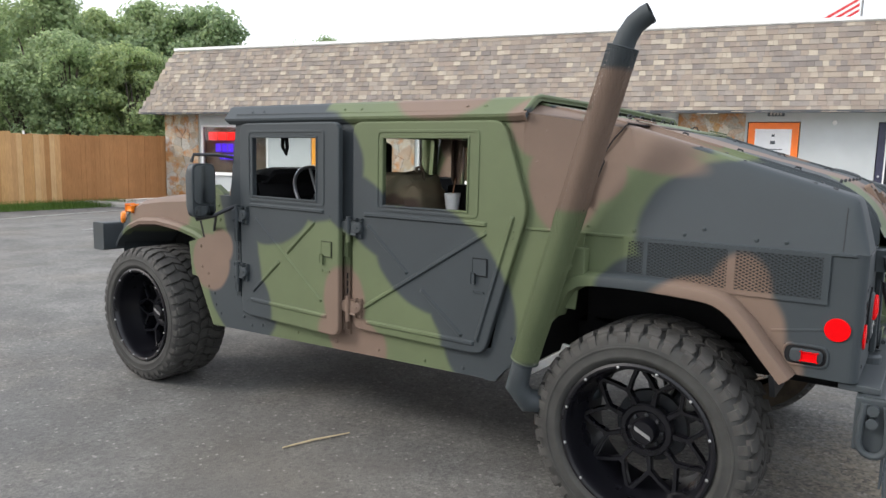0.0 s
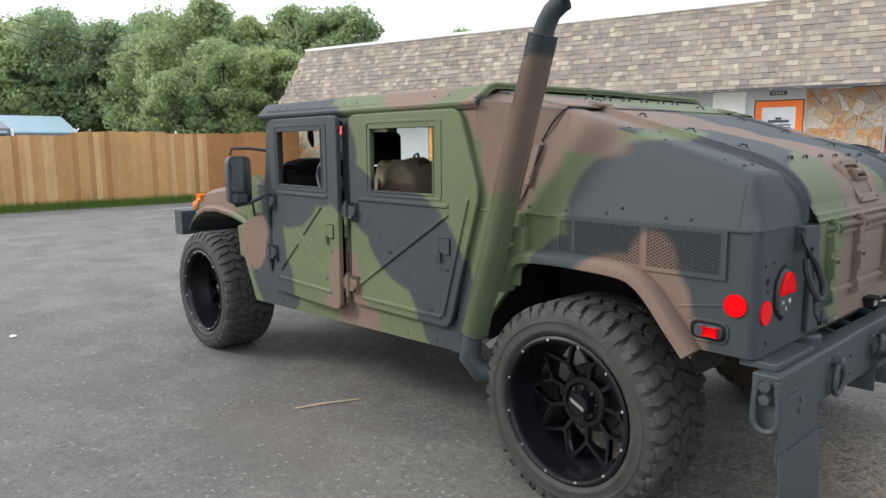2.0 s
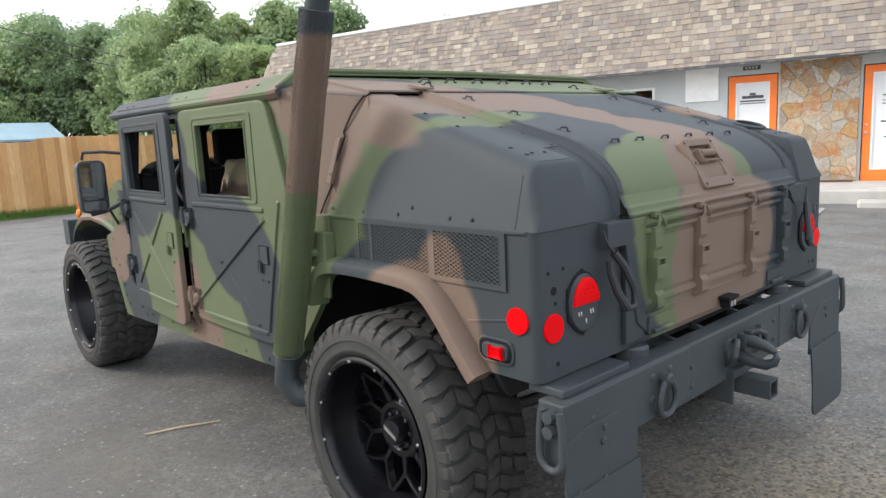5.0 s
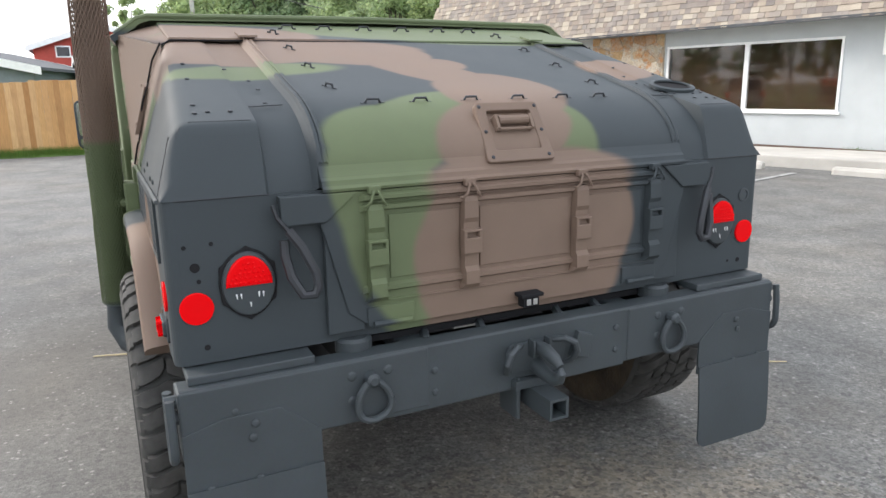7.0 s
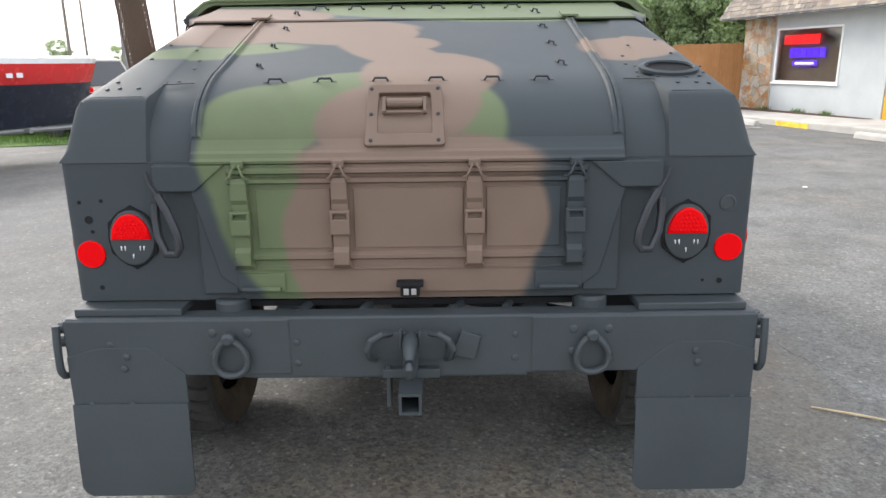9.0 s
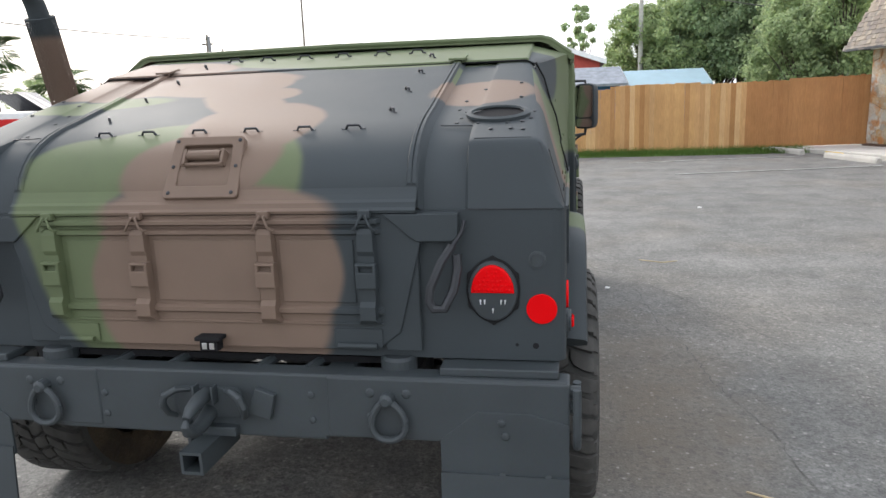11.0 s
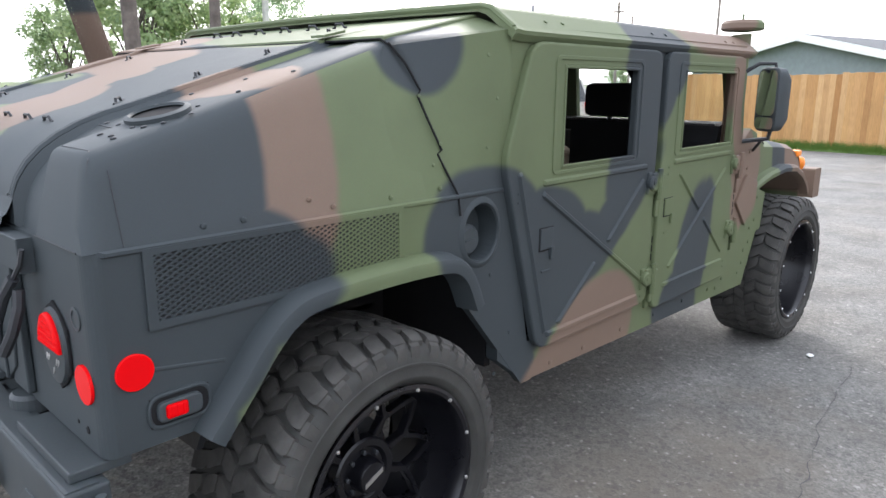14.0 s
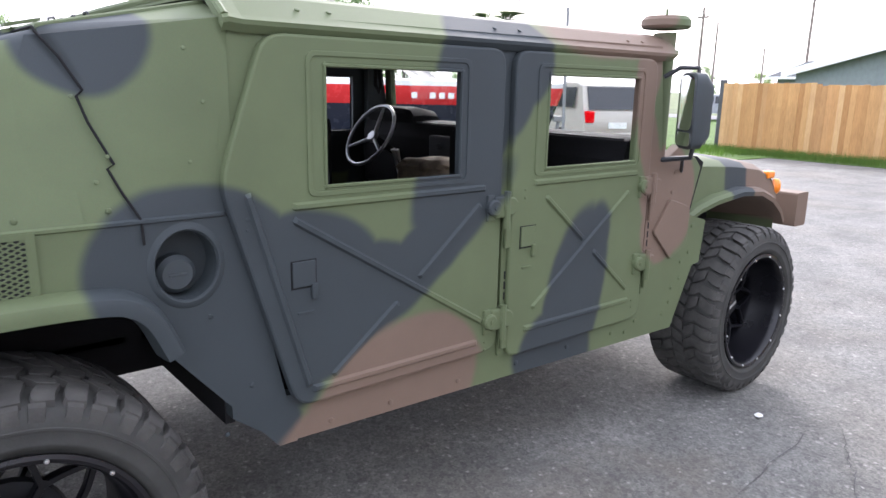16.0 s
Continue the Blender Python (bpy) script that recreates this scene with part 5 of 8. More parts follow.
bm = bmesh.new()
disc(bm, (FUEL[0] + 0.016, HW - 0.07, FUEL[1] - 0.028), (0, 1, 0), 0.052, 0.042, 24, 0.012)
box(bm, FUEL[0] - 0.008, FUEL[0] + 0.04, HW - 0.029, HW - 0.0255, FUEL[1] - 0.032, FUEL[1] - 0.024, 0.001)
part("filler_cap", bm, black_paint, fuel, "round matte black fuel cap", True)

# rear panel
bm = bmesh.new()
plate(bm, [(-1.045, BOT), (1.045, BOT), (1.045, KINK), (-1.045, KINK)], [], 0.03, lambda a, c, d: (-d, a, c))
rear = part("rear_panel", bm, camo_top, truck)
for sgn in (-1, 1):
    # shield-shaped lamp with a red half lens above and a dark lower half
    cy, cz = sgn * 0.873, 1.025
    rim = []
    for k in range(48):
        q = 2 * math.pi * k / 48
        ear = sum(0.008 * math.exp(-((math.degrees(q) - e + 180) % 360 - 180) ** 2 / 40) for e in (90, 28, 152, -28, 208, 270))
        rim.append(((0.078 + ear) * math.cos(q) * (1 if math.sin(q) > 0 else 1 - 0.12 * math.sin(q) ** 2), (0.096 + ear) * math.sin(q)))
    bm = bmesh.new()
    plate(bm, [(cy + a, cz + c) for a, c in rim], [], 0.006, lambda a, c, d: (0.001 + d, a, c), 0.002)
    lamp = part("tail_lamp", bm, interior_black, truck)
    bm = bmesh.new()
    spin(bm, [(0.0005, 0.010), (0.062, 0.010), (0.069, 0.008), (0.072, 0.0)], (0.006, cy, cz), (1, 0, 0), 32)
    for v in bm.verts:
        v.co.z = cz + (v.co.z - cz) * 1.25
    part("lamp_bowl", bm, black_paint, lamp, smooth=True)
    bm = bmesh.new()
    arc = [(0.062 * math.cos(q), 0.082 * math.sin(q)) for q in [math.pi * k / 18 for k in range(19)]]
    plate(bm, [(cy + a, cz - 0.003 + c) for a, c in arc], [], 0.012, lambda a, c, d: (0.014 + d, a, c), 0.005)
    for r in range(5):
        w = 0.052 - r * r * 0.0018
        for k in range(-4, 5):
            if abs(k * 0.0125) < w:
                spin(bm, [(0.0048, -0.001), (0.0035, 0.002), (0.0005, 0.003)], (0.026, cy + k * 0.0125 + (r % 2) * 0.004, cz + 0.008 + r * 0.0128), (1, 0, 0), 6)
    part("lens", bm, red_lens, lamp, "red half-round lamp lens")
    for a, c in ((-0.036, -0.024), (-0.024, -0.024), (0.024, -0.024), (0.036, -0.024), (0.0, -0.05)):
        bm = bmesh.new()
        tube(bm, [(0.015, cy + a, cz + c), (0.019, cy + a * 0.97, cz + c - 0.014)], [0.0032, 0.001], 6)
        part("lamp_prong", bm, bright_metal, lamp, "pale pointed prong")
    bm = bmesh.new()
    disc(bm, (0.0, sgn * 1.012, 0.972), (1, 0, 0), 0.044, 0.007, 32)
    part("rear_reflector", bm, red_lens, truck, "round red rear reflector")
    # corner strap plate and its hanging hose loop
    bm = bmesh.new()
    plate(bm, [(sgn * 0.78, 1.175), (sgn * 0.78, 1.255), (sgn * 0.56, 1.255), (sgn * 0.655, 1.175)], [], 0.034, lambda a, c, d: (0.001 + d, a, c), 0.003)
    part("corner_bracket", bm, camo_top, truck)
    bm = bmesh.new()
    box(bm, 0.001, 0.02, min(sgn * 0.55, sgn * 0.66), max(sgn * 0.55, sgn * 0.66), 0.84, 1.175, 0.004)
    part("gate_post", bm, camo_top, truck)
    bm = bmesh.new()
    tube(bm, [(0.03, sgn * 0.8, 1.235), (0.035, sgn * 0.79, 1.2), (0.045, sgn * 0.765, 1.165)], 0.006, 6)
    loop = part("hanging_loop", bm, dark_steel, truck, "hose-covered chain loop")
    bm = bmesh.new()
    tube(bm, [(0.045, sgn * 0.765, 1.165), (0.062, sgn * 0.735, 1.12), (0.078, sgn * 0.705, 1.05), (0.08, sgn * 0.7, 1.01), (0.082, sgn * 0.712, 0.99), (0.078, sgn * 0.742, 0.99), (0.062, sgn * 0.768, 1.04), (0.045, sgn * 0.778, 1.1), (0.04, sgn * 0.776, 1.14)], 0.0135, 8)
    part("hose", bm, dark_steel, loop, smooth=True)
    for y, z, r in (((1.03, 1.139, 0.006), (0.961, 1.143, 0.006), (1.007, 1.083, 0.013), (1.0, 1.045, 0.006), (0.994, 0.86, 0.008), (0.62, 0.9, 0.007)) if sgn < 0 else ((0.994, 0.86, 0.009), (0.62, 0.865, 0.007), (0.94, 0.862, 0.005))):
        # black disc on the unbroken panel, in place of a shaded hole
        bm = bmesh.new()
        disc(bm, (0.0005, sgn * y, z), (1, 0, 0), r, 0.0015, 14)
        part("hole_shade", bm, interior_black, rear, "dark disc painting the shade in an empty screw hole")
bm = bmesh.new()
spin(bm, [(0.026, 0.0), (0.026, 0.003), (0.019, 0.004), (0.018, 0.001), (0.0005, 0.001)], (0, 1.0, 1.115), (1, 0, 0), 20)
part("drain_plug", bm, black_paint, truck)

# tailgate with its straps
bm = bmesh.new()
plate(bm, [(-0.525, 0.842), (0.525, 0.842), (0.6, 0.9), (0.67, 1.17), (0.58, 1.255), (-0.58, 1.255), (-0.67, 1.17), (-0.6, 0.9)], [], 0.024, lambda a, c, d: (0.003 + d, a, c), 0.004)
gate = part("tailgate", bm, camo_top, truck)
bm = bmesh.new()
for z, h, w in ((1.235, 0.02, 0.012), (1.205, 0.016, 0.012), (0.965, 0.014, 0.014), (0.925, 0.006, 0.006)):
    bead(bm, (-0.545, z), (0.545, z), lambda a, c, o: (0.027 + o, a, c), w, h)
part("gate_rib", bm, camo_top, gate)
for y0, y1 in ((-0.47, -0.24), (-0.17, 0.17), (0.24, 0.47)):
    bm = bmesh.new()
    plate(bm, [(y0, 0.99), (y1, 0.99), (y1, 1.18), (y0, 1.18)], [], 0.006, lambda a, c, d: (0.026 + d, a, c), 0.003)
    part("gate_panel", bm, camo_top, gate)
for y in (-0.515, -0.21, 0.203, 0.512):
    bm = bmesh.new()
    rows = []
    for z, o, w in ((1.215, 0.02, 0.02), (1.2, 0.028, 0.026), (1.15, 0.03, 0.027), (1.135, 0.022, 0.027), (1.1, 0.022, 0.027), (1.08, 0.03, 0.027), (1.0, 0.026, 0.026), (0.985, 0.036, 0.026), (0.945, 0.036, 0.026), (0.93, 0.02, 0.034)):
        rows.append([(0.026, y - w, z), (0.026 + o, y - w * 0.9, z), (0.026 + o, y + w * 0.9, z), (0.026, y + w, z)])
    loft(bm, rows, False)
    strap = part("gate_strap", bm, camo_top, gate)
    bm = bmesh.new()
    plate(bm, [(y - 0.031, 1.04), (y + 0.031, 1.04), (y + 0.031, 1.115), (y - 0.031, 1.115)], [[(y - 0.02, 1.09), (y + 0.02, 1.09), (y + 0.02, 1.106), (y - 0.02, 1.106)]], 0.03, lambda a, c, d: (0.04 + d * 0.9, a, c), 0.004)
    part("buckle", bm, camo_top, strap)
    bm = bmesh.new()
    for q in (-1, 1):
        tube(bm, [(0.035, y + q * 0.004, 1.262), (0.06, y + q * 0.008, 1.25), (0.066, y + q * 0.02, 1.225), (0.06, y + q * 0.03, 1.214), (0.05, y + q * 0.034, 1.215)], 0.004, 6)
    box(bm, 0.03, 0.052, y - 0.018, y + 0.018, 1.245, 1.268, 0.003)
    part("latch_hook", bm, camo_top, strap)
for sgn in (-1, 1):
    bm = bmesh.new()
    box(bm, 0.026, 0.034, sgn * 0.47 - 0.075, sgn * 0.47 + 0.075, 0.852, 0.91, 0.003)
    tube(bm, [(0.042, sgn * 0.47 - 0.06, 0.86), (0.042, sgn * 0.47 + 0.06, 0.86)], 0.009, 8)
    part("gate_hinge", bm, camo_top, gate)
bm = bmesh.new()
loft(bm, [[(o, y, z) for o, z in ((0.0, 1.256), (0.034, 1.258), (0.036, 1.266), (0.028, 1.274), (0.026, 1.28), (0.024, 1.288), (0.014, 1.296), (0.006, 1.31), (-0.004, 1.33))] for y in (-0.66, 0.66)])
part("hatch_flange", bm, camo_top, truck)
bm = bmesh.new()
box(bm, 0.028, 0.075, -0.042, 0.042, 0.872, 0.885, 0.003)
cam_box = part("backup_light", bm, interior_black, truck, "small black backup camera housing")
bm = bmesh.new()
box(bm, 0.03, 0.068, -0.03, 0.03, 0.838, 0.872, 0.004)
part("housing", bm, interior_black, cam_box)
bm = bmesh.new()
for q in (-0.012, 0.012):
    box(bm, 0.068, 0.071, q - 0.008, q + 0.008, 0.846, 0.866, 0.001)
part("lens", bm, bright_metal, cam_box)


# slantback shell
def profile(kind):
    pts = [(0.0, KINK)]
    if kind == "corner":
        pts += [(-0.012, 1.31), (-0.028, 1.37), (-0.042, 1.42), (-0.05, 1.44), (-0.056, 1.449), (-0.064, 1.455)]
        pts += [(-0.08, slope_z(-0.08)), (-0.3, slope_z(-0.3))]
    else:
        p0, p1, p2 = Vector((0.004, 1.28)), Vector((-0.006, slope_z(-0.006) + 0.02)), Vector((-0.3, slope_z(-0.3)))
        for k in range(1, 9):
            t = k / 8
            pts.append(tuple((1 - t) ** 2 * p0 + 2 * t * (1 - t) * p1 + t * t * p2))
    return pts + [(x, slope_z(x)) for x in (-0.45, -0.6, -0.75, -0.93, -1.1, -1.34)]


def dip(x):
    """How far the channel beside the hatch lies back from it at the tail."""
    return 0.022 * max(0.0, 1 + x / 0.3) if x < -0.001 else 0.012


corner, hatch = profile("corner"), profile("hatch")
def edge_row(down, inward, back):
    """One line of the shell beside its rounded outer edge: down the side, in from it, and back at the rear corner."""
    out = []
    for x, z in corner:
        k = 1.0 if z < 1.4 else max(0.0, (1.47 - z) / 0.07)
        q = max(KINK, z - down)
        out.append((x - back * k, side_y(q) - inward * min(1.0, (z - KINK) / 0.05), q))
    return out


rows = [[(x - 0.034, 1.075, KINK) for x, z in corner], edge_row(0.1, 0.0, 0.034), edge_row(0.05, 0.0, 0.024), edge_row(0.026, 0.004, 0.012), edge_row(0.01, 0.013, 0.004), edge_row(0.002, 0.028, 0.0),
        [(x, side_y(z) - 0.046, z) for x, z in corner],
        [(x, 0.818, z) for x, z in corner], [(x, 0.806, z - 0.003) for x, z in corner],
        [(x - dip(x), 0.797, z - 0.008) for x, z in hatch], [(x - dip(x), 0.675, z - 0.008) for x, z in hatch], [(x, 0.662, z + 0.006) for x, z in hatch],
        [(x, 0.4, z + 0.006) for x, z in hatch], [(x, 0.0, z + 0.008) for x, z in hatch]]
bm = bmesh.new()
loft(bm, rows + [[(x, -y, z) for x, y, z in r] for r in rows[-2::-1]])
bmesh.ops.recalc_face_normals(bm, faces=bm.faces)
bm.normal_update()
gone = []
for f in bm.faces:
    c = f.calc_center_median()
    steep = abs(f.normal.y) > 0.6
    f.material_index = 0 if not steep else (1 if c.y < 0 else 2)
    if steep and c.x < -0.94 and abs(c.y) > 0.9:
        gone.append(f)
bmesh.ops.delete(bm, geom=gone, context="FACES")
part("slant_roof", bm, [camo_top, camo_left, camo_right], truck, smooth=True)
# joints: ribs along the hatch, lapped cap in front
for sgn, paint in LR:
    bm = bmesh.new()
    line = [(x, z + 0.006) for x, z in hatch[1:]]
    rows = []
    for x, z in line:
        rows.append([(x + 0.002, sgn * (0.645 + a), z + h) for a, h in ((-0.017, 0.0), (-0.012, 0.01), (-0.003, 0.01), (0.0, 0.004), (0.003, 0.01), (0.012, 0.01), (0.017, 0.0))])
    loft(bm, rows)
    part("hatch_seam", bm, camo_top, truck)
    # rear pillar between door and bed cover, folded from the door line to the leaning side
    bm = bmesh.new()
    zs = [KINK, 1.36, 1.48, 1.6, 1.705]
    lean = [(-1.09 + 0.05, 1.07, KINK), (-1.0, 1.05, 1.36), (-0.985, side_y(1.48) + 0.006, 1.48), (-0.985, side_y(1.56) + 0.006, 1.58), (-0.93, side_y(1.7), 1.7)]
    front = [(-1.33, 1.082, z) for z in (KINK, 1.4, 1.55, 1.66, 1.762)]
    cols = []
    for k in range(13):
        t = k / 12
        cols.append([tuple(Vector((a[0], sgn * a[1], a[2])).lerp(Vector((c[0], sgn * c[1], c[2])), t)) for a, c in zip(front, lean)])
    loft(bm, cols)
    loft(bm, [[(-1.33, sgn * 1.082, 1.762), (-0.93, sgn * side_y(1.7), 1.7)], [(-1.34, sgn * 0.93, slope_z(-1.34) + 0.008), (-0.93, sgn * 0.92, 1.722)]])
    loft(bm, [[(x, sgn * y, z) for x, y, z in lean], [(x + 0.13, sgn * (side_y(z)), z) for x, y, z in lean[:-1]] + [(-0.9, sgn * side_y(1.698), 1.698)]])
    bmesh.ops.remove_doubles(bm, verts=bm.verts, dist=0.0005)
    pillar = part("rear_pillar", bm, paint, truck, smooth=True)
    bm = bmesh.new()
    pts = [(-1.09, 1.088, 1.2), (-1.09, 1.078, KINK), (-1.055, 1.064, 1.33), (-1.03, 1.046, 1.39), (-1.045, 1.05, 1.4), (-1.0, 1.03, 1.5), (-0.985, 1.008, 1.56), (-1.0, 1.004, 1.575), (-0.96, 0.985, 1.65), (-0.92, 0.955, 1.708)]
    tube(bm, [(x, sgn * (y + 0.002), z) for x, y, z in pts], 0.0036, 5)
    part("seam_strip", bm, interior_black, pillar, "dark rubber seam")
    for x, y, z in ((-1.22, 1.08, 1.68), (-1.26, 1.085, 1.55), (-1.22, 1.083, 1.4), (-1.03, 1.06, 1.42), (-0.97, 1.03, 1.56), (-1.0, 1.06, 1.36)):
        bolt((x, sgn * y, z), (0.1, sgn, 0.25), truck, 0.75)
bm = bmesh.new()
loft(bm, [[(x, y, slope_z(x) + h) for x, h in ((-0.925, 0.002), (-0.93, 0.014), (-1.1, 0.016), (-1.335, 0.02))] for y in (-0.92, -0.4, 0, 0.4, 0.92)])
for q in (-1, 1):
    loft(bm, [[(x, q * y, slope_z(x) + h + d) for x, h in ((-0.925, 0.002), (-0.93, 0.014), (-1.1, 0.016), (-1.335, 0.02))] for y, d in ((0.92, 0.0), (0.928, -0.004), (0.932, -0.03))])
cap = part("roof_cap", bm, camo_top, truck)
bm = bmesh.new()
tube(bm, [(-0.925, -side_y(1.7), 1.702), (-0.923, -0.92, 1.719), (-0.923, 0.92, 1.719), (-0.925, side_y(1.7), 1.702)], 0.0032, 5)
part("seam_strip", bm, interior_black, cap)
for y in (-0.645, 0.645):
    bm = bmesh.new()
    box(bm, -0.99, -0.905, y - 0.034, y + 0.034, -0.004, 0.004, 0.0, Matrix.Translation((0, 0, 0)))
    for v in bm.verts:
        v.co.z += slope_z(v.co.x) + 0.027
    part("lap_plate", bm, camo_top, cap)


def staple(place, along, up, parent, w=0.026, h=0.014):
    p, a, u = Vector(place), Vector(along).normalized(), Vector(up).normalized()
    bm = bmesh.new()
    tube(bm, [p - a * (w + 0.012), p - a * w, p - a * (w * 0.7) + u * h, p + a * (w * 0.7) + u * h, p + a * w, p + a * (w + 0.012)], 0.0042, 6)
    part("tie_loop", bm, dark_steel, parent)


UPS = (0.286, 0, 0.958)
for y in (-0.43, -0.27, -0.09, 0.09, 0.27, 0.43):
    staple((-0.172, y, slope_z(-0.172) + 0.002), (0, 1, 0), UPS, truck)
    staple((-1.165, y, slope_z(-1.165) + 0.024), (0, 1, 0), UPS, truck)
for sgn in (-1, 1):
    for x in (-0.327, -0.563, -0.805, -1.05):
        staple((x, sgn * 0.517, slope_z(x) + (0.02 if x < -0.93 else 0.006)), (0.75, 0.6, -0.22), UPS, truck, 0.015, 0.012)
    for x, y in ((-0.14, 0.92), (-0.14, 0.86), (-0.13, 0.99), (-0.2, 0.98), (-0.45, 0.93), (-0.55, 0.8), (-0.42, 0.75), (-0.62, 0.92), (-0.2, 0.75), (-0.33, 0.74)):
        bolt((x, sgn * (y if y < side_y(slope_z(x)) - 0.05 else side_y(slope_z(x)) - 0.06), slope_z(x) + 0.001), UPS, truck, 0.9)
# hatch handle on its plate
m = look((0.3, 0.008, 1.62), (-0.055, 0.008, 1.4)).to_3x3().to_4x4()
hm = Matrix.Translation((-0.041, -0.008, 1.392)) @ m
def hput(name, bm, parent, mt=camo_top):
    bmesh.ops.transform(bm, matrix=hm, verts=bm.verts)
    return part(name, bm, mt, parent)
bm = bmesh.new()
plate(bm, rounded([(-0.124, -0.105), (0.124, -0.105), (0.114, 0.105), (-0.114, 0.105)], 0.015), [rounded([(-0.083, -0.064), (0.083, -0.064), (0.08, 0.074), (-0.08, 0.074)], 0.008)], 0.024, lambda a, c, d: (a, c, d - 0.014), 0.004)
hplate = hput("hatch_handle", bm, truck)
bm = bmesh.new()
box(bm, -0.088, 0.088, -0.07, 0.08, -0.02, -0.01)
hput("recess", bm, hplate)
bm = bmesh.new()
tube(bm, [(-0.054, 0.034, 0.018), (0.054, 0.034, 0.018)], 0.015, 12)
for q in (-1, 1):
    box(bm, q * 0.062 - 0.005, q * 0.062 + 0.005, 0.0, 0.05, -0.004, 0.03, 0.002)
hput("grip_roller", bm, hplate)
bm = bmesh.new()
tube(bm, [(-0.07, 0.002, 0.02), (0.07, 0.002, 0.02)], 0.0055, 8)
disc(bm, (-0.025, -0.035, -0.008), (0, 0, 1), 0.009, 0.01, 12)
hput("handle_bar", bm, hplate)
for a in (-0.103, 0.103):
    for c in (-0.088, 0.0, 0.088):
        bolt(hm @ Vector((a, c, 0.01)), hm.to_3x3() @ Vector((0, 0, 1)), truck, 0.8)
# seam over each rear corner block
for sgn in (-1, 1):
    bm = bmesh.new()
    tube(bm, [(-0.069, sgn * 0.82, 1.4575), (-0.069, sgn * 0.98, 1.4565), (-0.055, sgn * 1.008, 1.44), (-0.045, sgn * 1.018, 1.41)], 0.0016, 5)
    part("seam_strip", bm, dark_steel, truck)
    bm = bmesh.new()
    tube(bm, [(-0.2, sgn * 0.7, slope_z(-0.2) - 0.004), (-0.19, sgn * 0.8, slope_z(-0.19) - 0.004)], 0.002, 5)
    part("seam_strip", bm, dark_steel, truck)
    bm = bmesh.new()
    tube(bm, [(0.001, sgn * 1.045, KINK), (0.001, sgn * 0.8, KINK)], 0.002, 5)
    part("seam_strip", bm, dark_steel, truck)
    bm = bmesh.new()
    tube(bm, [(-0.082, sgn * (side_y(z) + 0.0005), z) for z in (KINK + 0.004, 1.34, 1.42)], 0.0016, 5)
    part("seam_strip", bm, dark_steel, truck)
# oval opening on the cover: a ring round a black disc that paints its shade
bm = bmesh.new()
spin(bm, [(0.1, 0.0), (0.1, 0.01), (0.084, 0.014), (0.08, 0.008)], (0, 0, 0), (0, 0, 1), 32)
mo = Matrix.Translation((-0.272, 0.87, slope_z(-0.272))) @ Matrix.Rotation(radians(16.6), 4, "Y") @ Matrix.Diagonal((0.72, 1, 1, 1))
bmesh.ops.transform(bm, matrix=mo, verts=bm.verts)
oval = part("cover_port", bm, camo_top, truck, smooth=True)
bm = bmesh.new()
spin(bm, [(0.082, 0.004), (0.0005, 0.003)], (0, 0, 0), (0, 0, 1), 32)
bmesh.ops.transform(bm, matrix=mo, verts=bm.verts)
part("port_shade", bm, interior_black, oval, "flat dark disc painting the shade inside the port")
for q in range(8):
    a = q * math.pi / 4 + 0.3
    bolt(mo @ Vector((0.118 * math.cos(a), 0.118 * math.sin(a), 0)), UPS, truck, 0.8)

# cab sides
for sgn, paint in LR:
    bm = bmesh.new()
    opens = [[(-1.31, 0.72), (-1.31, 1.33), (-1.45, 1.7), (-2.29, 1.7), (-2.29, 0.68), (-1.5, 0.68)][::-1], [(-2.41, 0.64), (-2.41, 1.7), (-3.16, 1.7), (-3.16, 0.64)]]
    plate(bm, [(-1.3, 0.66), (-1.28, 1.34), (-1.34, 1.775), (-3.26, 1.785), (-3.33, 1.3), (-3.6, 1.3), (-3.655, 1.25), (-3.585, 1.03), (-3.75, 0.985), (-3.725, 0.775), (-3.665, 0.768), (-3.52, 0.475), (-1.46, 0.535)], opens, 0.05, lambda a, c, d: (a, sgn * (HW - 0.002 - d), c))
    part("cab_side", bm, paint, truck)
    for x, z in ((-1.62, 0.56), (-1.85, 0.555), (-2.15, 0.555), (-2.45, 0.55), (-2.75, 0.55), (-3.05, 0.545), (-3.22, 0.65), (-3.22, 0.61), (-3.22, 0.57), (-3.15, 0.53), (-3.44, 0.56), (-3.49, 0.61), (-3.5, 0.68), (-3.56, 0.72), (-3.56, 0.8), (-3.62, 0.84), (-3.63, 0.97), (-3.44, 1.24), (-3.43, 1.15)):
        bolt((x, sgn * (HW - 0.002), z), (0, sgn, 0), truck, 1.3)
    if sgn > 0:
        bm = bmesh.new()
        plate(bm, rounded([(-3.295, 0.975), (-3.45, 0.83), (-3.575, 0.89), (-3.575, 1.07), (-3.41, 1.12)], 0.015), [], 0.014, lambda a, c, d: (a, sgn * (HW + d - 0.001), c), 0.004)
        part("cowl_cover", bm, paint, truck)

# roof with bevelled sides and lips
bm = bmesh.new()
sec = [(1.105, 1.745), (1.107, 1.757), (1.09, 1.768), (1.005, 1.828), (0.97, 1.84), (0, 1.848)]
sec = sec + [(-y, z) for y, z in sec[-2::-1]]
sec = sec + [(y * 0.985, z - 0.02) for y, z in sec[::-1]]
loft(bm, [[(x + (1.848 - z) * tip, y, z + up) for y, z in sec] for x, up, tip in ((-1.315, 0.0, 0.0), (-1.33, 0.004, 0.0), (-1.37, 0.0, 0.0), (-2.2, 0, 0), (-3.1, 0, 0), (-3.42, 0.0, 0.9))], True, True)
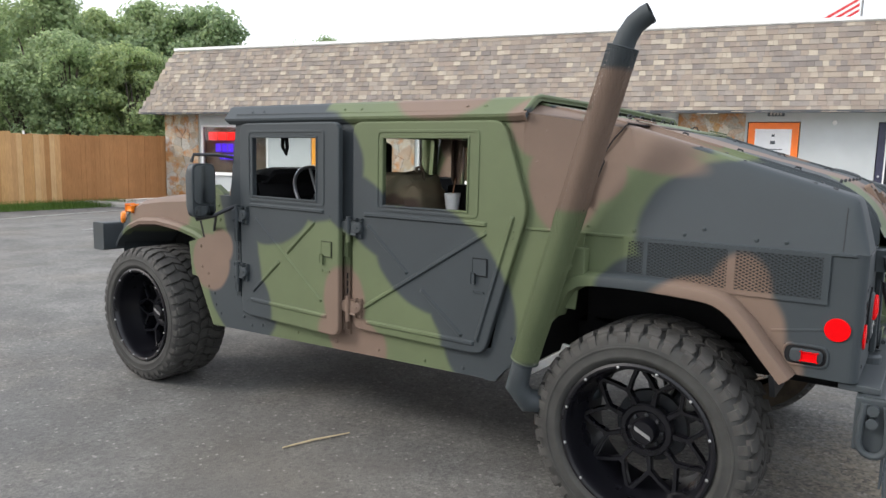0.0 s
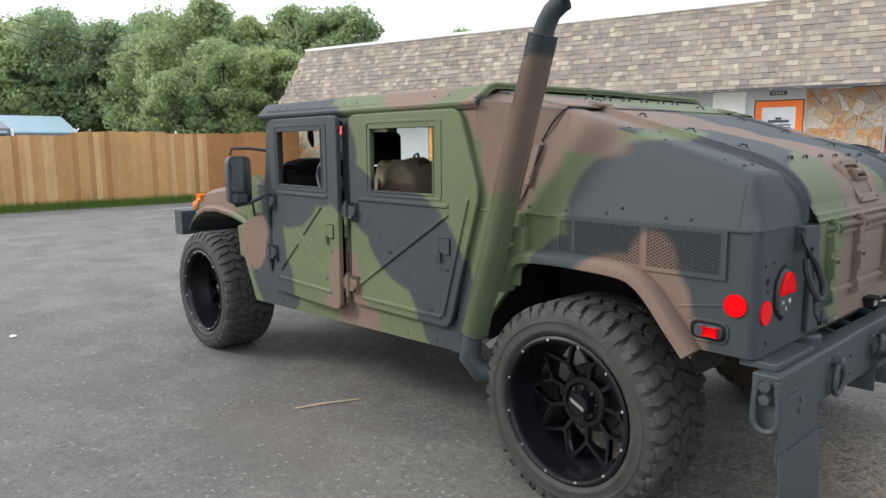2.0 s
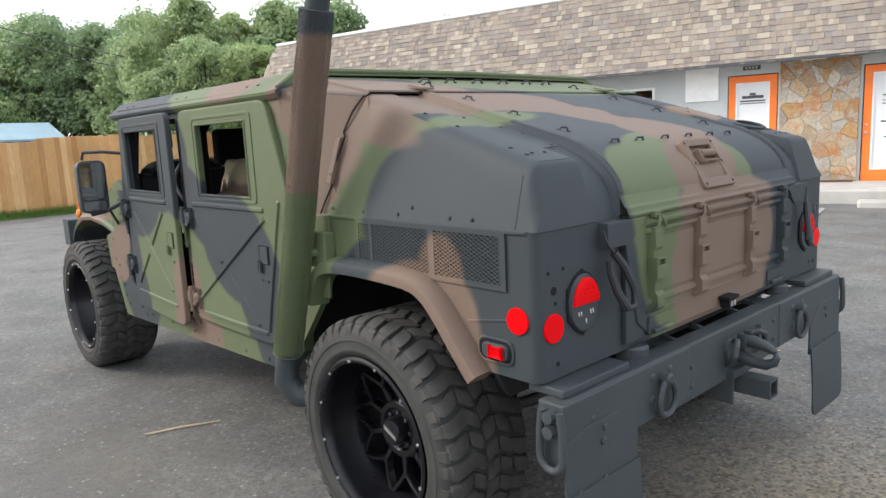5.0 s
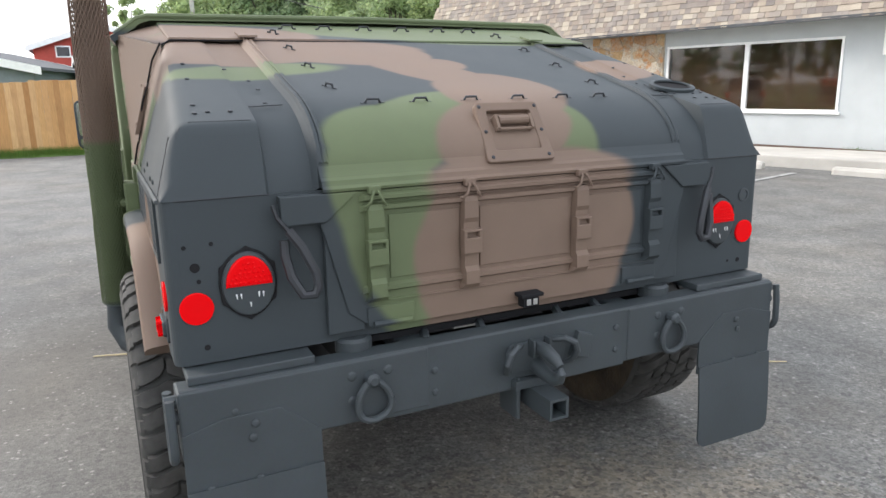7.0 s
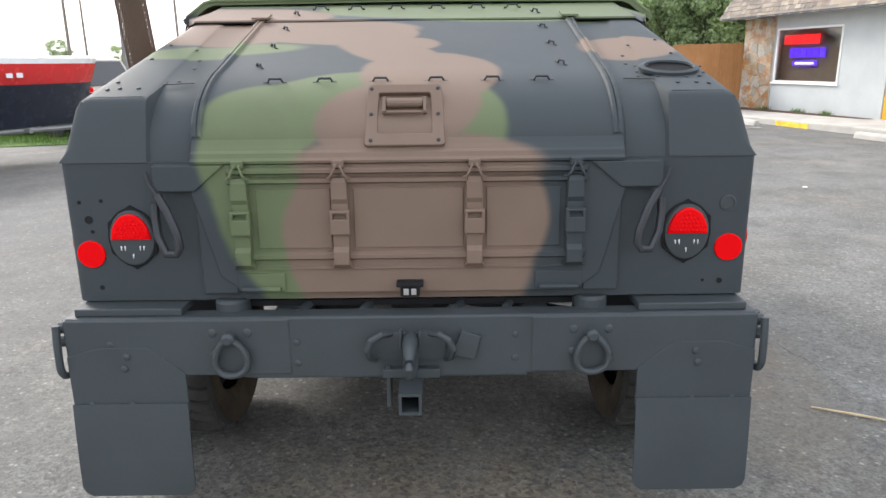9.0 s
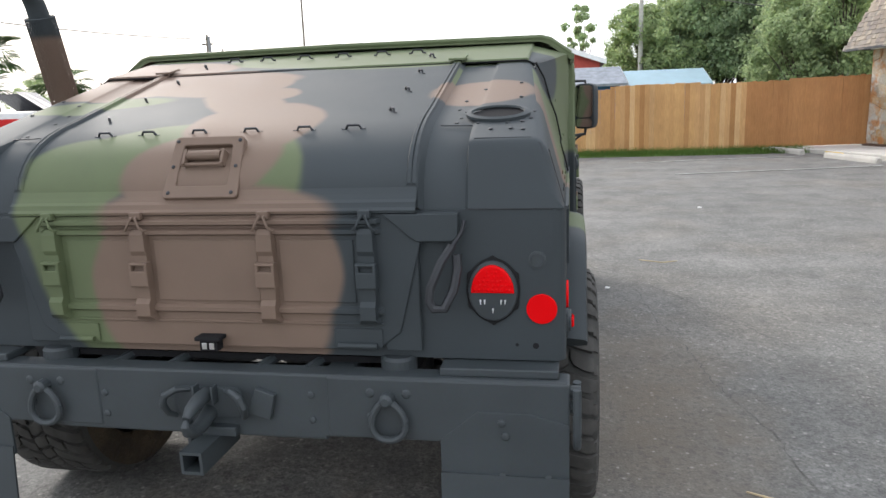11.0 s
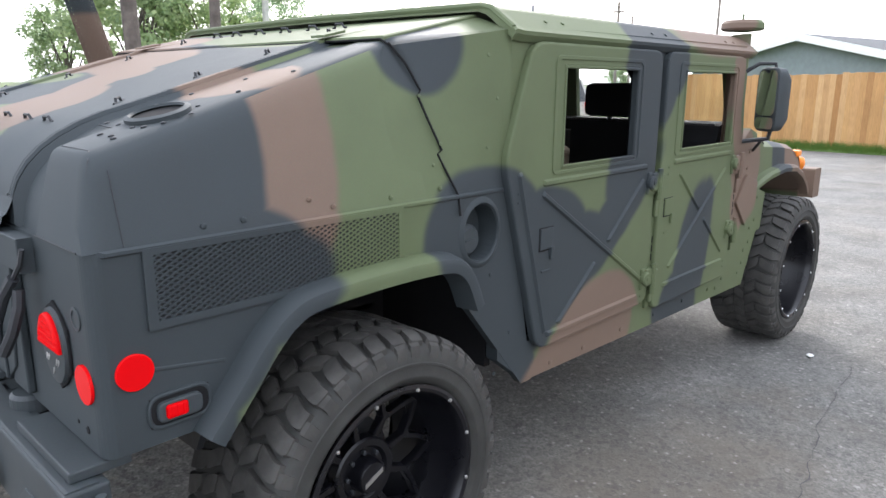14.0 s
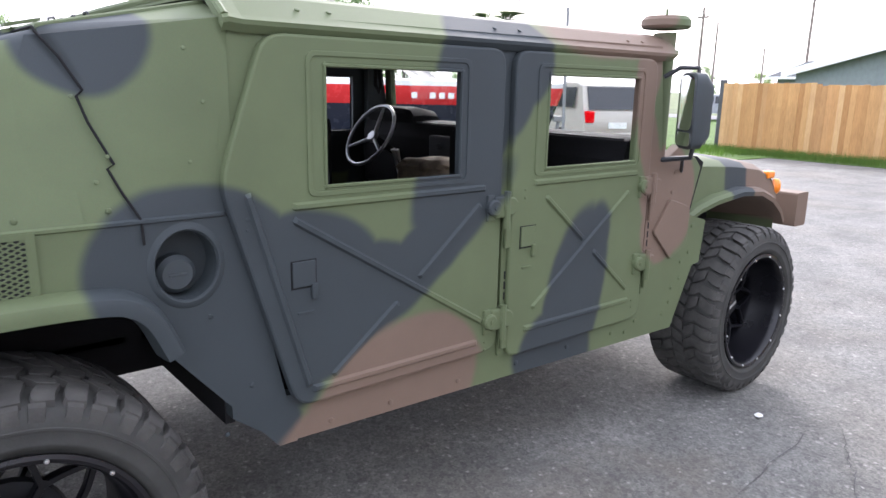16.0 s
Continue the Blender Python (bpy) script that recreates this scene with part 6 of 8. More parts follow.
for f in bm.faces:
    c = f.calc_center_median()
    f.material_index = 0 if abs(c.y) < 0.96 else (1 if c.y < 0 else 2)
roof = part("roof", bm, [camo_top, camo_left, camo_right], truck)
bm = bmesh.new()
tube(bm, [(-1.325, -1.09, 1.764), (-1.325, -1.0, 1.828), (-1.322, -0.96, 1.838), (-1.32, 0, 1.846), (-1.322, 0.96, 1.838), (-1.325, 1.0, 1.828), (-1.325, 1.09, 1.764)], 0.012, 8)
part("roof_lip", bm, camo_top, roof, smooth=True)
for sgn in (-1, 1):
    for x in (-1.55, -1.65, -2.3, -2.42, -3.05, -3.15):
        bolt((x, sgn * 1.05, 1.797), (0, sgn * 0.57, 0.82), truck)


def door(outline, window, sgn, paint, cross, grip, hinges, swing=0.0):
    """A door with window, pressed cross, grip and hinges, swung about its front edge."""
    hx = min(a for a, c in outline)
    mw = Matrix.Translation((hx, sgn * HW, 0)) @ Matrix.Rotation(radians(sgn * swing), 4, "Z") @ Matrix.Translation((-hx, -sgn * HW, 0))

    def put(name, bm, m, parent, label="", smooth=False):
        bmesh.ops.transform(bm, matrix=mw, verts=bm.verts)
        return part(name, bm, m, parent, label, smooth)

    face = lambda a, c, o: (a, sgn * (HW + 0.028 + o), c)
    bm = bmesh.new()
    plate(bm, rounded(outline, 0.06), [window], 0.028, lambda a, c, d: (a, sgn * (HW + d), c), 0.008)
    d = put("door", bm, paint, truck)
    bm = bmesh.new()
    for k in range(4):
        bead(bm, window[k], window[(k + 1) % 4], face, 0.006, 0.006)
    wx = [a for a, c in window]
    w0, w1 = min(wx) - 0.04, max(wx) + 0.06
    loop = rounded([(w1, 1.285), (w1, 1.69), (w0, 1.69), (w0, 1.285)], 0.03)
    plate(bm, loop, [rounded([(w1 - 0.014, 1.299), (w1 - 0.014, 1.676), (w0 + 0.014, 1.676), (w0 + 0.014, 1.299)], 0.025)], 0.005, lambda a, c, o: face(a, c, o - 0.001), 0.002)
    put("window_frame", bm, paint, d)
    for a, c in cross:
        bm = bmesh.new()
        bead(bm, a, c, face, 0.013, 0.010)
        put("pressed_rib", bm, paint, d)
    gx, gz = grip
    # black sheet on the solid door skin, for the shade round the pull plate
    bm = bmesh.new()
    box(bm, gx - 0.041, gx + 0.041, sgn * (HW + 0.0265), sgn * (HW + 0.0295), gz - 0.04, gz + 0.045)
    g = put("door_handle", bm, interior_black, d, "dark sheet painting the shaded slot behind a square pull plate")
    bm = bmesh.new()
    box(bm, gx - 0.037, gx + 0.037, sgn * (HW + 0.0285), sgn * (HW + 0.034), gz - 0.034, gz + 0.042, 0.002)
    put("pull_plate", bm, paint, g)
    bm = bmesh.new()
    box(bm, gx - 0.041, gx - 0.022, sgn * (HW + 0.0275), sgn * (HW + 0.04), gz - 0.075, gz - 0.028, 0.003)
    put("lever", bm, paint, g)
    bm = bmesh.new()
    box(bm, gx - 0.03, gx + 0.024, sgn * (HW + 0.0275), sgn * (HW + 0.032), gz - 0.118, gz - 0.11, 0.002)
    put("lock_slot", bm, paint, d)
    for z in hinges:
        bm = bmesh.new()
        box(bm, hx - 0.035, hx + 0.045, sgn * (HW + 0.0), sgn * (HW + 0.045), z - 0.04, z + 0.04, 0.008)
        tube(bm, [(hx - 0.012, sgn * (HW + 0.045), z - 0.08), (hx - 0.012, sgn * (HW + 0.045), z + 0.055)], 0.013, 8)
        box(bm, hx + 0.04, hx + 0.075, sgn * (HW + 0.02), sgn * (HW + 0.038), z - 0.05, z + 0.045, 0.005)
        for o, w in ((-0.03, 0.034), (0.05, 0.03)):
            disc(bm, (hx + o, sgn * (HW + 0.028), z), (0, sgn, 0), w, 0.026, 16, 0.006)
        disc(bm, (hx + 0.05, sgn * (HW + 0.05), z), (0, sgn, 0), 0.009, 0.008, 6)
        put("hinge", bm, paint, d)
    bm = bmesh.new()
    box(bm, hx - 0.064, hx - 0.026, sgn * (HW - 0.003), sgn * (HW + 0.011), min(hinges) - 0.16, max(hinges) - 0.03, 0.003)
    box(bm, hx - 0.058, hx - 0.03, sgn * (HW + 0.01), sgn * (HW + 0.026), min(hinges) - 0.13, min(hinges) - 0.05, 0.004)
    box(bm, hx - 0.058, hx - 0.03, sgn * (HW + 0.01), sgn * (HW + 0.026), max(hinges) - 0.16, max(hinges) - 0.06, 0.004)
    put("hinge_strap", bm, paint, d)
    # black boxes set into the solid strap paint the shade of its slots
    for z in (min(hinges) + 0.06, min(hinges) + 0.1, min(hinges) + 0.14):
        bm = bmesh.new()
        box(bm, hx - 0.05, hx - 0.042, sgn * (HW + 0.009), sgn * (HW + 0.0125), z, z + 0.03, 0.001)
        put("strap_slot_shade", bm, interior_black, d)
    for z in (min(hinges) + 0.1, min(hinges) + 0.19, min(hinges) + 0.28):
        bm = bmesh.new()
        box(bm, hx - 0.052, hx - 0.04, sgn * (HW - 0.004), sgn * (HW + 0.004), z, z + 0.035, 0.002)
        put("hinge_slot_shade", bm, interior_black, d)
    for z in (1.24, 1.21, 0.66, 0.69):
        bolt(mw @ Vector((max(a for a, c in outline) - 0.07 if z > 1 else hx + 0.06, sgn * (HW + 0.028), z)), (0, sgn, 0), d, 0.7)
    return d


for sgn, paint, swing in ((-1, camo_left, 3.2), (1, camo_right, 0.0)):
    door([(-1.285, 1.34), (-1.42, 1.73), (-2.31, 1.73), (-2.31, 0.65), (-1.49, 0.65)], [(-1.6, 1.312), (-1.6, 1.652), (-2.11, 1.652), (-2.11, 1.312)], sgn, paint,
         [((-2.2, 1.2), (-1.95, 0.99)), ((-1.85, 0.91), (-1.62, 0.73)), ((-1.5, 1.22), (-2.22, 0.78)), ((-2.22, 1.262), (-1.5, 1.262)), ((-2.2, 0.7), (-1.55, 0.7)), ((-1.36, 1.3), (-1.53, 0.72))], (-1.52, 1.06), (1.19, 0.77))
    door([(-2.36, 0.6), (-2.36, 1.73), (-3.2, 1.73), (-3.2, 0.6)], [(-2.53, 1.312), (-2.53, 1.652), (-3.08, 1.652), (-3.08, 1.312)], sgn, paint,
         [((-3.05, 1.18), (-2.5, 0.78)), ((-2.55, 1.2), (-2.77, 1.02)), ((-2.85, 0.95), (-3.08, 0.76)), ((-3.1, 1.262), (-2.48, 1.262)), ((-3.1, 0.7), (-2.46, 0.7))], (-2.45, 1.06), (1.2, 0.86), swing)

# windscreen, cowl, hood, fenders
glass = bpy.data.materials.new("window_glass")
glass.use_nodes = True
gb = glass.node_tree.nodes["Principled BSDF"]
gb.inputs["Base Color"].default_value = (0.92, 0.97, 0.95, 1)
gb.inputs["Roughness"].default_value, gb.inputs["IOR"].default_value = 0.02, 1.45
gb.inputs["Transmission Weight"].default_value = 1.0
bm = bmesh.new()
plate(bm, [(-1.06, 1.27), (1.06, 1.27), (1.0, 1.76), (-1.0, 1.76)], [[(-0.98, 1.33), (-0.05, 1.33), (-0.05, 1.7), (-0.95, 1.7)], [(0.05, 1.33), (0.98, 1.33), (0.95, 1.7), (0.05, 1.7)]], 0.04, lambda a, c, d: (-3.37 + (c - 1.27) * 0.12 + d, a, c))
screen = part("windscreen_frame", bm, camo_right, truck)
for y0, y1 in ((-0.98, -0.05), (0.05, 0.98)):
    bm = bmesh.new()
    plate(bm, [(y0, 1.33), (y1, 1.33), (y1, 1.7), (y0, 1.7)], [], 0.006, lambda a, c, d: (-3.352 + (c - 1.27) * 0.12 + d, a, c))
    p = part("pane", bm, glass, screen)
    p.visible_shadow = False
bm = bmesh.new()
stations = [(-3.3, 1.285, 1.02, 0.05), (-3.6, 1.3, 1.0, 0.03), (-3.85, 1.295, 1.0, 0.03), (-4.15, 1.275, 1.0, 0.03), (-4.4, 1.245, 1.0, 0.03), (-4.56, 1.2, 0.995, 0.04), (-4.66, 1.12, 0.985, 0.05), (-4.68, 0.95, 0.98, 0.0), (-4.68, 0.72, 0.98, 0.0)]
rows = []
for x, z, w, drop in stations:
    half = [(0, z), (0.4 * w, z), (0.7 * w, z - drop * 0.1), (0.86 * w, z - drop * 0.45), (0.96 * w, z - drop), (w, z - drop - 0.03)]
    rows.append([(x, -y, q) for y, q in half[:0:-1]] + [(x, y, q) for y, q in half])
loft(bm, rows)
for f in bm.faces:
    f.material_index = 0 if f.calc_center_median().y < 0 else 1
hood = part("hood", bm, [camo_left, camo_right], truck, smooth=True)
for sgn, paint in LR:
    bm = bmesh.new()
    top = [(-3.58, 1.242), (-3.85, 1.236), (-4.15, 1.216), (-4.4, 1.186), (-4.56, 1.13), (-4.655, 1.04)]
    low = [(-3.62, 1.0), (-3.85, 1.05), (-4.12, 1.08), (-4.38, 1.06), (-4.55, 0.99), (-4.655, 0.9)]
    loft(bm, [[(x, sgn * (1.0 if x > -4.5 else 0.988), z) for x, z in top], [(x, sgn * 1.008, z) for x, z in low], [(x, sgn * 0.6, z - 0.03) for x, z in low]])
    fen = part("fender", bm, paint, truck, smooth=True)
    bm = bmesh.new()
    rows = []
    for x, z in [(-3.62, 0.985), (-3.74, 1.03), (-3.9, 1.062), (-4.15, 1.085), (-4.36, 1.07), (-4.5, 1.02), (-4.6, 0.95), (-4.65, 0.885)]:
        rows.append([(x, sgn * y, z + o) for y, o in ((1.0, 0.03), (1.045, 0.024), (1.06, 0.006), (1.055, -0.018), (1.0, -0.02))])
    loft(bm, rows, True, True)
    part("fender_flare", bm, paint, fen, smooth=True)
    bm = bmesh.new()
    disc(bm, (-4.66, sgn * 0.965, 1.075), (-0.6, sgn * 0.8, 0), 0.044, 0.034, 20, 0.01)
    part("turn_lamp", bm, amber_lens, truck, "round amber turn lamp")
    bm = bmesh.new()
    box(bm, -4.585, -4.505, sgn * 0.95, sgn * 1.006, 1.13, 1.172, 0.01)
    part("side_marker", bm, amber_lens, truck, "small amber side marker")
    # cowl upright behind the fender
    bm = bmesh.new()
    plate(bm, [(-3.56, 1.01), (-3.66, 1.01), (-3.62, 1.33), (-3.52, 1.36), (-3.42, 1.3)], [], 0.06, lambda a, c, d: (a, sgn * (1.0 + d * 0.8), c), 0.006)
    part("cowl_upright", bm, paint, truck)
    # near-black plate put where the open gap beside the fender is only shaded
    bm = bmesh.new()
    plate(bm, [(-3.575, 1.035), (-3.64, 1.02), (-3.725, 1.27), (-3.665, 1.3)], [], 0.05, lambda a, c, d: (a, sgn * (1.002 + d), c), 0.004)
    part("fender_gap_shade", bm, interior_black, truck, "dark plate standing in for the shaded gap between cowl and fender")
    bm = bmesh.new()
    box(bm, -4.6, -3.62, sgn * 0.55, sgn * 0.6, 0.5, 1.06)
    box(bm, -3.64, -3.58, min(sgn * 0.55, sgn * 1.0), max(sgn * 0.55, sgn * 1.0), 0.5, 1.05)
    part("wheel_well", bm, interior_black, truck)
bm = bmesh.new()
loft(bm, [[(-4.95 + a, y, 0.918 + c) for a, c in rounded([(-0.07, -0.103), (0.07, -0.103), (0.07, 0.103), (-0.07, 0.103)], 0.014, 2)] for y in (-1.02, 0.1, 1.02)], True, True)
for f in bm.faces:
    f.material_index = 0 if f.calc_center_median().y < 0.1 else 1
bump_f = part("front_bumper", bm, [black_paint, camo_right], truck)
bm = bmesh.new()
for y in (-0.45, 0.45):
    box(bm, -4.9, -4.66, y - 0.06, y + 0.06, 0.84, 0.98)
part("bumper_arm", bm, interior_black, bump_f)

# mirrors
for sgn in (-1, 1):
    up = 0.0 if sgn < 0 else 0.17
    c = Vector((-3.4 if sgn < 0 else -3.335, sgn * (1.235 if sgn < 0 else 1.2), 1.335 + up + (0.015 if sgn > 0 else 0)))
    mw = Matrix.Translation(c) @ Matrix.Rotation(radians(3 if sgn < 0 else -34), 4, "Z")
    bm = bmesh.new()
    rows = []
    for d, s in ((0.03, 0.97), (0.025, 1.0), (-0.02, 0.98), (-0.055, 0.75), (-0.062, 0.5)):
        rows.append([(d, a * s, z * s) for a, z in rounded([(-0.085, -0.16), (0.085, -0.16), (0.085, 0.16), (-0.085, 0.16)], 0.05, 5)])
    loft(bm, rows, True, True)
    bmesh.ops.transform(bm, matrix=mw, verts=bm.verts)
    mir = part("mirror", bm, black_paint, truck, smooth=True)
    bm = bmesh.new()
    plate(bm, rounded([(-0.072, -0.08), (0.072, -0.08), (0.072, 0.147), (-0.072, 0.147)], 0.04, 5), [], 0.004, lambda a, z, d: (0.03 + d, a, z))
    plate(bm, rounded([(-0.07, -0.147), (0.07, -0.147), (0.07, -0.088), (-0.07, -0.088)], 0.025, 5), [], 0.004, lambda a, z, d: (0.03 + d, a, z))
    bmesh.ops.transform(bm, matrix=mw, verts=bm.verts)
    mirror_glass = bpy.data.materials.get("mirror_glass") or plain("mirror_glass", (0.8, 0.8, 0.8), 0.04, 1.0, vary=0.01, relief=0.0)
    part("mirror_glass", bm, mirror_glass, mir)
    for q, r in (([(-3.3, sgn * 1.07, 1.53 + up * 0.75), (-3.36, sgn * 1.16, 1.545 + up * 0.85), (-3.44, sgn * 1.25, 1.545 + up), (-3.45, sgn * 1.26, 1.5 + up)] if sgn < 0 else [(-3.3, 1.07, 1.66), (-3.34, 1.12, 1.7), (-3.37, 1.19, 1.7), (-3.37, 1.2, 1.64)], 0.01),
                 ([(-3.3, sgn * 1.07, 1.24), (-3.38, sgn * 1.17, 1.18), (-3.44, sgn * 1.24, 1.16), (-3.45, sgn * 1.25, 1.2)] if sgn < 0 else [(-3.32, 1.06, 1.3), (-3.35, 1.12, 1.31), (-3.37, 1.19, 1.32), (-3.37, 1.2, 1.38)], 0.012), ([(-3.36, sgn * 1.16, 1.19 + up * 0.7), (-3.52, sgn * 1.06, 1.06 + up)], 0.008)):
        bm = bmesh.new()
        tube(bm, q, r, 8)
        part("mirror_arm", bm, dark_steel, mir)

# exhaust stack with its guard
stack_pts = [(-1.0, -0.95, 0.56), (-1.12, -1.08, 0.5), (-1.22, -1.17, 0.515), (-1.255, -1.2, 0.58), (-1.235, -1.198, 0.68), (-0.865, -1.175, 2.0), (-0.852, -1.174, 2.035), (-0.827, -1.17, 2.075), (-0.79, -1.165, 2.103), (-0.77, -1.163, 2.112)]
bm = bmesh.new()
tube(bm, stack_pts, [0.05, 0.052, 0.053, 0.052, 0.045, 0.043, 0.042, 0.041, 0.041, 0.041], 18, False)
tube(bm, [stack_pts[-1], stack_pts[-3]], [0.037, 0.037], 18, False)
for f in bm.faces:
    f.material_index = 1 if f.calc_center_median().z < 0.7 else 0
stack = part("exhaust_pipe", bm, [camo_stack, black_paint], truck, "tall slanted exhaust pipe in a mesh guard", True)
bm = bmesh.new()
a, c = Vector((-1.225, -1.197, 0.7)), Vector((-0.868, -1.175, 1.99))
d = (c - a).normalized()
u = d.cross(Vector((0, 1, 0))).normalized()
w = d.cross(u)
N, STEPS, RG = 30, 88, 0.059
for way in (1, -1):
    for k in range(N):
        prev = None
        for i in range(STEPS + 1):
            t = i / STEPS
            ang = 2 * math.pi * k / N + way * t * 2 * math.pi * STEPS / (2 * N)
            e = u * math.cos(ang) + w * math.sin(ang)
            tang = (w * math.cos(ang) - u * math.sin(ang)) * 0.0019
            p = a.lerp(c, t) + e * (RG + (0.0006 if way > 0 else 0))
            cur = (bm.verts.new(p - tang), bm.verts.new(p + tang))
            if prev:
                bm.faces.new((prev[0], prev[1], cur[1], cur[0]))
            prev = cur
for p in (a, c):
    ring(bm, p, d, RG, 0.004, 28, 6)
guard = part("guard_mesh", bm, camo_stack, stack, "perforated expanded-metal heat guard")
sol = guard.modifiers.new("thick", "SOLIDIFY")
sol.thickness = 0.002
bm = bmesh.new()
box(bm, -1.13, -1.0, -1.13, -HW, 1.06, 1.2, 0.006)
tube(bm, [(-1.05, -1.08, 1.12), (-1.09, -1.17, 1.12)], 0.018, 8)
plate(bm, [(-1.16, 0.93), (-1.05, 0.93), (-1.02, 1.26), (-1.12, 1.26)], [], 0.012, lambda q, z, o: (q, -(HW + o), z), 0.003)
part("stack_bracket", bm, camo_left, stack)
bm = bmesh.new()
plate(bm, [(-1.052, 1.38), (-1.022, 1.38), (-1.002, 1.555), (-1.032, 1.555)], [], 0.016, lambda q, z, o: (q, -(side_y(z) + 0.012 + o), z), 0.004)
part("side_clamp", bm, camo_left, truck)

one_strut = bmesh.new()
plate(one_strut, [(-1.33, 0.59), (-1.3, 0.57), (-1.11, 0.695), (-1.1, 0.745), (-1.135, 0.75), (-1.145, 0.715)], [], 0.02, lambda q, z, o: (q, -1.0 - o, z), 0.003)
part("pipe_strut", one_strut, plain("bare_steel", (0.4, 0.41, 0.42), 0.45, 0.5), stack, "pale bare steel bracket")
# air intake hat in front
bm = bmesh.new()
tube(bm, [(-3.4, 1.0, 1.3), (-3.4, 1.0, 1.7), (-3.4, 0.99, 1.85)], [0.038, 0.038, 0.05], 16)
ring(bm, (-3.4, 1.0, 1.77), (0, 0, 1), 0.047, 0.01, 20, 6)
hat = part("air_intake", bm, camo_right, truck, smooth=True)
bm = bmesh.new()
spin(bm, [(0.05, 0.0), (0.098, 0.005), (0.108, 0.015), (0.106, 0.04), (0.092, 0.056), (0.0005, 0.062)], (-3.4, 0.99, 1.865), (0, 0, 1), 28)
tube(bm, [(-3.4, 0.99, 1.92), (-3.4, 0.99, 1.955)], 0.006, 6)
part("rain_cap", bm, camo_right, hat, smooth=True)

# wheels
PITCH = 40
STEP = 2 * math.pi / PITCH


def block(bm, sgn, edges, rows):
    """A tread block standing round the top of the tyre: edges give (from, to) angles, rows their (out, root, crown)."""
    low, top = [], []
    for (a0, a1), (y, r0, r1) in zip(edges, rows):
        am, half = (a0 + a1) / 2, (a1 - a0) / 2
        low.append([(r0 * math.sin(am + k * half), sgn * y, r0 * math.cos(am + k * half)) for k in (-1, 1)])
        top.append([(r1 * math.sin(am + k * half), sgn * y, r1 * math.cos(am + k * half)) for k in (-0.85, 0.85)])
    loft(bm, [[lo[0], hi[0], hi[1], lo[1]] for lo, hi in zip(low, top)], True, True)


def tread(sgn):
    """The blocks of one pitch: two shoulders that run over onto the side wall, two interlocked rows in the middle."""
    p = STEP
    kinds = []
    for long in (0, 1):
        y0 = -0.098 if long else -0.078
        rows = [(y0, 0.434, 0.4555), (y0 + 0.012, 0.434, 0.4575), (y0 * 0.55, 0.434, 0.4575), (-0.02, 0.43, 0.4555), (-0.006, 0.42, 0.449), (0.0, 0.415, 0.443)]
        kinds.append((rows, [(p * (0.34 * q), p * (0.34 * q + w)) for q, w in ((0, 0.5), (0.12, 0.78), (0.5, 0.84), (0.9, 0.82), (1, 0.8), (1, 0.72))]))
        inner = [(-0.36 - y, r0, r1) for y, r0, r1 in rows]
        kinds.append((inner, kinds[-1][1]))
    for y0, y1, lean, at in ((-0.086, -0.142, 0.4, 0.42), (-0.15, -0.206, -0.35, 0.3), (-0.214, -0.27, 0.4, 0.2)):
        rows = [(y0, 0.437, 0.4555), (y0 + (y1 - y0) * 0.25, 0.437, 0.4575), (y0 + (y1 - y0) * 0.75, 0.437, 0.4575), (y1, 0.437, 0.4555)]
        kinds.append((rows, [(p * (at + lean * q - w / 2), p * (at + lean * q + w / 2)) for q, w in ((0, 0.72), (0.2, 0.86), (0.8, 0.84), (1, 0.68))]))
    for tip in (0.384, 0.394):
        kinds.append(([(0.0, 0.41, 0.438), (0.01, 0.405, 0.43), (0.0155, tip + 0.012, tip + 0.022), (0.0165, tip, tip + 0.006)], [(p * 0.42, p * 1.04), (p * 0.42, p * 1.04), (p * 0.44, p * 1.02), (p * 0.46, p * 1.0)]))
    out = []
    for rows, edges in kinds:
        bm = bmesh.new()
        block(bm, sgn, edges, rows)
        bmesh.ops.recalc_face_normals(bm, faces=bm.faces)
        out.append(bm)
    return out


def shared(bm, name, m, smooth=False):
    me = bpy.data.meshes.new(name)
    bm.to_mesh(me)
    me.materials.append(m)
    for q in me.polygons:
        q.use_smooth = smooth
    if smooth:
        me.set_sharp_from_angle(angle=radians(28))
    return me


def put_at(name, me, m, parent):
    ob = new(name, me)
    ob.parent = parent
    ob.matrix_parent_inverse = parent.matrix_world.inverted()
    ob.matrix_basis = m
    return ob


def spoke_shape(sgn, dish):
    """A stem from the hub that forks into two arms before the rim."""
    bm = bmesh.new()
    polar = lambda r, a, k: Vector((r * math.sin(a), sgn * (-dish - 0.014 + 0.018 * k), r * math.cos(a)))
    stem = [(polar(0.1, 0, 0), 0.014), (polar(0.19, 0, 0.55), 0.0095)]
    arms = [[(polar(0.172, 0, 0.45), 0.0095), (polar(0.215, way * 0.17, 0.75), 0.009), (polar(0.27, way * 0.33, 1), 0.0105)] for way in (-1, 1)]
    for pts in (stem, *arms):
        d = (pts[-1][0] - pts[0][0]).normalized()
        s = d.cross(Vector((0, sgn, 0))).normalized()
        loft(bm, [[q + s * m * w + Vector((0, sgn * h, 0)) for m, h in ((-1, -0.026), (-0.95, -0.003), (-0.7, 0.003), (0.7, 0.003), (0.95, -0.003), (1, -0.026))] for q, w in pts], True, True)
    bmesh.ops.recalc_face_normals(bm, faces=bm.faces)
    return shared(bm, "spoke", gloss_black)


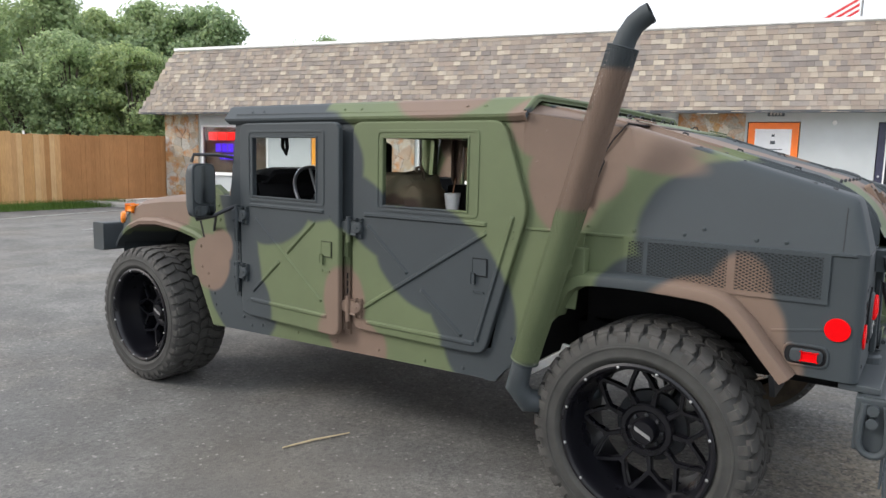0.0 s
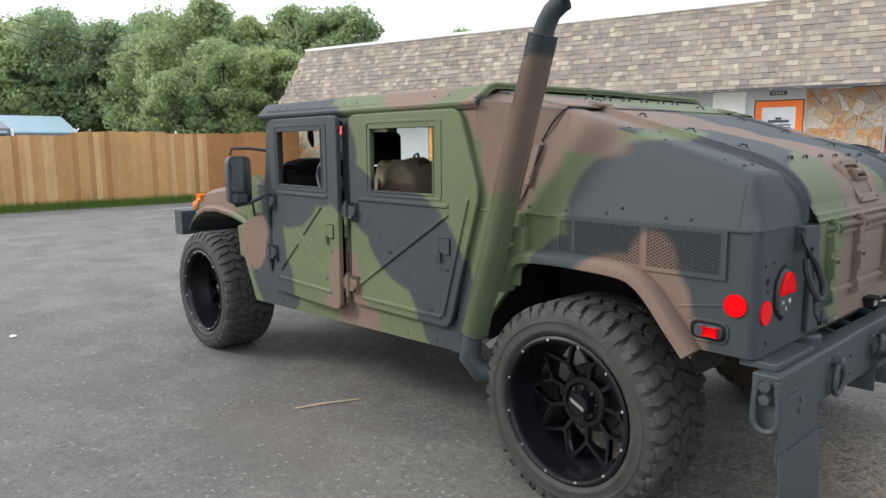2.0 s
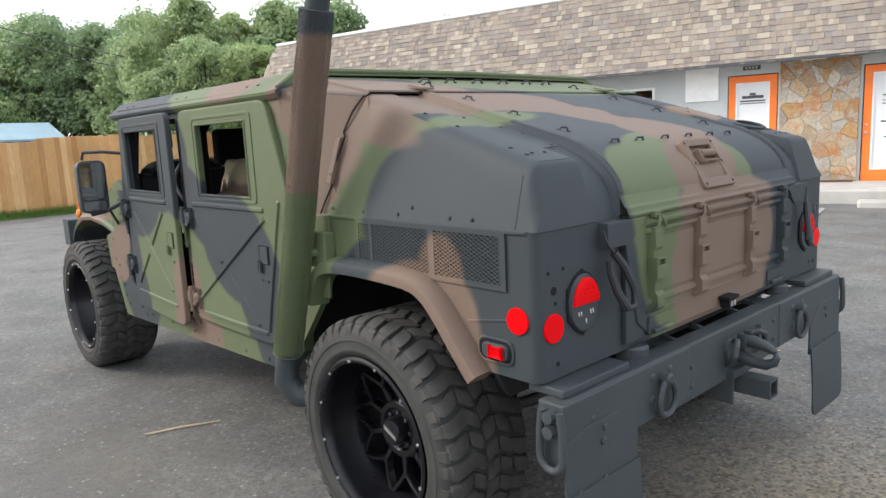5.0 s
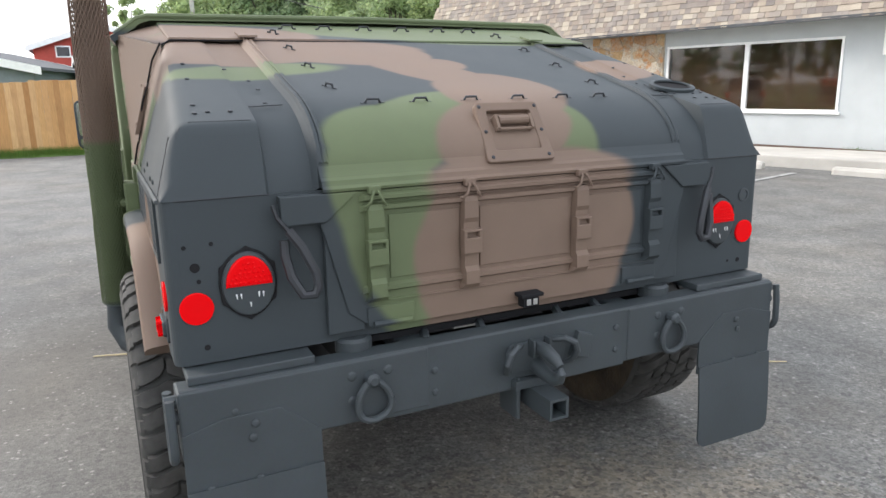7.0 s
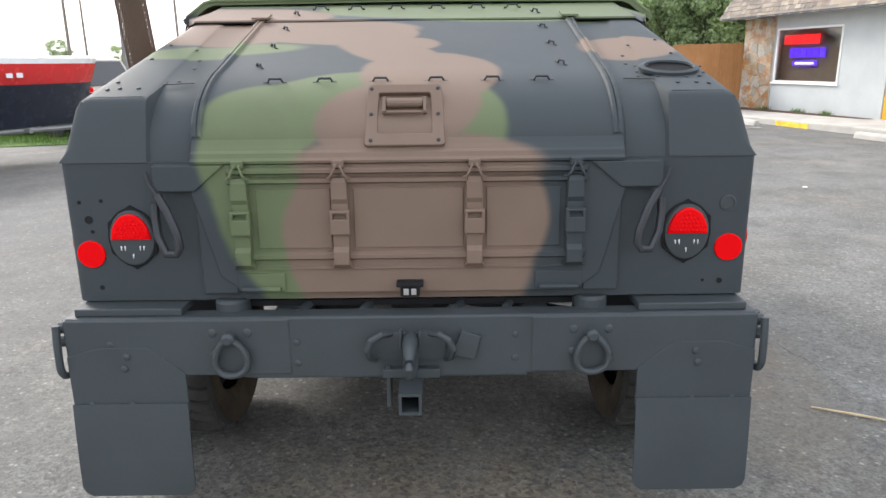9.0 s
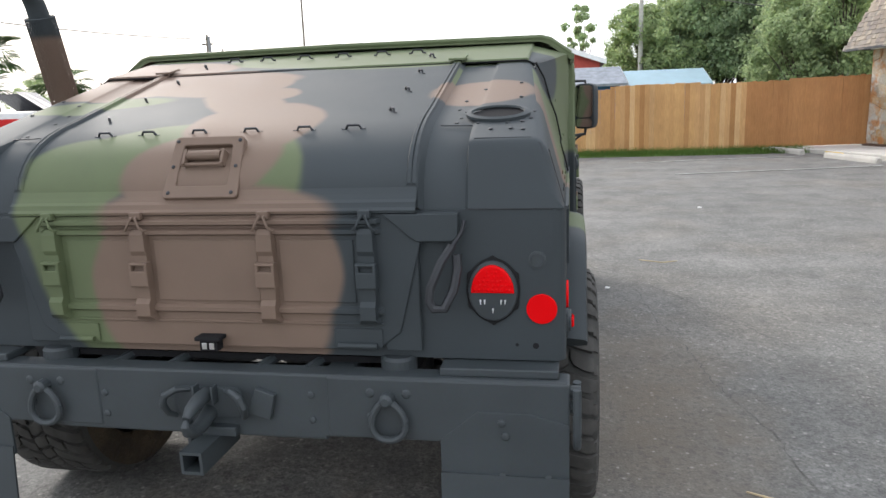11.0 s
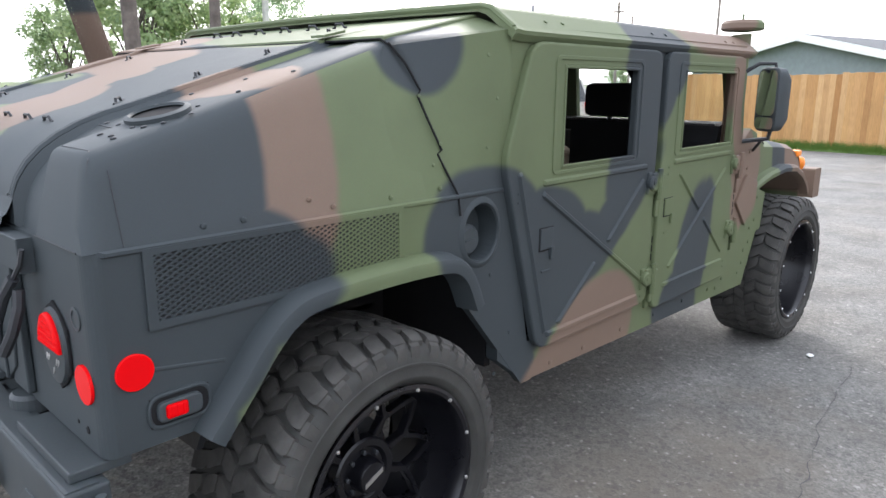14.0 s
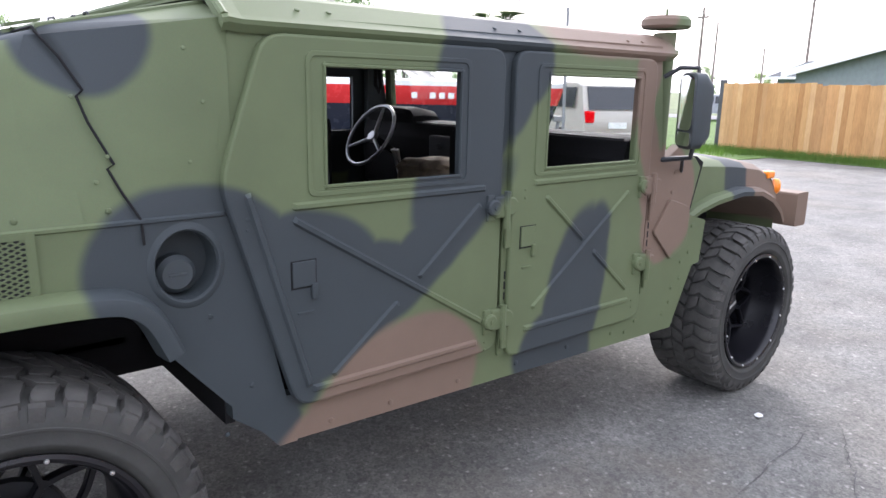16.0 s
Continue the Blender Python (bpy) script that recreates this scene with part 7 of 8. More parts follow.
bm = bmesh.new()
spin(bm, [(0.0068, 0.0), (0.0055, 0.005), (0.0005, 0.0065)], (0, 0, 0), (0, 0, 1), 8)
rivet_mesh = shared(bm, "rim_rivet", bright_metal, True)
mud = plain("dried_mud", (0.052, 0.038, 0.023), 0.95, vary=0.6, scale=7, fine=60, relief=0.8, dist=0.01)
tread_rubber = plain("tread_rubber", (0.045, 0.043, 0.039), 0.82, vary=0.4, scale=14, fine=120, relief=0.35)
block_mesh = {sgn: [shared(q, "tread_block", tread_rubber, True) for q in tread(sgn)] for sgn in (-1, 1)}


def wheel(x, sgn, dish, near):
    c = Vector((x, sgn * 1.17, 0.455))
    ax = Vector((0, sgn, 0))
    w = new("wheel")
    w.matrix_world = Matrix.Translation(c)
    w.parent = truck
    w.matrix_parent_inverse = truck.matrix_world.inverted()
    turn = lambda a: Matrix.Translation(c) @ Matrix.Rotation(a, 4, "Y")
    bm = bmesh.new()
    spin(bm, [(0.30, -0.355), (0.35, -0.378), (0.41, -0.378), (0.43, -0.36), (0.44, -0.33), (0.443, -0.18), (0.44, -0.03), (0.43, -0.004), (0.415, 0.010), (0.395, 0.0165), (0.385, 0.018), (0.383, 0.0205), (0.377, 0.0205), (0.375, 0.018), (0.35, 0.016), (0.345, 0.018), (0.338, 0.017), (0.325, 0.006), (0.312, -0.005)], c, ax, 96)
    part("tyre", bm, rubber, w, "black knobbly mud-terrain tyre", True)
    joined = bmesh.new()
    for k in range(PITCH):
        pick = [k % 2 * 2, k % 2 * 2 + 1, 4, 5, 6, 7 + k % 2]
        for i in pick:
            m = turn(k * STEP + (i % 2) * 0.03)
            if near:
                put_at("tread_block", block_mesh[sgn][i], m, w)
            else:
                n0 = len(joined.verts)
                joined.from_mesh(block_mesh[sgn][i])
                joined.verts.ensure_lookup_table()
                bmesh.ops.transform(joined, matrix=m, verts=joined.verts[n0:])
    if not near:
        tagged(part("tread", joined, tread_rubber, w, "interlocked tread blocks", True), kind="stuff")
    else:
        joined.free()
    bm = bmesh.new()
    spin(bm, [(0.314, 0.0), (0.316, 0.01), (0.306, 0.014), (0.296, 0.01), (0.288, -0.004), (0.284, -0.03), (0.268, -dish + 0.01), (0.262, -dish), (0.262, -0.3)], c, ax, 64)
    part("rim", bm, gloss_black, w, "gloss black deep-dish alloy rim", True)
    hub_y = -dish - 0.02
    me = spoke_shape(sgn, dish)
    for k in range(9):
        put_at("spoke", me, turn(k * math.tau / 9 + 0.2), w)
    bm = bmesh.new()
    spin(bm, [(0.112, hub_y - 0.02), (0.112, hub_y + 0.012), (0.106, hub_y + 0.018), (0.086, hub_y + 0.018), (0.076, hub_y + 0.006), (0.056, hub_y + 0.006), (0.053, hub_y + 0.044), (0.046, hub_y + 0.054), (0.0005, hub_y + 0.056)], c, ax, 32)
    hub = part("hub_cap", bm, gloss_black, w, smooth=True)
    for k in range(8):
        a = k * math.pi / 4
        bm = bmesh.new()
        disc(bm, c + ax * (hub_y + 0.006) + Vector((math.cos(a), 0, math.sin(a))) * 0.066, ax, 0.0085, 0.014, 8)
        part("lug_nut", bm, dark_steel, hub)
    bm = bmesh.new()
    e0 = c + ax * (hub_y + 0.056)
    loft(bm, [[e0 + Vector((q * 0.034, 0, q * -0.016 + z)) + ax * h for z, h in ((-0.008, 0), (-0.008, 0.002), (0.008, 0.002), (0.008, 0))] for q in (-1, 1)], True, True)
    part("hub_badge", bm, bright_metal, hub, "plain pale metal bar")
    for k in range(12):
        a = (k + 0.5) * math.pi / 6
        put_at("rim_rivet", rivet_mesh, Matrix.Translation(c + ax * 0.0122 + Vector((math.cos(a), 0, math.sin(a))) * 0.3005) @ ax.to_track_quat("Z", "Y").to_matrix().to_4x4(), w)
    bm = bmesh.new()
    spin(bm, [(0.06, -dish - 0.08), (0.15, -dish - 0.08), (0.155, -dish - 0.1), (0.06, -dish - 0.1)], c, ax, 32)
    spin(bm, [(0.0005, -dish - 0.06), (0.07, -dish - 0.06), (0.07, -0.36), (0.0005, -0.36)], c, ax, 16)
    part("brake_disc", bm, dark_steel, w, smooth=True)
    bm = bmesh.new()
    spin(bm, [(0.42, -0.3785), (0.36, -0.381), (0.31, -0.365), (0.285, -0.34)], c, ax, 40)
    part("inner_guard", bm, mud, w, "brown dried mud over the inner side", True)


for sgn in (-1, 1):
    wheel(-0.735, sgn, 0.13, True)
    wheel(-4.185, sgn, 0.16, False)

# rear bumper
bm = bmesh.new()
plate(bm, [(-1.085, 0.61), (-0.72, 0.6), (-0.5, 0.575), (0.37, 0.575), (0.37, 0.585), (1.085, 0.595), (1.085, 0.785), (-1.085, 0.785)], [], 0.07, lambda a, c, d: (0.02 + d, a, c), 0.008)
for sgn in (-1, 1):
    box(bm, 0.0, 0.094, min(sgn * 0.38, sgn * 1.091), max(sgn * 0.38, sgn * 1.091), 0.59, 0.78, 0.006)
rb = part("rear_bumper", bm, black_paint, truck)
for sgn in (-1, 1):
    bm = bmesh.new()
    box(bm, -0.06, 0.07, min(sgn * 0.72, sgn * 1.06), max(sgn * 0.72, sgn * 1.06), 0.785, 0.81, 0.004)
    disc(bm, (-0.01, sgn * 0.58, 0.775), (0, 0, 1), 0.055, 0.045, 24)
    box(bm, -0.25, 0.02, sgn * 0.4 - 0.045, sgn * 0.4 + 0.045, 0.7, 0.78, 0.006)
    part("body_mount", bm, black_paint, rb)
    # mud flap on its bracket
    y0, y1 = (0.72, 1.09)
    bm = bmesh.new()
    plate(bm, [(sgn * y0, 0.47), (sgn * y1, 0.47), (sgn * y1, 0.66), (sgn * 0.98, 0.69), (sgn * 0.83, 0.69), (sgn * y0, 0.6)], [], 0.008, lambda a, c, d: (0.09 + d, a, c), 0.002)
    fb = part("flap_bracket", bm, black_paint, rb)
    for y, z in ((0.78, 0.49), (0.9, 0.495), (1.03, 0.495), (0.9, 0.66), (0.91, 0.62)):
        bolt((0.098, sgn * y, z), (1, 0, 0), fb, 1.6)
    bm = bmesh.new()
    loft(bm, [[(0.099 + b, sgn * yy, z) for yy in (y0 + r, y1 - r)] for z, b, r in ((0.5, 0.0, 0.0), (0.4, 0.008, 0.0), (0.3, 0.014, 0.0), (0.21, 0.016, 0.0), (0.19, 0.016, 0.008), (0.176, 0.016, 0.03))])
    made = bmesh.ops.extrude_face_region(bm, geom=bm.faces[:])["geom"]
    bmesh.ops.translate(bm, vec=(0.007, 0, 0), verts=[q for q in made if isinstance(q, bmesh.types.BMVert)])
    part("mud_flap", bm, black_paint, rb, "black rubber mud flap")
    # end shackle and tie ring
    bm = bmesh.new()
    ey = sgn * 1.095
    for z in (0.745, 0.7):
        tube(bm, [(0.055, ey - sgn * 0.03, z), (0.055, ey + sgn * 0.026, z)], 0.019, 10)
    part("shackle_pin", bm, black_paint, rb)
    bm = bmesh.new()
    tube(bm, [(0.03, ey + sgn * 0.016, 0.765), (0.022, ey + sgn * 0.016, 0.7)] + [(0.062 - 0.042 * math.cos(q), ey + sgn * 0.016, 0.632 - 0.046 * math.sin(q)) for q in [math.pi * k / 10 for k in range(11)]] + [(0.102, ey + sgn * 0.016, 0.7), (0.094, ey + sgn * 0.016, 0.765)], 0.012, 10)
    part("end_shackle", bm, black_paint, rb, smooth=True)
    bm = bmesh.new()
    cy = sgn * 0.568
    tube(bm, [(0.115, cy + 0.05 * math.cos(q) * (1 + 0.25 * math.sin(q - 0.3) * -1), 0.658 + 0.06 * math.sin(q)) for q in [2 * math.pi * k / 20 for k in range(21)]], 0.011, 8, False)
    dr = part("tie_ring", bm, black_paint, rb, smooth=True)
    bm = bmesh.new()
    disc(bm, (0.088, cy, 0.722), (1, 0, 0), 0.021, 0.045, 12)
    box(bm, 0.086, 0.125, cy - 0.012, cy + 0.012, 0.705, 0.74, 0.004)
    part("ring_bolt", bm, black_paint, dr)
    for y, z in ((cy - 0.055, 0.735), (cy + 0.055, 0.735), (cy - 0.055, 0.66)):
        bolt((0.09, y, z), (1, 0, 0), rb, 2.0)
for y, z in ((-0.36, 0.7), (-0.36, 0.63), (0.33, 0.72), (0.33, 0.64), (-0.95, 0.7), (-0.9, 0.66), (0.16, 0.71)):
    bolt((0.09, y, z), (1, 0, 0), rb, 1.5)
bm = bmesh.new()
plate(bm, [(0.13, 0.66), (0.2, 0.64), (0.22, 0.72), (0.16, 0.74)], [], 0.02, lambda a, c, d: (0.09 + d, a, c), 0.003)
part("socket_cover", bm, black_paint, rb)
# towing hook and receiver
bm = bmesh.new()
plate(bm, rounded([(-0.1, 0.64), (0.1, 0.64), (0.115, 0.7), (0.1, 0.735), (-0.1, 0.735), (-0.115, 0.7)], 0.02), [], 0.014, lambda a, c, d: (0.088 + d, a, c), 0.003)
hook = part("pintle_hook", bm, black_paint, rb, smooth=True)
for q in (-1, 1):
    bm = bmesh.new()
    tube(bm, [(0.1, q * 0.06, 0.728), (0.128, q * 0.09, 0.736), (0.14, q * 0.122, 0.72), (0.138, q * 0.132, 0.69), (0.12, q * 0.126, 0.655), (0.1, q * 0.11, 0.64)], [0.009, 0.011, 0.012, 0.012, 0.01, 0.008], 10)
    part("chain_ear", bm, black_paint, hook, smooth=True)
bm = bmesh.new()
tube(bm, [(0.095, 0.0, 0.655), (0.15, 0.0, 0.638), (0.2, 0.0, 0.636), (0.228, 0.0, 0.65), (0.238, 0.0, 0.672), (0.232, 0.0, 0.688)], [0.026, 0.023, 0.02, 0.017, 0.013, 0.006], 14)
part("hook_jaw", bm, black_paint, hook, smooth=True)
bm = bmesh.new()
tube(bm, [(0.095, 0.0, 0.715), (0.15, 0.0, 0.717), (0.2, 0.0, 0.706), (0.232, 0.0, 0.69)], [0.022, 0.024, 0.02, 0.012], 14)
for q in (-1, 1):
    box(bm, 0.1, 0.135, q * 0.03 - 0.004, q * 0.03 + 0.004, 0.69, 0.748, 0.003)
part("hook_latch", bm, black_paint, hook, smooth=True)
bm = bmesh.new()
plate(bm, [(-0.035, 0.515), (0.035, 0.515), (0.035, 0.585), (-0.035, 0.585)], [[(-0.026, 0.524), (0.026, 0.524), (0.026, 0.576), (-0.026, 0.576)]], 0.24, lambda a, c, d: (0.23 - d, a, c), 0.003)
box(bm, 0.02, 0.12, -0.09, 0.09, 0.585, 0.615, 0.004)
box(bm, 0.0, 0.11, -0.08, -0.066, 0.48, 0.62, 0.003)
part("hitch_receiver", bm, black_paint, rb)
for y in (-0.36, -0.16, 0.14, 0.3):
    bm = bmesh.new()
    tube(bm, [(0.03, y, 0.775), (-0.12, y + 0.05, 0.79), (-0.3, y + 0.1, 0.80)], 0.016, 6)
    part("body_strut", bm, black_paint, rb)

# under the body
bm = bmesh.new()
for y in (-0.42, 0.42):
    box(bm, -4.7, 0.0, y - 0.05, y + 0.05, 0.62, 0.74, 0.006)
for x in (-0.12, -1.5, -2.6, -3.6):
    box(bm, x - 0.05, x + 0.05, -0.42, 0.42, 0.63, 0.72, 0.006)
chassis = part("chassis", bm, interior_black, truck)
def one(name, shape, m=None, parent=None, smooth=False):
    bm = bmesh.new()
    shape(bm)
    return part(name, bm, m or dark_steel, parent or truck, smooth=smooth)


for x in (-0.735, -4.185):
    diff = one("differential", lambda bm: spin(bm, [(0.0005, -0.13), (0.06, -0.12), (0.11, -0.05), (0.11, 0.06), (0.05, 0.13), (0.0005, 0.14)], (x, 0, 0.58), (0, 1, 0), 20), smooth=True)
    for sgn in (-1, 1):
        one("half_shaft", lambda bm: tube(bm, [(x, sgn * 0.8, 0.455), (x, sgn * 0.15, 0.57)], 0.03, 10), parent=diff, smooth=True)
        one("lower_arm", lambda bm: tube(bm, [(x - 0.2, sgn * 0.35, 0.45), (x, sgn * 0.8, 0.38), (x + 0.2, sgn * 0.35, 0.45)], 0.025, 8), smooth=True)
        one("upper_arm", lambda bm: tube(bm, [(x - 0.16, sgn * 0.4, 0.75), (x, sgn * 0.78, 0.56), (x + 0.16, sgn * 0.4, 0.75)], 0.022, 8), smooth=True)
        one("coil_spring", lambda bm: tube(bm, [(x + 0.06, sgn * 0.5, 0.5), (x + 0.06, sgn * 0.5, 1.0)], 0.05, 12), smooth=True)
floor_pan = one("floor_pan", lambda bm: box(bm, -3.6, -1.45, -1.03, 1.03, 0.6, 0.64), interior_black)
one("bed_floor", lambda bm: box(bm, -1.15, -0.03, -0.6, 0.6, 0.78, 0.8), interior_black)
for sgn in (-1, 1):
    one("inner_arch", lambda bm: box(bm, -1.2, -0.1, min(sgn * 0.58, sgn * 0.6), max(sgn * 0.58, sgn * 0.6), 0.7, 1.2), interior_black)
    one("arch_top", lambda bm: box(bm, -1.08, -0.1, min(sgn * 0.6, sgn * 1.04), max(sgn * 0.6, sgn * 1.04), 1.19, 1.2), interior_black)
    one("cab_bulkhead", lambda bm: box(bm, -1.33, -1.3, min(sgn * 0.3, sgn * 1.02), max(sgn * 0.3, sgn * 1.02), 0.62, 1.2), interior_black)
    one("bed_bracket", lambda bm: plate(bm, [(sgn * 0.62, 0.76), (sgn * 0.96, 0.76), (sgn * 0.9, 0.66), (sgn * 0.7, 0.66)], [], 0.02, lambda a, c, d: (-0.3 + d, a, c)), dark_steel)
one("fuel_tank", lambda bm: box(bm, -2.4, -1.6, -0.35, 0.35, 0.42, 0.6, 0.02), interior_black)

# cab inside: seats, tunnel, dash, wheel
tan_canvas = plain("tan_canvas", (0.17, 0.13, 0.085), 0.9, vary=0.3, scale=25)
for x0, x1, bx, hh in ((-3.0, -2.58, -2.575, 1.43), (-2.45, -1.75, -1.74, 1.36)):
    for sgn in (-1, 1):
        bm = bmesh.new()
        box(bm, x0, x1, sgn * 0.7 - 0.24, sgn * 0.7 + 0.24, 0.86, 0.98, 0.03)
        seat = part("seat", bm, interior_black, truck)
        bm = bmesh.new()
        bx = bx - 0.085 if sgn > 0 and bx < -2 else bx
        box(bm, bx, bx + 0.09, sgn * 0.7 - 0.22, sgn * 0.7 + 0.22, 0.95, hh, 0.04)
        part("backrest", bm, interior_black, seat, smooth=True)
        bm = bmesh.new()
        box(bm, x0 + 0.02, x1 - 0.02, sgn * 0.7 - 0.22, sgn * 0.7 + 0.22, 0.62, 0.87, 0.01)
        part("seat_box", bm, interior_black, seat)
bm = bmesh.new()
box(bm, -3.4, -1.4, -0.42, 0.42, 0.64, 1.08, 0.04)
part("engine_tunnel", bm, interior_black, truck)
bm = bmesh.new()
loft(bm, [[(x, y, z) for x, z in ((-3.36, 1.0), (-3.14, 1.0), (-3.12, 1.3), (-3.15, 1.385), (-3.2, 1.4), (-3.35, 1.4))] for y in (-1.02, 1.02)], True, True)
dash = part("dashboard", bm, interior_black, truck)
bm = bmesh.new()
loft(bm, [[(x, y, 1.385 + (z - 1.385) * k) for x, z in ((-3.33, 1.385), (-3.13, 1.385), (-3.1, 1.44), (-3.12, 1.468), (-3.2, 1.478), (-3.3, 1.46))] for y, k in ((-0.96, 0.5), (-0.92, 0.9), (-0.86, 1.0), (-0.58, 1.0), (-0.52, 0.9), (-0.48, 0.5))], True, True)
part("instrument_cowl", bm, interior_black, dash, smooth=True)
bm = bmesh.new()
tube(bm, [(-3.14, -1.0, 1.392), (-3.14, 1.0, 1.392)], 0.006, 6)
part("dash_trim", bm, dark_steel, dash)
bm = bmesh.new()
box(bm, -3.15, -3.09, -0.3, 0.25, 1.1, 1.33, 0.01)
radio = part("radio_box", bm, dark_steel, dash)
for y in (-0.2, -0.06, 0.08):
    bm = bmesh.new()
    disc(bm, (-3.09, y, 1.27), (1, 0, 0), 0.02, 0.02, 12)
    part("knob", bm, dark_steel, radio)
sw = Vector((-2.95, -0.69, 1.31))
ax = Vector((0.85, 0, 0.52)).normalized()
bm = bmesh.new()
ring(bm, sw, ax, 0.2, 0.011, 40, 8)
wheel_mat = plain("steering_rim", (0.3, 0.3, 0.31), 0.3, 0.6)
steer = part("steering_wheel", bm, wheel_mat, truck, "thin grey metal steering wheel", True)
uu = ax.cross(Vector((0, 1, 0))).normalized()
for q in (90, 210, 330):
    e = Vector((0, 1, 0)) * math.cos(radians(q)) + uu * math.sin(radians(q))
    one("wheel_spoke", lambda bm: tube(bm, [sw - ax * 0.03, sw + e * 0.195], [0.014, 0.008], 8), wheel_mat, steer, True)
one("wheel_hub", lambda bm: disc(bm, sw - ax * 0.035, ax, 0.035, 0.03, 16), wheel_mat, steer, True)
one("steering_column", lambda bm: tube(bm, [sw - ax * 0.03, sw - ax * 0.3], 0.022, 10), dark_steel, steer, True)
for q in (0.0, 0.035):
    one("shift_lever", lambda bm: tube(bm, [(-2.9, -0.3 + q, 1.05), (-2.86, -0.3 + q, 1.2), (-2.84, -0.3 + q, 1.26)], [0.008, 0.008, 0.014], 8), bright_metal, truck, True)
for sgn in (-1, 1):
    hx = -2.515 if sgn < 0 else -2.6
    one("headrest", lambda bm: box(bm, hx - 0.042, hx + 0.042, sgn * 0.7 - 0.13, sgn * 0.7 + 0.13, 1.44, 1.62 - 0.02 * sgn, 0.03), interior_black, truck, True)
    one("headrest_post", lambda bm: tube(bm, [(hx, sgn * 0.7, 1.4), (hx, sgn * 0.7, 1.46)], 0.012, 8), dark_steel, truck, True)
one("roll_bar", lambda bm: tube(bm, [(-2.36, -0.97, 0.64), (-2.36, -0.97, 1.62), (-2.36, -0.9, 1.71), (-2.36, 0.9, 1.71), (-2.36, 0.97, 1.62), (-2.36, 0.97, 0.64)], 0.032, 10), interior_black, truck, True)
# hand microphone on its coiled cord by the rear bulkhead
one("hand_mic", lambda bm: box(bm, -1.52, -1.46, -0.62, -0.57, 1.5, 1.64, 0.012), dark_steel, truck, True)
one("mic_cord", lambda bm: tube(bm, [(-1.49 + 0.012 * math.cos(k * 1.3), -0.595 + 0.012 * math.sin(k * 1.3), 1.74 - k * 0.006) for k in range(40)], 0.003, 5), dark_steel, truck, True)
one("overhead_strap", lambda bm: tube(bm, [(-3.1, -0.85, 1.75), (-3.09, -0.84, 1.6), (-3.11, -0.83, 1.56), (-3.13, -0.84, 1.6), (-3.12, -0.85, 1.74)], 0.012, 6), interior_black, truck, True)


def soft_bag(c, half, seed):
    """A slack stuffed bag with rounded-off corners and folds."""
    bm = bmesh.new()
    bmesh.ops.create_icosphere(bm, subdivisions=4, radius=1)
    for v in bm.verts:
        k = 1 + 0.12 * noise.noise(v.co * 3.0 + Vector((seed, 0, 0))) + 0.05 * noise.noise(v.co * 9.0)
        co = Vector([math.copysign(abs(q) ** 0.6, q) for q in v.co])
        v.co = Vector(c) + Vector((co.x * half[0], co.y * half[1], co.z * half[2])) * k
        v.co.z = max(v.co.z, c[2] - half[2])
    return bm


# loose things on the seats and tunnel
pack_mat = camo("pack_cloth", SIDE, [(BROWN, [(-2.2, 1.3, 0.1, 0.07, 0), (-2.35, 1.15, 0.1, 0.1, 30)]), ((0.3, 0.24, 0.15), [(-2.28, 1.2, 0.06, 0.05, 20), (-2.15, 1.38, 0.06, 0.04, 0)])], (0.27, 0.235, 0.15))
pack = tagged(part("backpack", soft_bag((-2.28, -0.68, 1.225), (0.185, 0.2, 0.25), 0), pack_mat, smooth=True), "tan and green camouflage backpack on the rear seat", "bag")
one("pocket", lambda bm: box(bm, -2.3, -2.12, -0.95, -0.86, 1.19, 1.31, 0.03), tan_canvas, pack, True)
one("carry_loop", lambda bm: tube(bm, [(-2.2, -0.72, 1.45), (-2.19, -0.72, 1.5), (-2.16, -0.72, 1.51), (-2.14, -0.72, 1.47), (-2.14, -0.72, 1.4)], 0.008, 6), tan_canvas, pack, True)
one("strap", lambda bm: tube(bm, [(-2.35, -0.86, 1.36), (-2.3, -0.9, 1.3), (-2.26, -0.9, 1.2), (-2.24, -0.9, 1.1)], 0.014, 6), tan_canvas, pack, True)
duffel = tagged(part("duffel_bag", soft_bag((-2.74, 0.2, 1.17), (0.16, 0.17, 0.09), 4), tan_canvas, smooth=True), "brown canvas bag lying on the engine tunnel", "bag")
bm = bmesh.new()
box(bm, -2.02, -1.79, -0.86, -0.62, 0.98, 1.27, 0.01)
tagged(part("storage_crate", bm, interior_black), "dark storage crate on the rear seat", "crate")
bm = bmesh.new()
spin(bm, [(0.0005, 0.0), (0.032, 0.0), (0.043, 0.1), (0.041, 0.105), (0.0005, 0.1)], (-1.92, -0.76, 1.27), (0, 0, 1), 20)
paper = plain("paper_cup", (0.75, 0.75, 0.73), 0.5)
cup = tagged(part("paper_cup", bm, paper, smooth=True), "white paper cup with a straw on the crate", "cup")
bm = bmesh.new()
tube(bm, [(-1.92, -0.76, 1.36), (-1.9, -0.765, 1.45)], 0.0035, 6)
part("straw", bm, plain("straw_brown", (0.35, 0.18, 0.1), 0.5), cup)
bm = bmesh.new()
box(bm, -2.2, -1.8, -0.41, 0.0, 1.08, 1.4, 0.012)
tagged(part("radio_case", bm, interior_black), "black radio case on the engine tunnel", "case")
bm = bmesh.new()
box(bm, -2.06, -1.97, -0.4, -0.3, 1.4, 1.45, 0.012)
tagged(part("red_pouch", bm, plain("red_cloth", (0.55, 0.03, 0.04), 0.7)), "small red pouch on the radio case", "pouch")
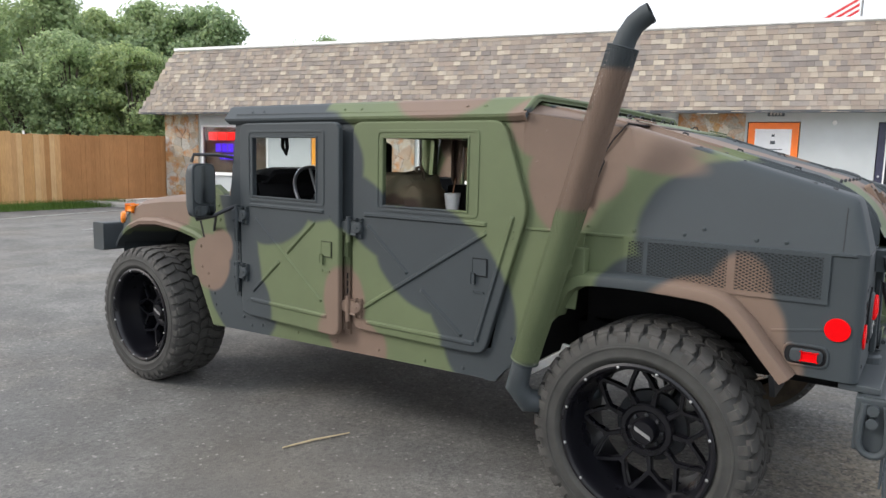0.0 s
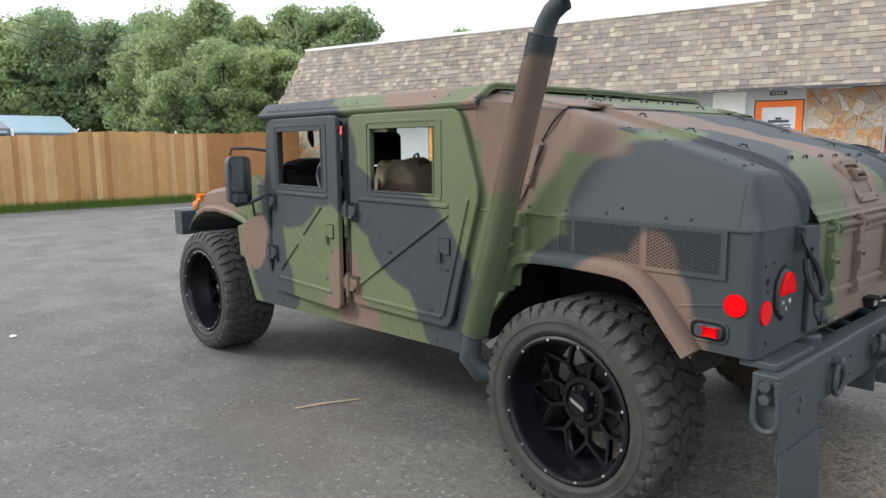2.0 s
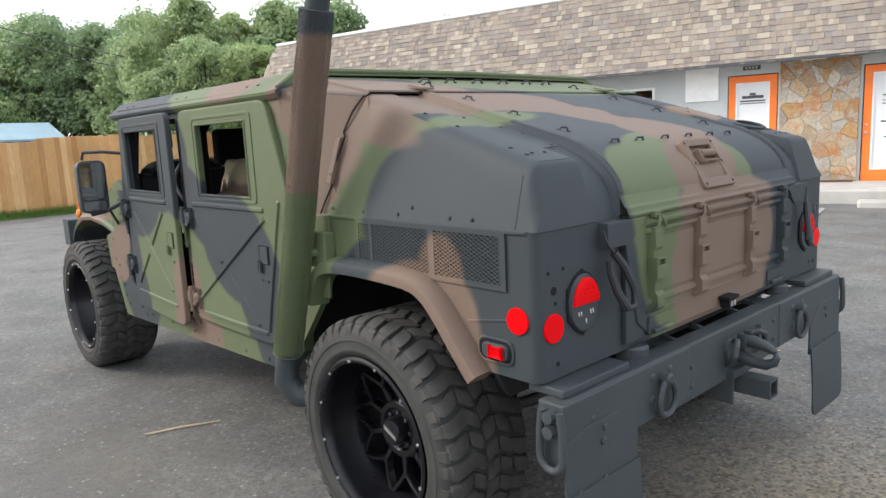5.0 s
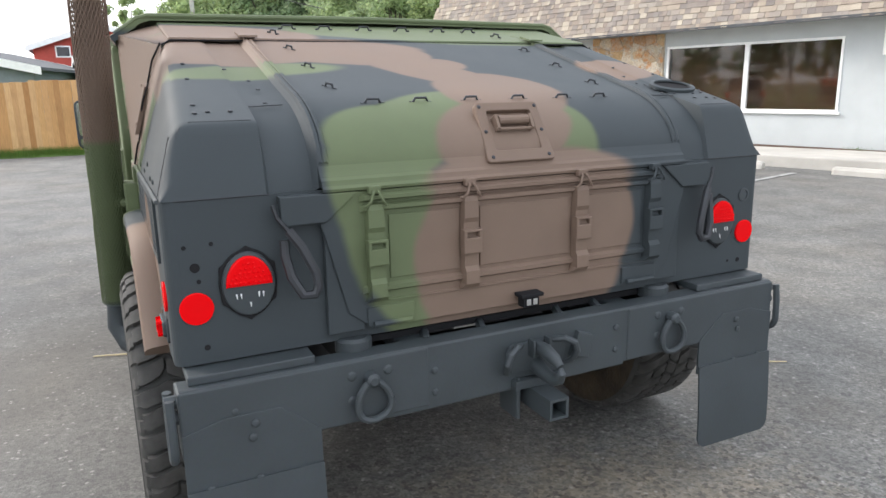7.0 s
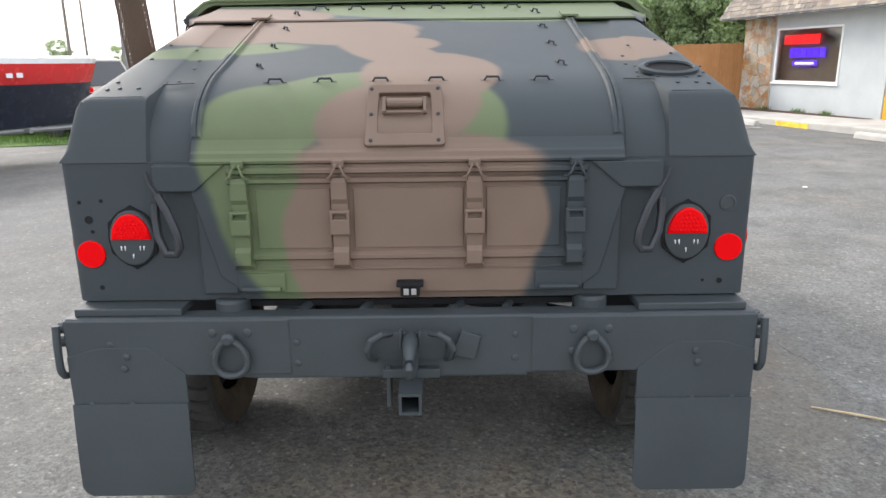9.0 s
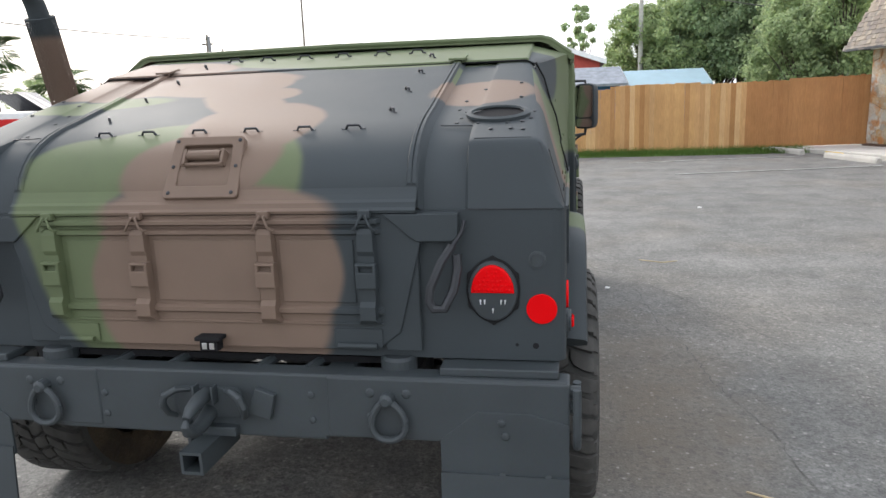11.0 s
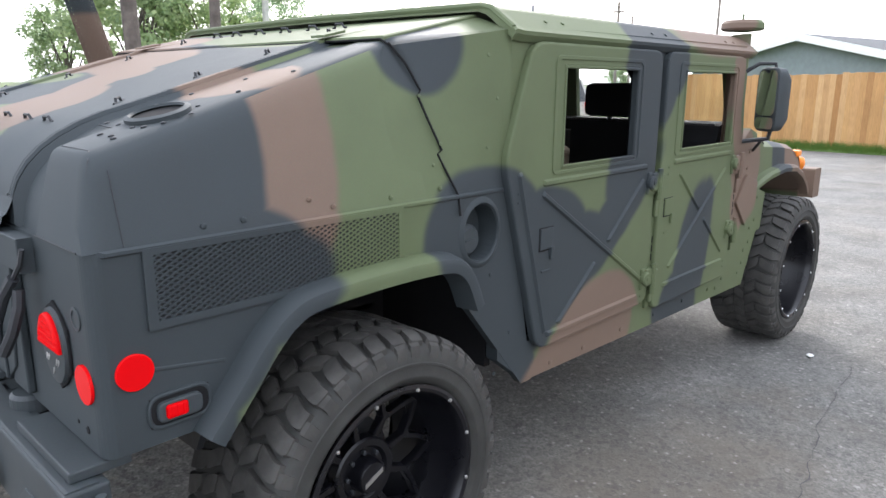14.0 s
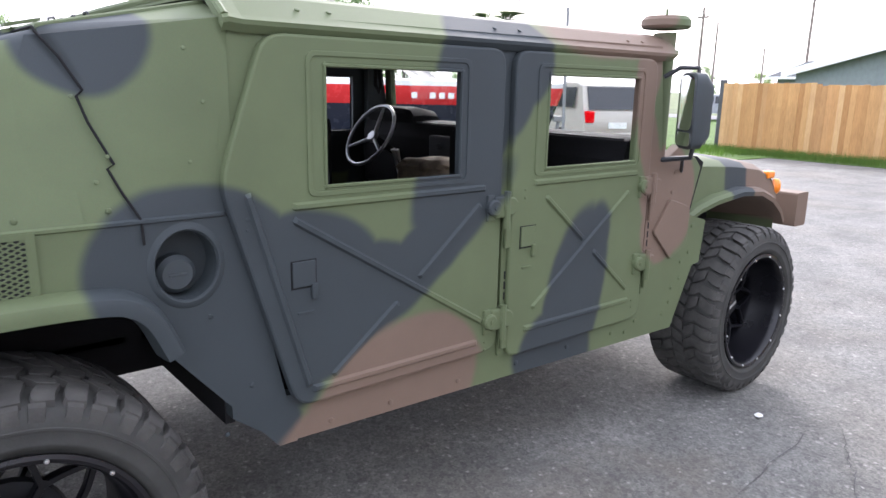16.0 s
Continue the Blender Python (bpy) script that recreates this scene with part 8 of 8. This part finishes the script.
# ---- facing stones of the shop front ----
stone_mat, n_, l_, b_ = mat("facing_stone", 0.85)
c_ = ramp(n_, l_, n_.new("ShaderNodeObjectInfo").outputs["Random"], [(0.0, (0.36, 0.25, 0.14)), (0.2, (0.50, 0.45, 0.36)), (0.34, (0.33, 0.18, 0.08)), (0.5, (0.55, 0.52, 0.45)), (0.66, (0.30, 0.27, 0.22)), (0.82, (0.43, 0.27, 0.12)), (1.0, (0.56, 0.50, 0.40))])
g1, g2, g3 = noise_tex(n_, l_, 3.2, 6, 0.65), noise_tex(n_, l_, 5.0, 6, 0.7), noise_tex(n_, l_, 26.0, 5, 0.7)
c_ = mixc(n_, l_, ramp(n_, l_, g1.outputs["Fac"], [(0.5, 0.0), (0.6, 0.85)]), c_, (0.43, 0.18, 0.05))
c_ = mixc(n_, l_, ramp(n_, l_, g2.outputs["Fac"], [(0.52, 0.0), (0.64, 0.7)]), c_, (0.42, 0.42, 0.39))
c_ = mixc(n_, l_, 0.6, c_, ramp(n_, l_, g3.outputs["Fac"], [(0.3, 0.22), (0.7, 0.72)]), "OVERLAY")
l_.new(c_, b_.inputs["Base Color"])
bump(n_, l_, b_, g3.outputs["Fac"], 0.9, 0.02)
mortar = plain("mortar", (0.43, 0.38, 0.30), 0.95, vary=0.15, scale=10)


def cut(poly, px, py, nx, ny):
    """Keep the part of a polygon on the near side of a line."""
    out = []
    for i in range(len(poly)):
        a, c = poly[i], poly[(i + 1) % len(poly)]
        da, dc = (a[0] - px) * nx + (a[1] - py) * ny, (c[0] - px) * nx + (c[1] - py) * ny
        if da <= 0:
            out.append(a)
        if da * dc < 0:
            t = da / (da - dc)
            out.append((a[0] + (c[0] - a[0]) * t, a[1] + (c[1] - a[1]) * t))
    return out


def stone_panel(name, s0, s1, z0, z1, count, seed, proud, flat):
    r = random.Random(seed)
    p = tagged(thing(name, "irregular tan and rust flagstone facing on the shop front", "stone facing", bpt((s0 + s1) / 2, 0, z0)), kind="structure")
    bm = bmesh.new()
    bbox(bm, s0, s1, 0.0, proud, z0, z1)
    part("mortar_bed", bm, mortar, p)
    cols = max(2, round(math.sqrt(count * (s1 - s0) / (z1 - z0) * flat)))
    rows_ = max(2, round(count / cols))
    pts = [(s0 + (s1 - s0) * (i + 0.5 + r.uniform(-0.6, 0.6)) / cols, z0 + (z1 - z0) * (j + 0.5 + r.uniform(-0.42, 0.42)) / rows_) for j in range(rows_) for i in range(cols)]
    for k, (a, c) in enumerate(pts):
        poly = [(s0 + 0.005, z0 + 0.005), (s1 - 0.005, z0 + 0.005), (s1 - 0.005, z1 - 0.005), (s0 + 0.005, z1 - 0.005)]
        for q, (b, d) in enumerate(pts):
            if q != k and abs(a - b) + abs(c - d) < 1.6:
                dx, dz = b - a, d - c
                ln = math.hypot(dx, dz)
                poly = cut(poly, (a + b) / 2 - dx / ln * 0.003, (c + d) / 2 - dz / ln * 0.003, dx / ln, dz / ln)
                if len(poly) < 3:
                    break
        if len(poly) < 3:
            continue
        poly = rounded(poly, 0.03, 2)
        h = r.uniform(0.008, 0.026)
        bm = bmesh.new()
        cx, cz = sum(q[0] for q in poly) / len(poly), sum(q[1] for q in poly) / len(poly)
        loft(bm, [[tuple(bpt(cx + (x - cx) * f, proud + o, cz + (z - cz) * f)) for x, z in poly] for f, o in ((1.0, -0.002), (0.99, h * 0.7), (0.93, h))], True)
        top = [v for v in bm.verts][-len(poly):]
        bm.faces.new(top)
        part("stone", bm, stone_mat, p)


stone_panel("facing_west", -0.06, 1.22, 0.1, 2.68, 40, 2, 0.05, 0.8)
stone_panel("facing_middle", 6.25, 8.38, 0.17, 2.68, 70, 4, 0.04, 0.6)
stone_panel("facing_east", 14.98, 16.4, 0.25, 2.68, 58, 7, 0.04, 0.55)
bm = bmesh.new()
bbox(bm, -0.06, 0.0, -1.0, 0.05, 0.0, 2.68)
tagged(part("facing_return", bm, mortar), "mortared side of the corner pier", "stone facing", kind="structure")

# ---- shingles of the mansard ----
E_O, E_Z, T_O, T_Z = 0.62, 2.68, 0.05, 4.58
shingle_cols = [(0.25, 0.205, 0.17), (0.35, 0.295, 0.23), (0.19, 0.165, 0.15), (0.29, 0.25, 0.21), (0.23, 0.205, 0.185), (0.43, 0.375, 0.295), (0.27, 0.22, 0.18), (0.21, 0.18, 0.16)]
shingle_one = varied("shingle", shingle_cols, 0.95, False, 120)
shingle_many = varied("shingle_field", shingle_cols, 0.95, True, 120)


def left_edge(q):
    return -0.45 + 0.92 * q


roof_b = tagged(thing("roof", "steep mansard roof of mixed tan and grey shingles", "roof", bpt(12, 0, 2.7)), kind="structure")
bm = bmesh.new()
loft(bm, [[tuple(bpt(s, o - 0.012, z)) for s in (left_edge(q), LENGTH + 0.4)] for q, o, z in ((0, E_O, E_Z), (1, T_O, T_Z))])
loft(bm, [[tuple(bpt(-0.45, E_O, E_Z)), tuple(bpt(0.47, T_O, T_Z))], [tuple(bpt(-0.45, -9.4, E_Z)), tuple(bpt(0.47, -8.8, T_Z))]])
loft(bm, [[tuple(bpt(s, T_O, T_Z)) for s in (0.47, LENGTH)], [tuple(bpt(s, -8.8, T_Z)) for s in (0.47, LENGTH)]])
part("roof_deck", bm, dark_roof, roof_b)
bm = bmesh.new()
loft(bm, [[tuple(bpt(s, o, z)) for o, z in ((T_O + 0.02, T_Z - 0.05), (T_O + 0.06, T_Z - 0.02), (T_O + 0.06, T_Z + 0.05), (T_O - 0.08, T_Z + 0.06))] for s in (0.42, LENGTH)])
part("roof_flashing", bm, white_trim, roof_b)
bm = bmesh.new()
loft(bm, [[tuple(bpt(s, o, z)) for o, z in ((E_O + 0.015, E_Z - 0.03), (E_O + 0.02, E_Z + 0.03), (E_O - 0.06, E_Z - 0.03))] for s in (-0.45, LENGTH + 0.4)], True)
part("drip_edge", bm, dark_roof, roof_b)
NR = 16
r_ = random.Random(21)
nrm = Vector((0, -(T_Z - E_Z), E_O - T_O)).normalized()
vs, fs = [], []
made = 0


def tab(s0, s1, j, lift):
    q0, q1 = j / NR - 0.008, (j + 1) / NR + 0.01
    out = []
    for q, o in ((q0, lift), (q1, 0.002)):
        for s in (s0, s1):
            base = Vector((s, -(E_O + (T_O - E_O) * q), E_Z + (T_Z - E_Z) * q))
            out.append(base + nrm * o)
    low = [out[0] - nrm * lift, out[1] - nrm * lift]
    return [BM @ p for p in (*out, *low)], [(0, 1, 3, 2), (0, 4, 5, 1), (0, 2, 4), (1, 5, 3)]


for j in range(NR):
    s = left_edge(j / NR) + r_.uniform(-0.1, 0)
    while s < LENGTH + 0.3:
        w = r_.choice((0.09, 0.12, 0.15, 0.18, 0.24))
        lift = r_.choice((0.010, 0.014, 0.020))
        v, f = tab(s, s + w - 0.004, j, lift)
        if 13.2 < s < 17.6 and made < 300:
            me = bpy.data.meshes.new("shingle")
            me.from_pydata(v, [], f)
            me.materials.append(shingle_one)
            ob = new("shingle", me)
            ob.parent, ob.matrix_parent_inverse = roof_b, roof_b.matrix_world.inverted()
            made += 1
        else:
            k = len(vs)
            vs += v
            fs += [tuple(k + i for i in ff) for ff in f]
        s += w
# the return at the corner
for j in range(NR):
    q0, q1 = j / NR, (j + 1) / NR + 0.008
    y = -E_O
    while y < 9:
        w = r_.choice((0.16, 0.22, 0.3))
        k = len(vs)
        for q, o in ((q0, 0.016), (q1, 0.003)):
            for yy in (y, y + w - 0.004):
                vs.append(BM @ Vector((left_edge(q) - o, max(yy, -(E_O + (T_O - E_O) * q)), E_Z + (T_Z - E_Z) * q)))
        fs.append((k, k + 1, k + 3, k + 2))
        y += w
me = bpy.data.meshes.new("shingle_field")
me.from_pydata(vs, [], fs)
me.materials.append(shingle_many)
ob = tagged(new("shingle_field", me), kind="stuff")
ob.parent, ob.matrix_parent_inverse = roof_b, roof_b.matrix_world.inverted()
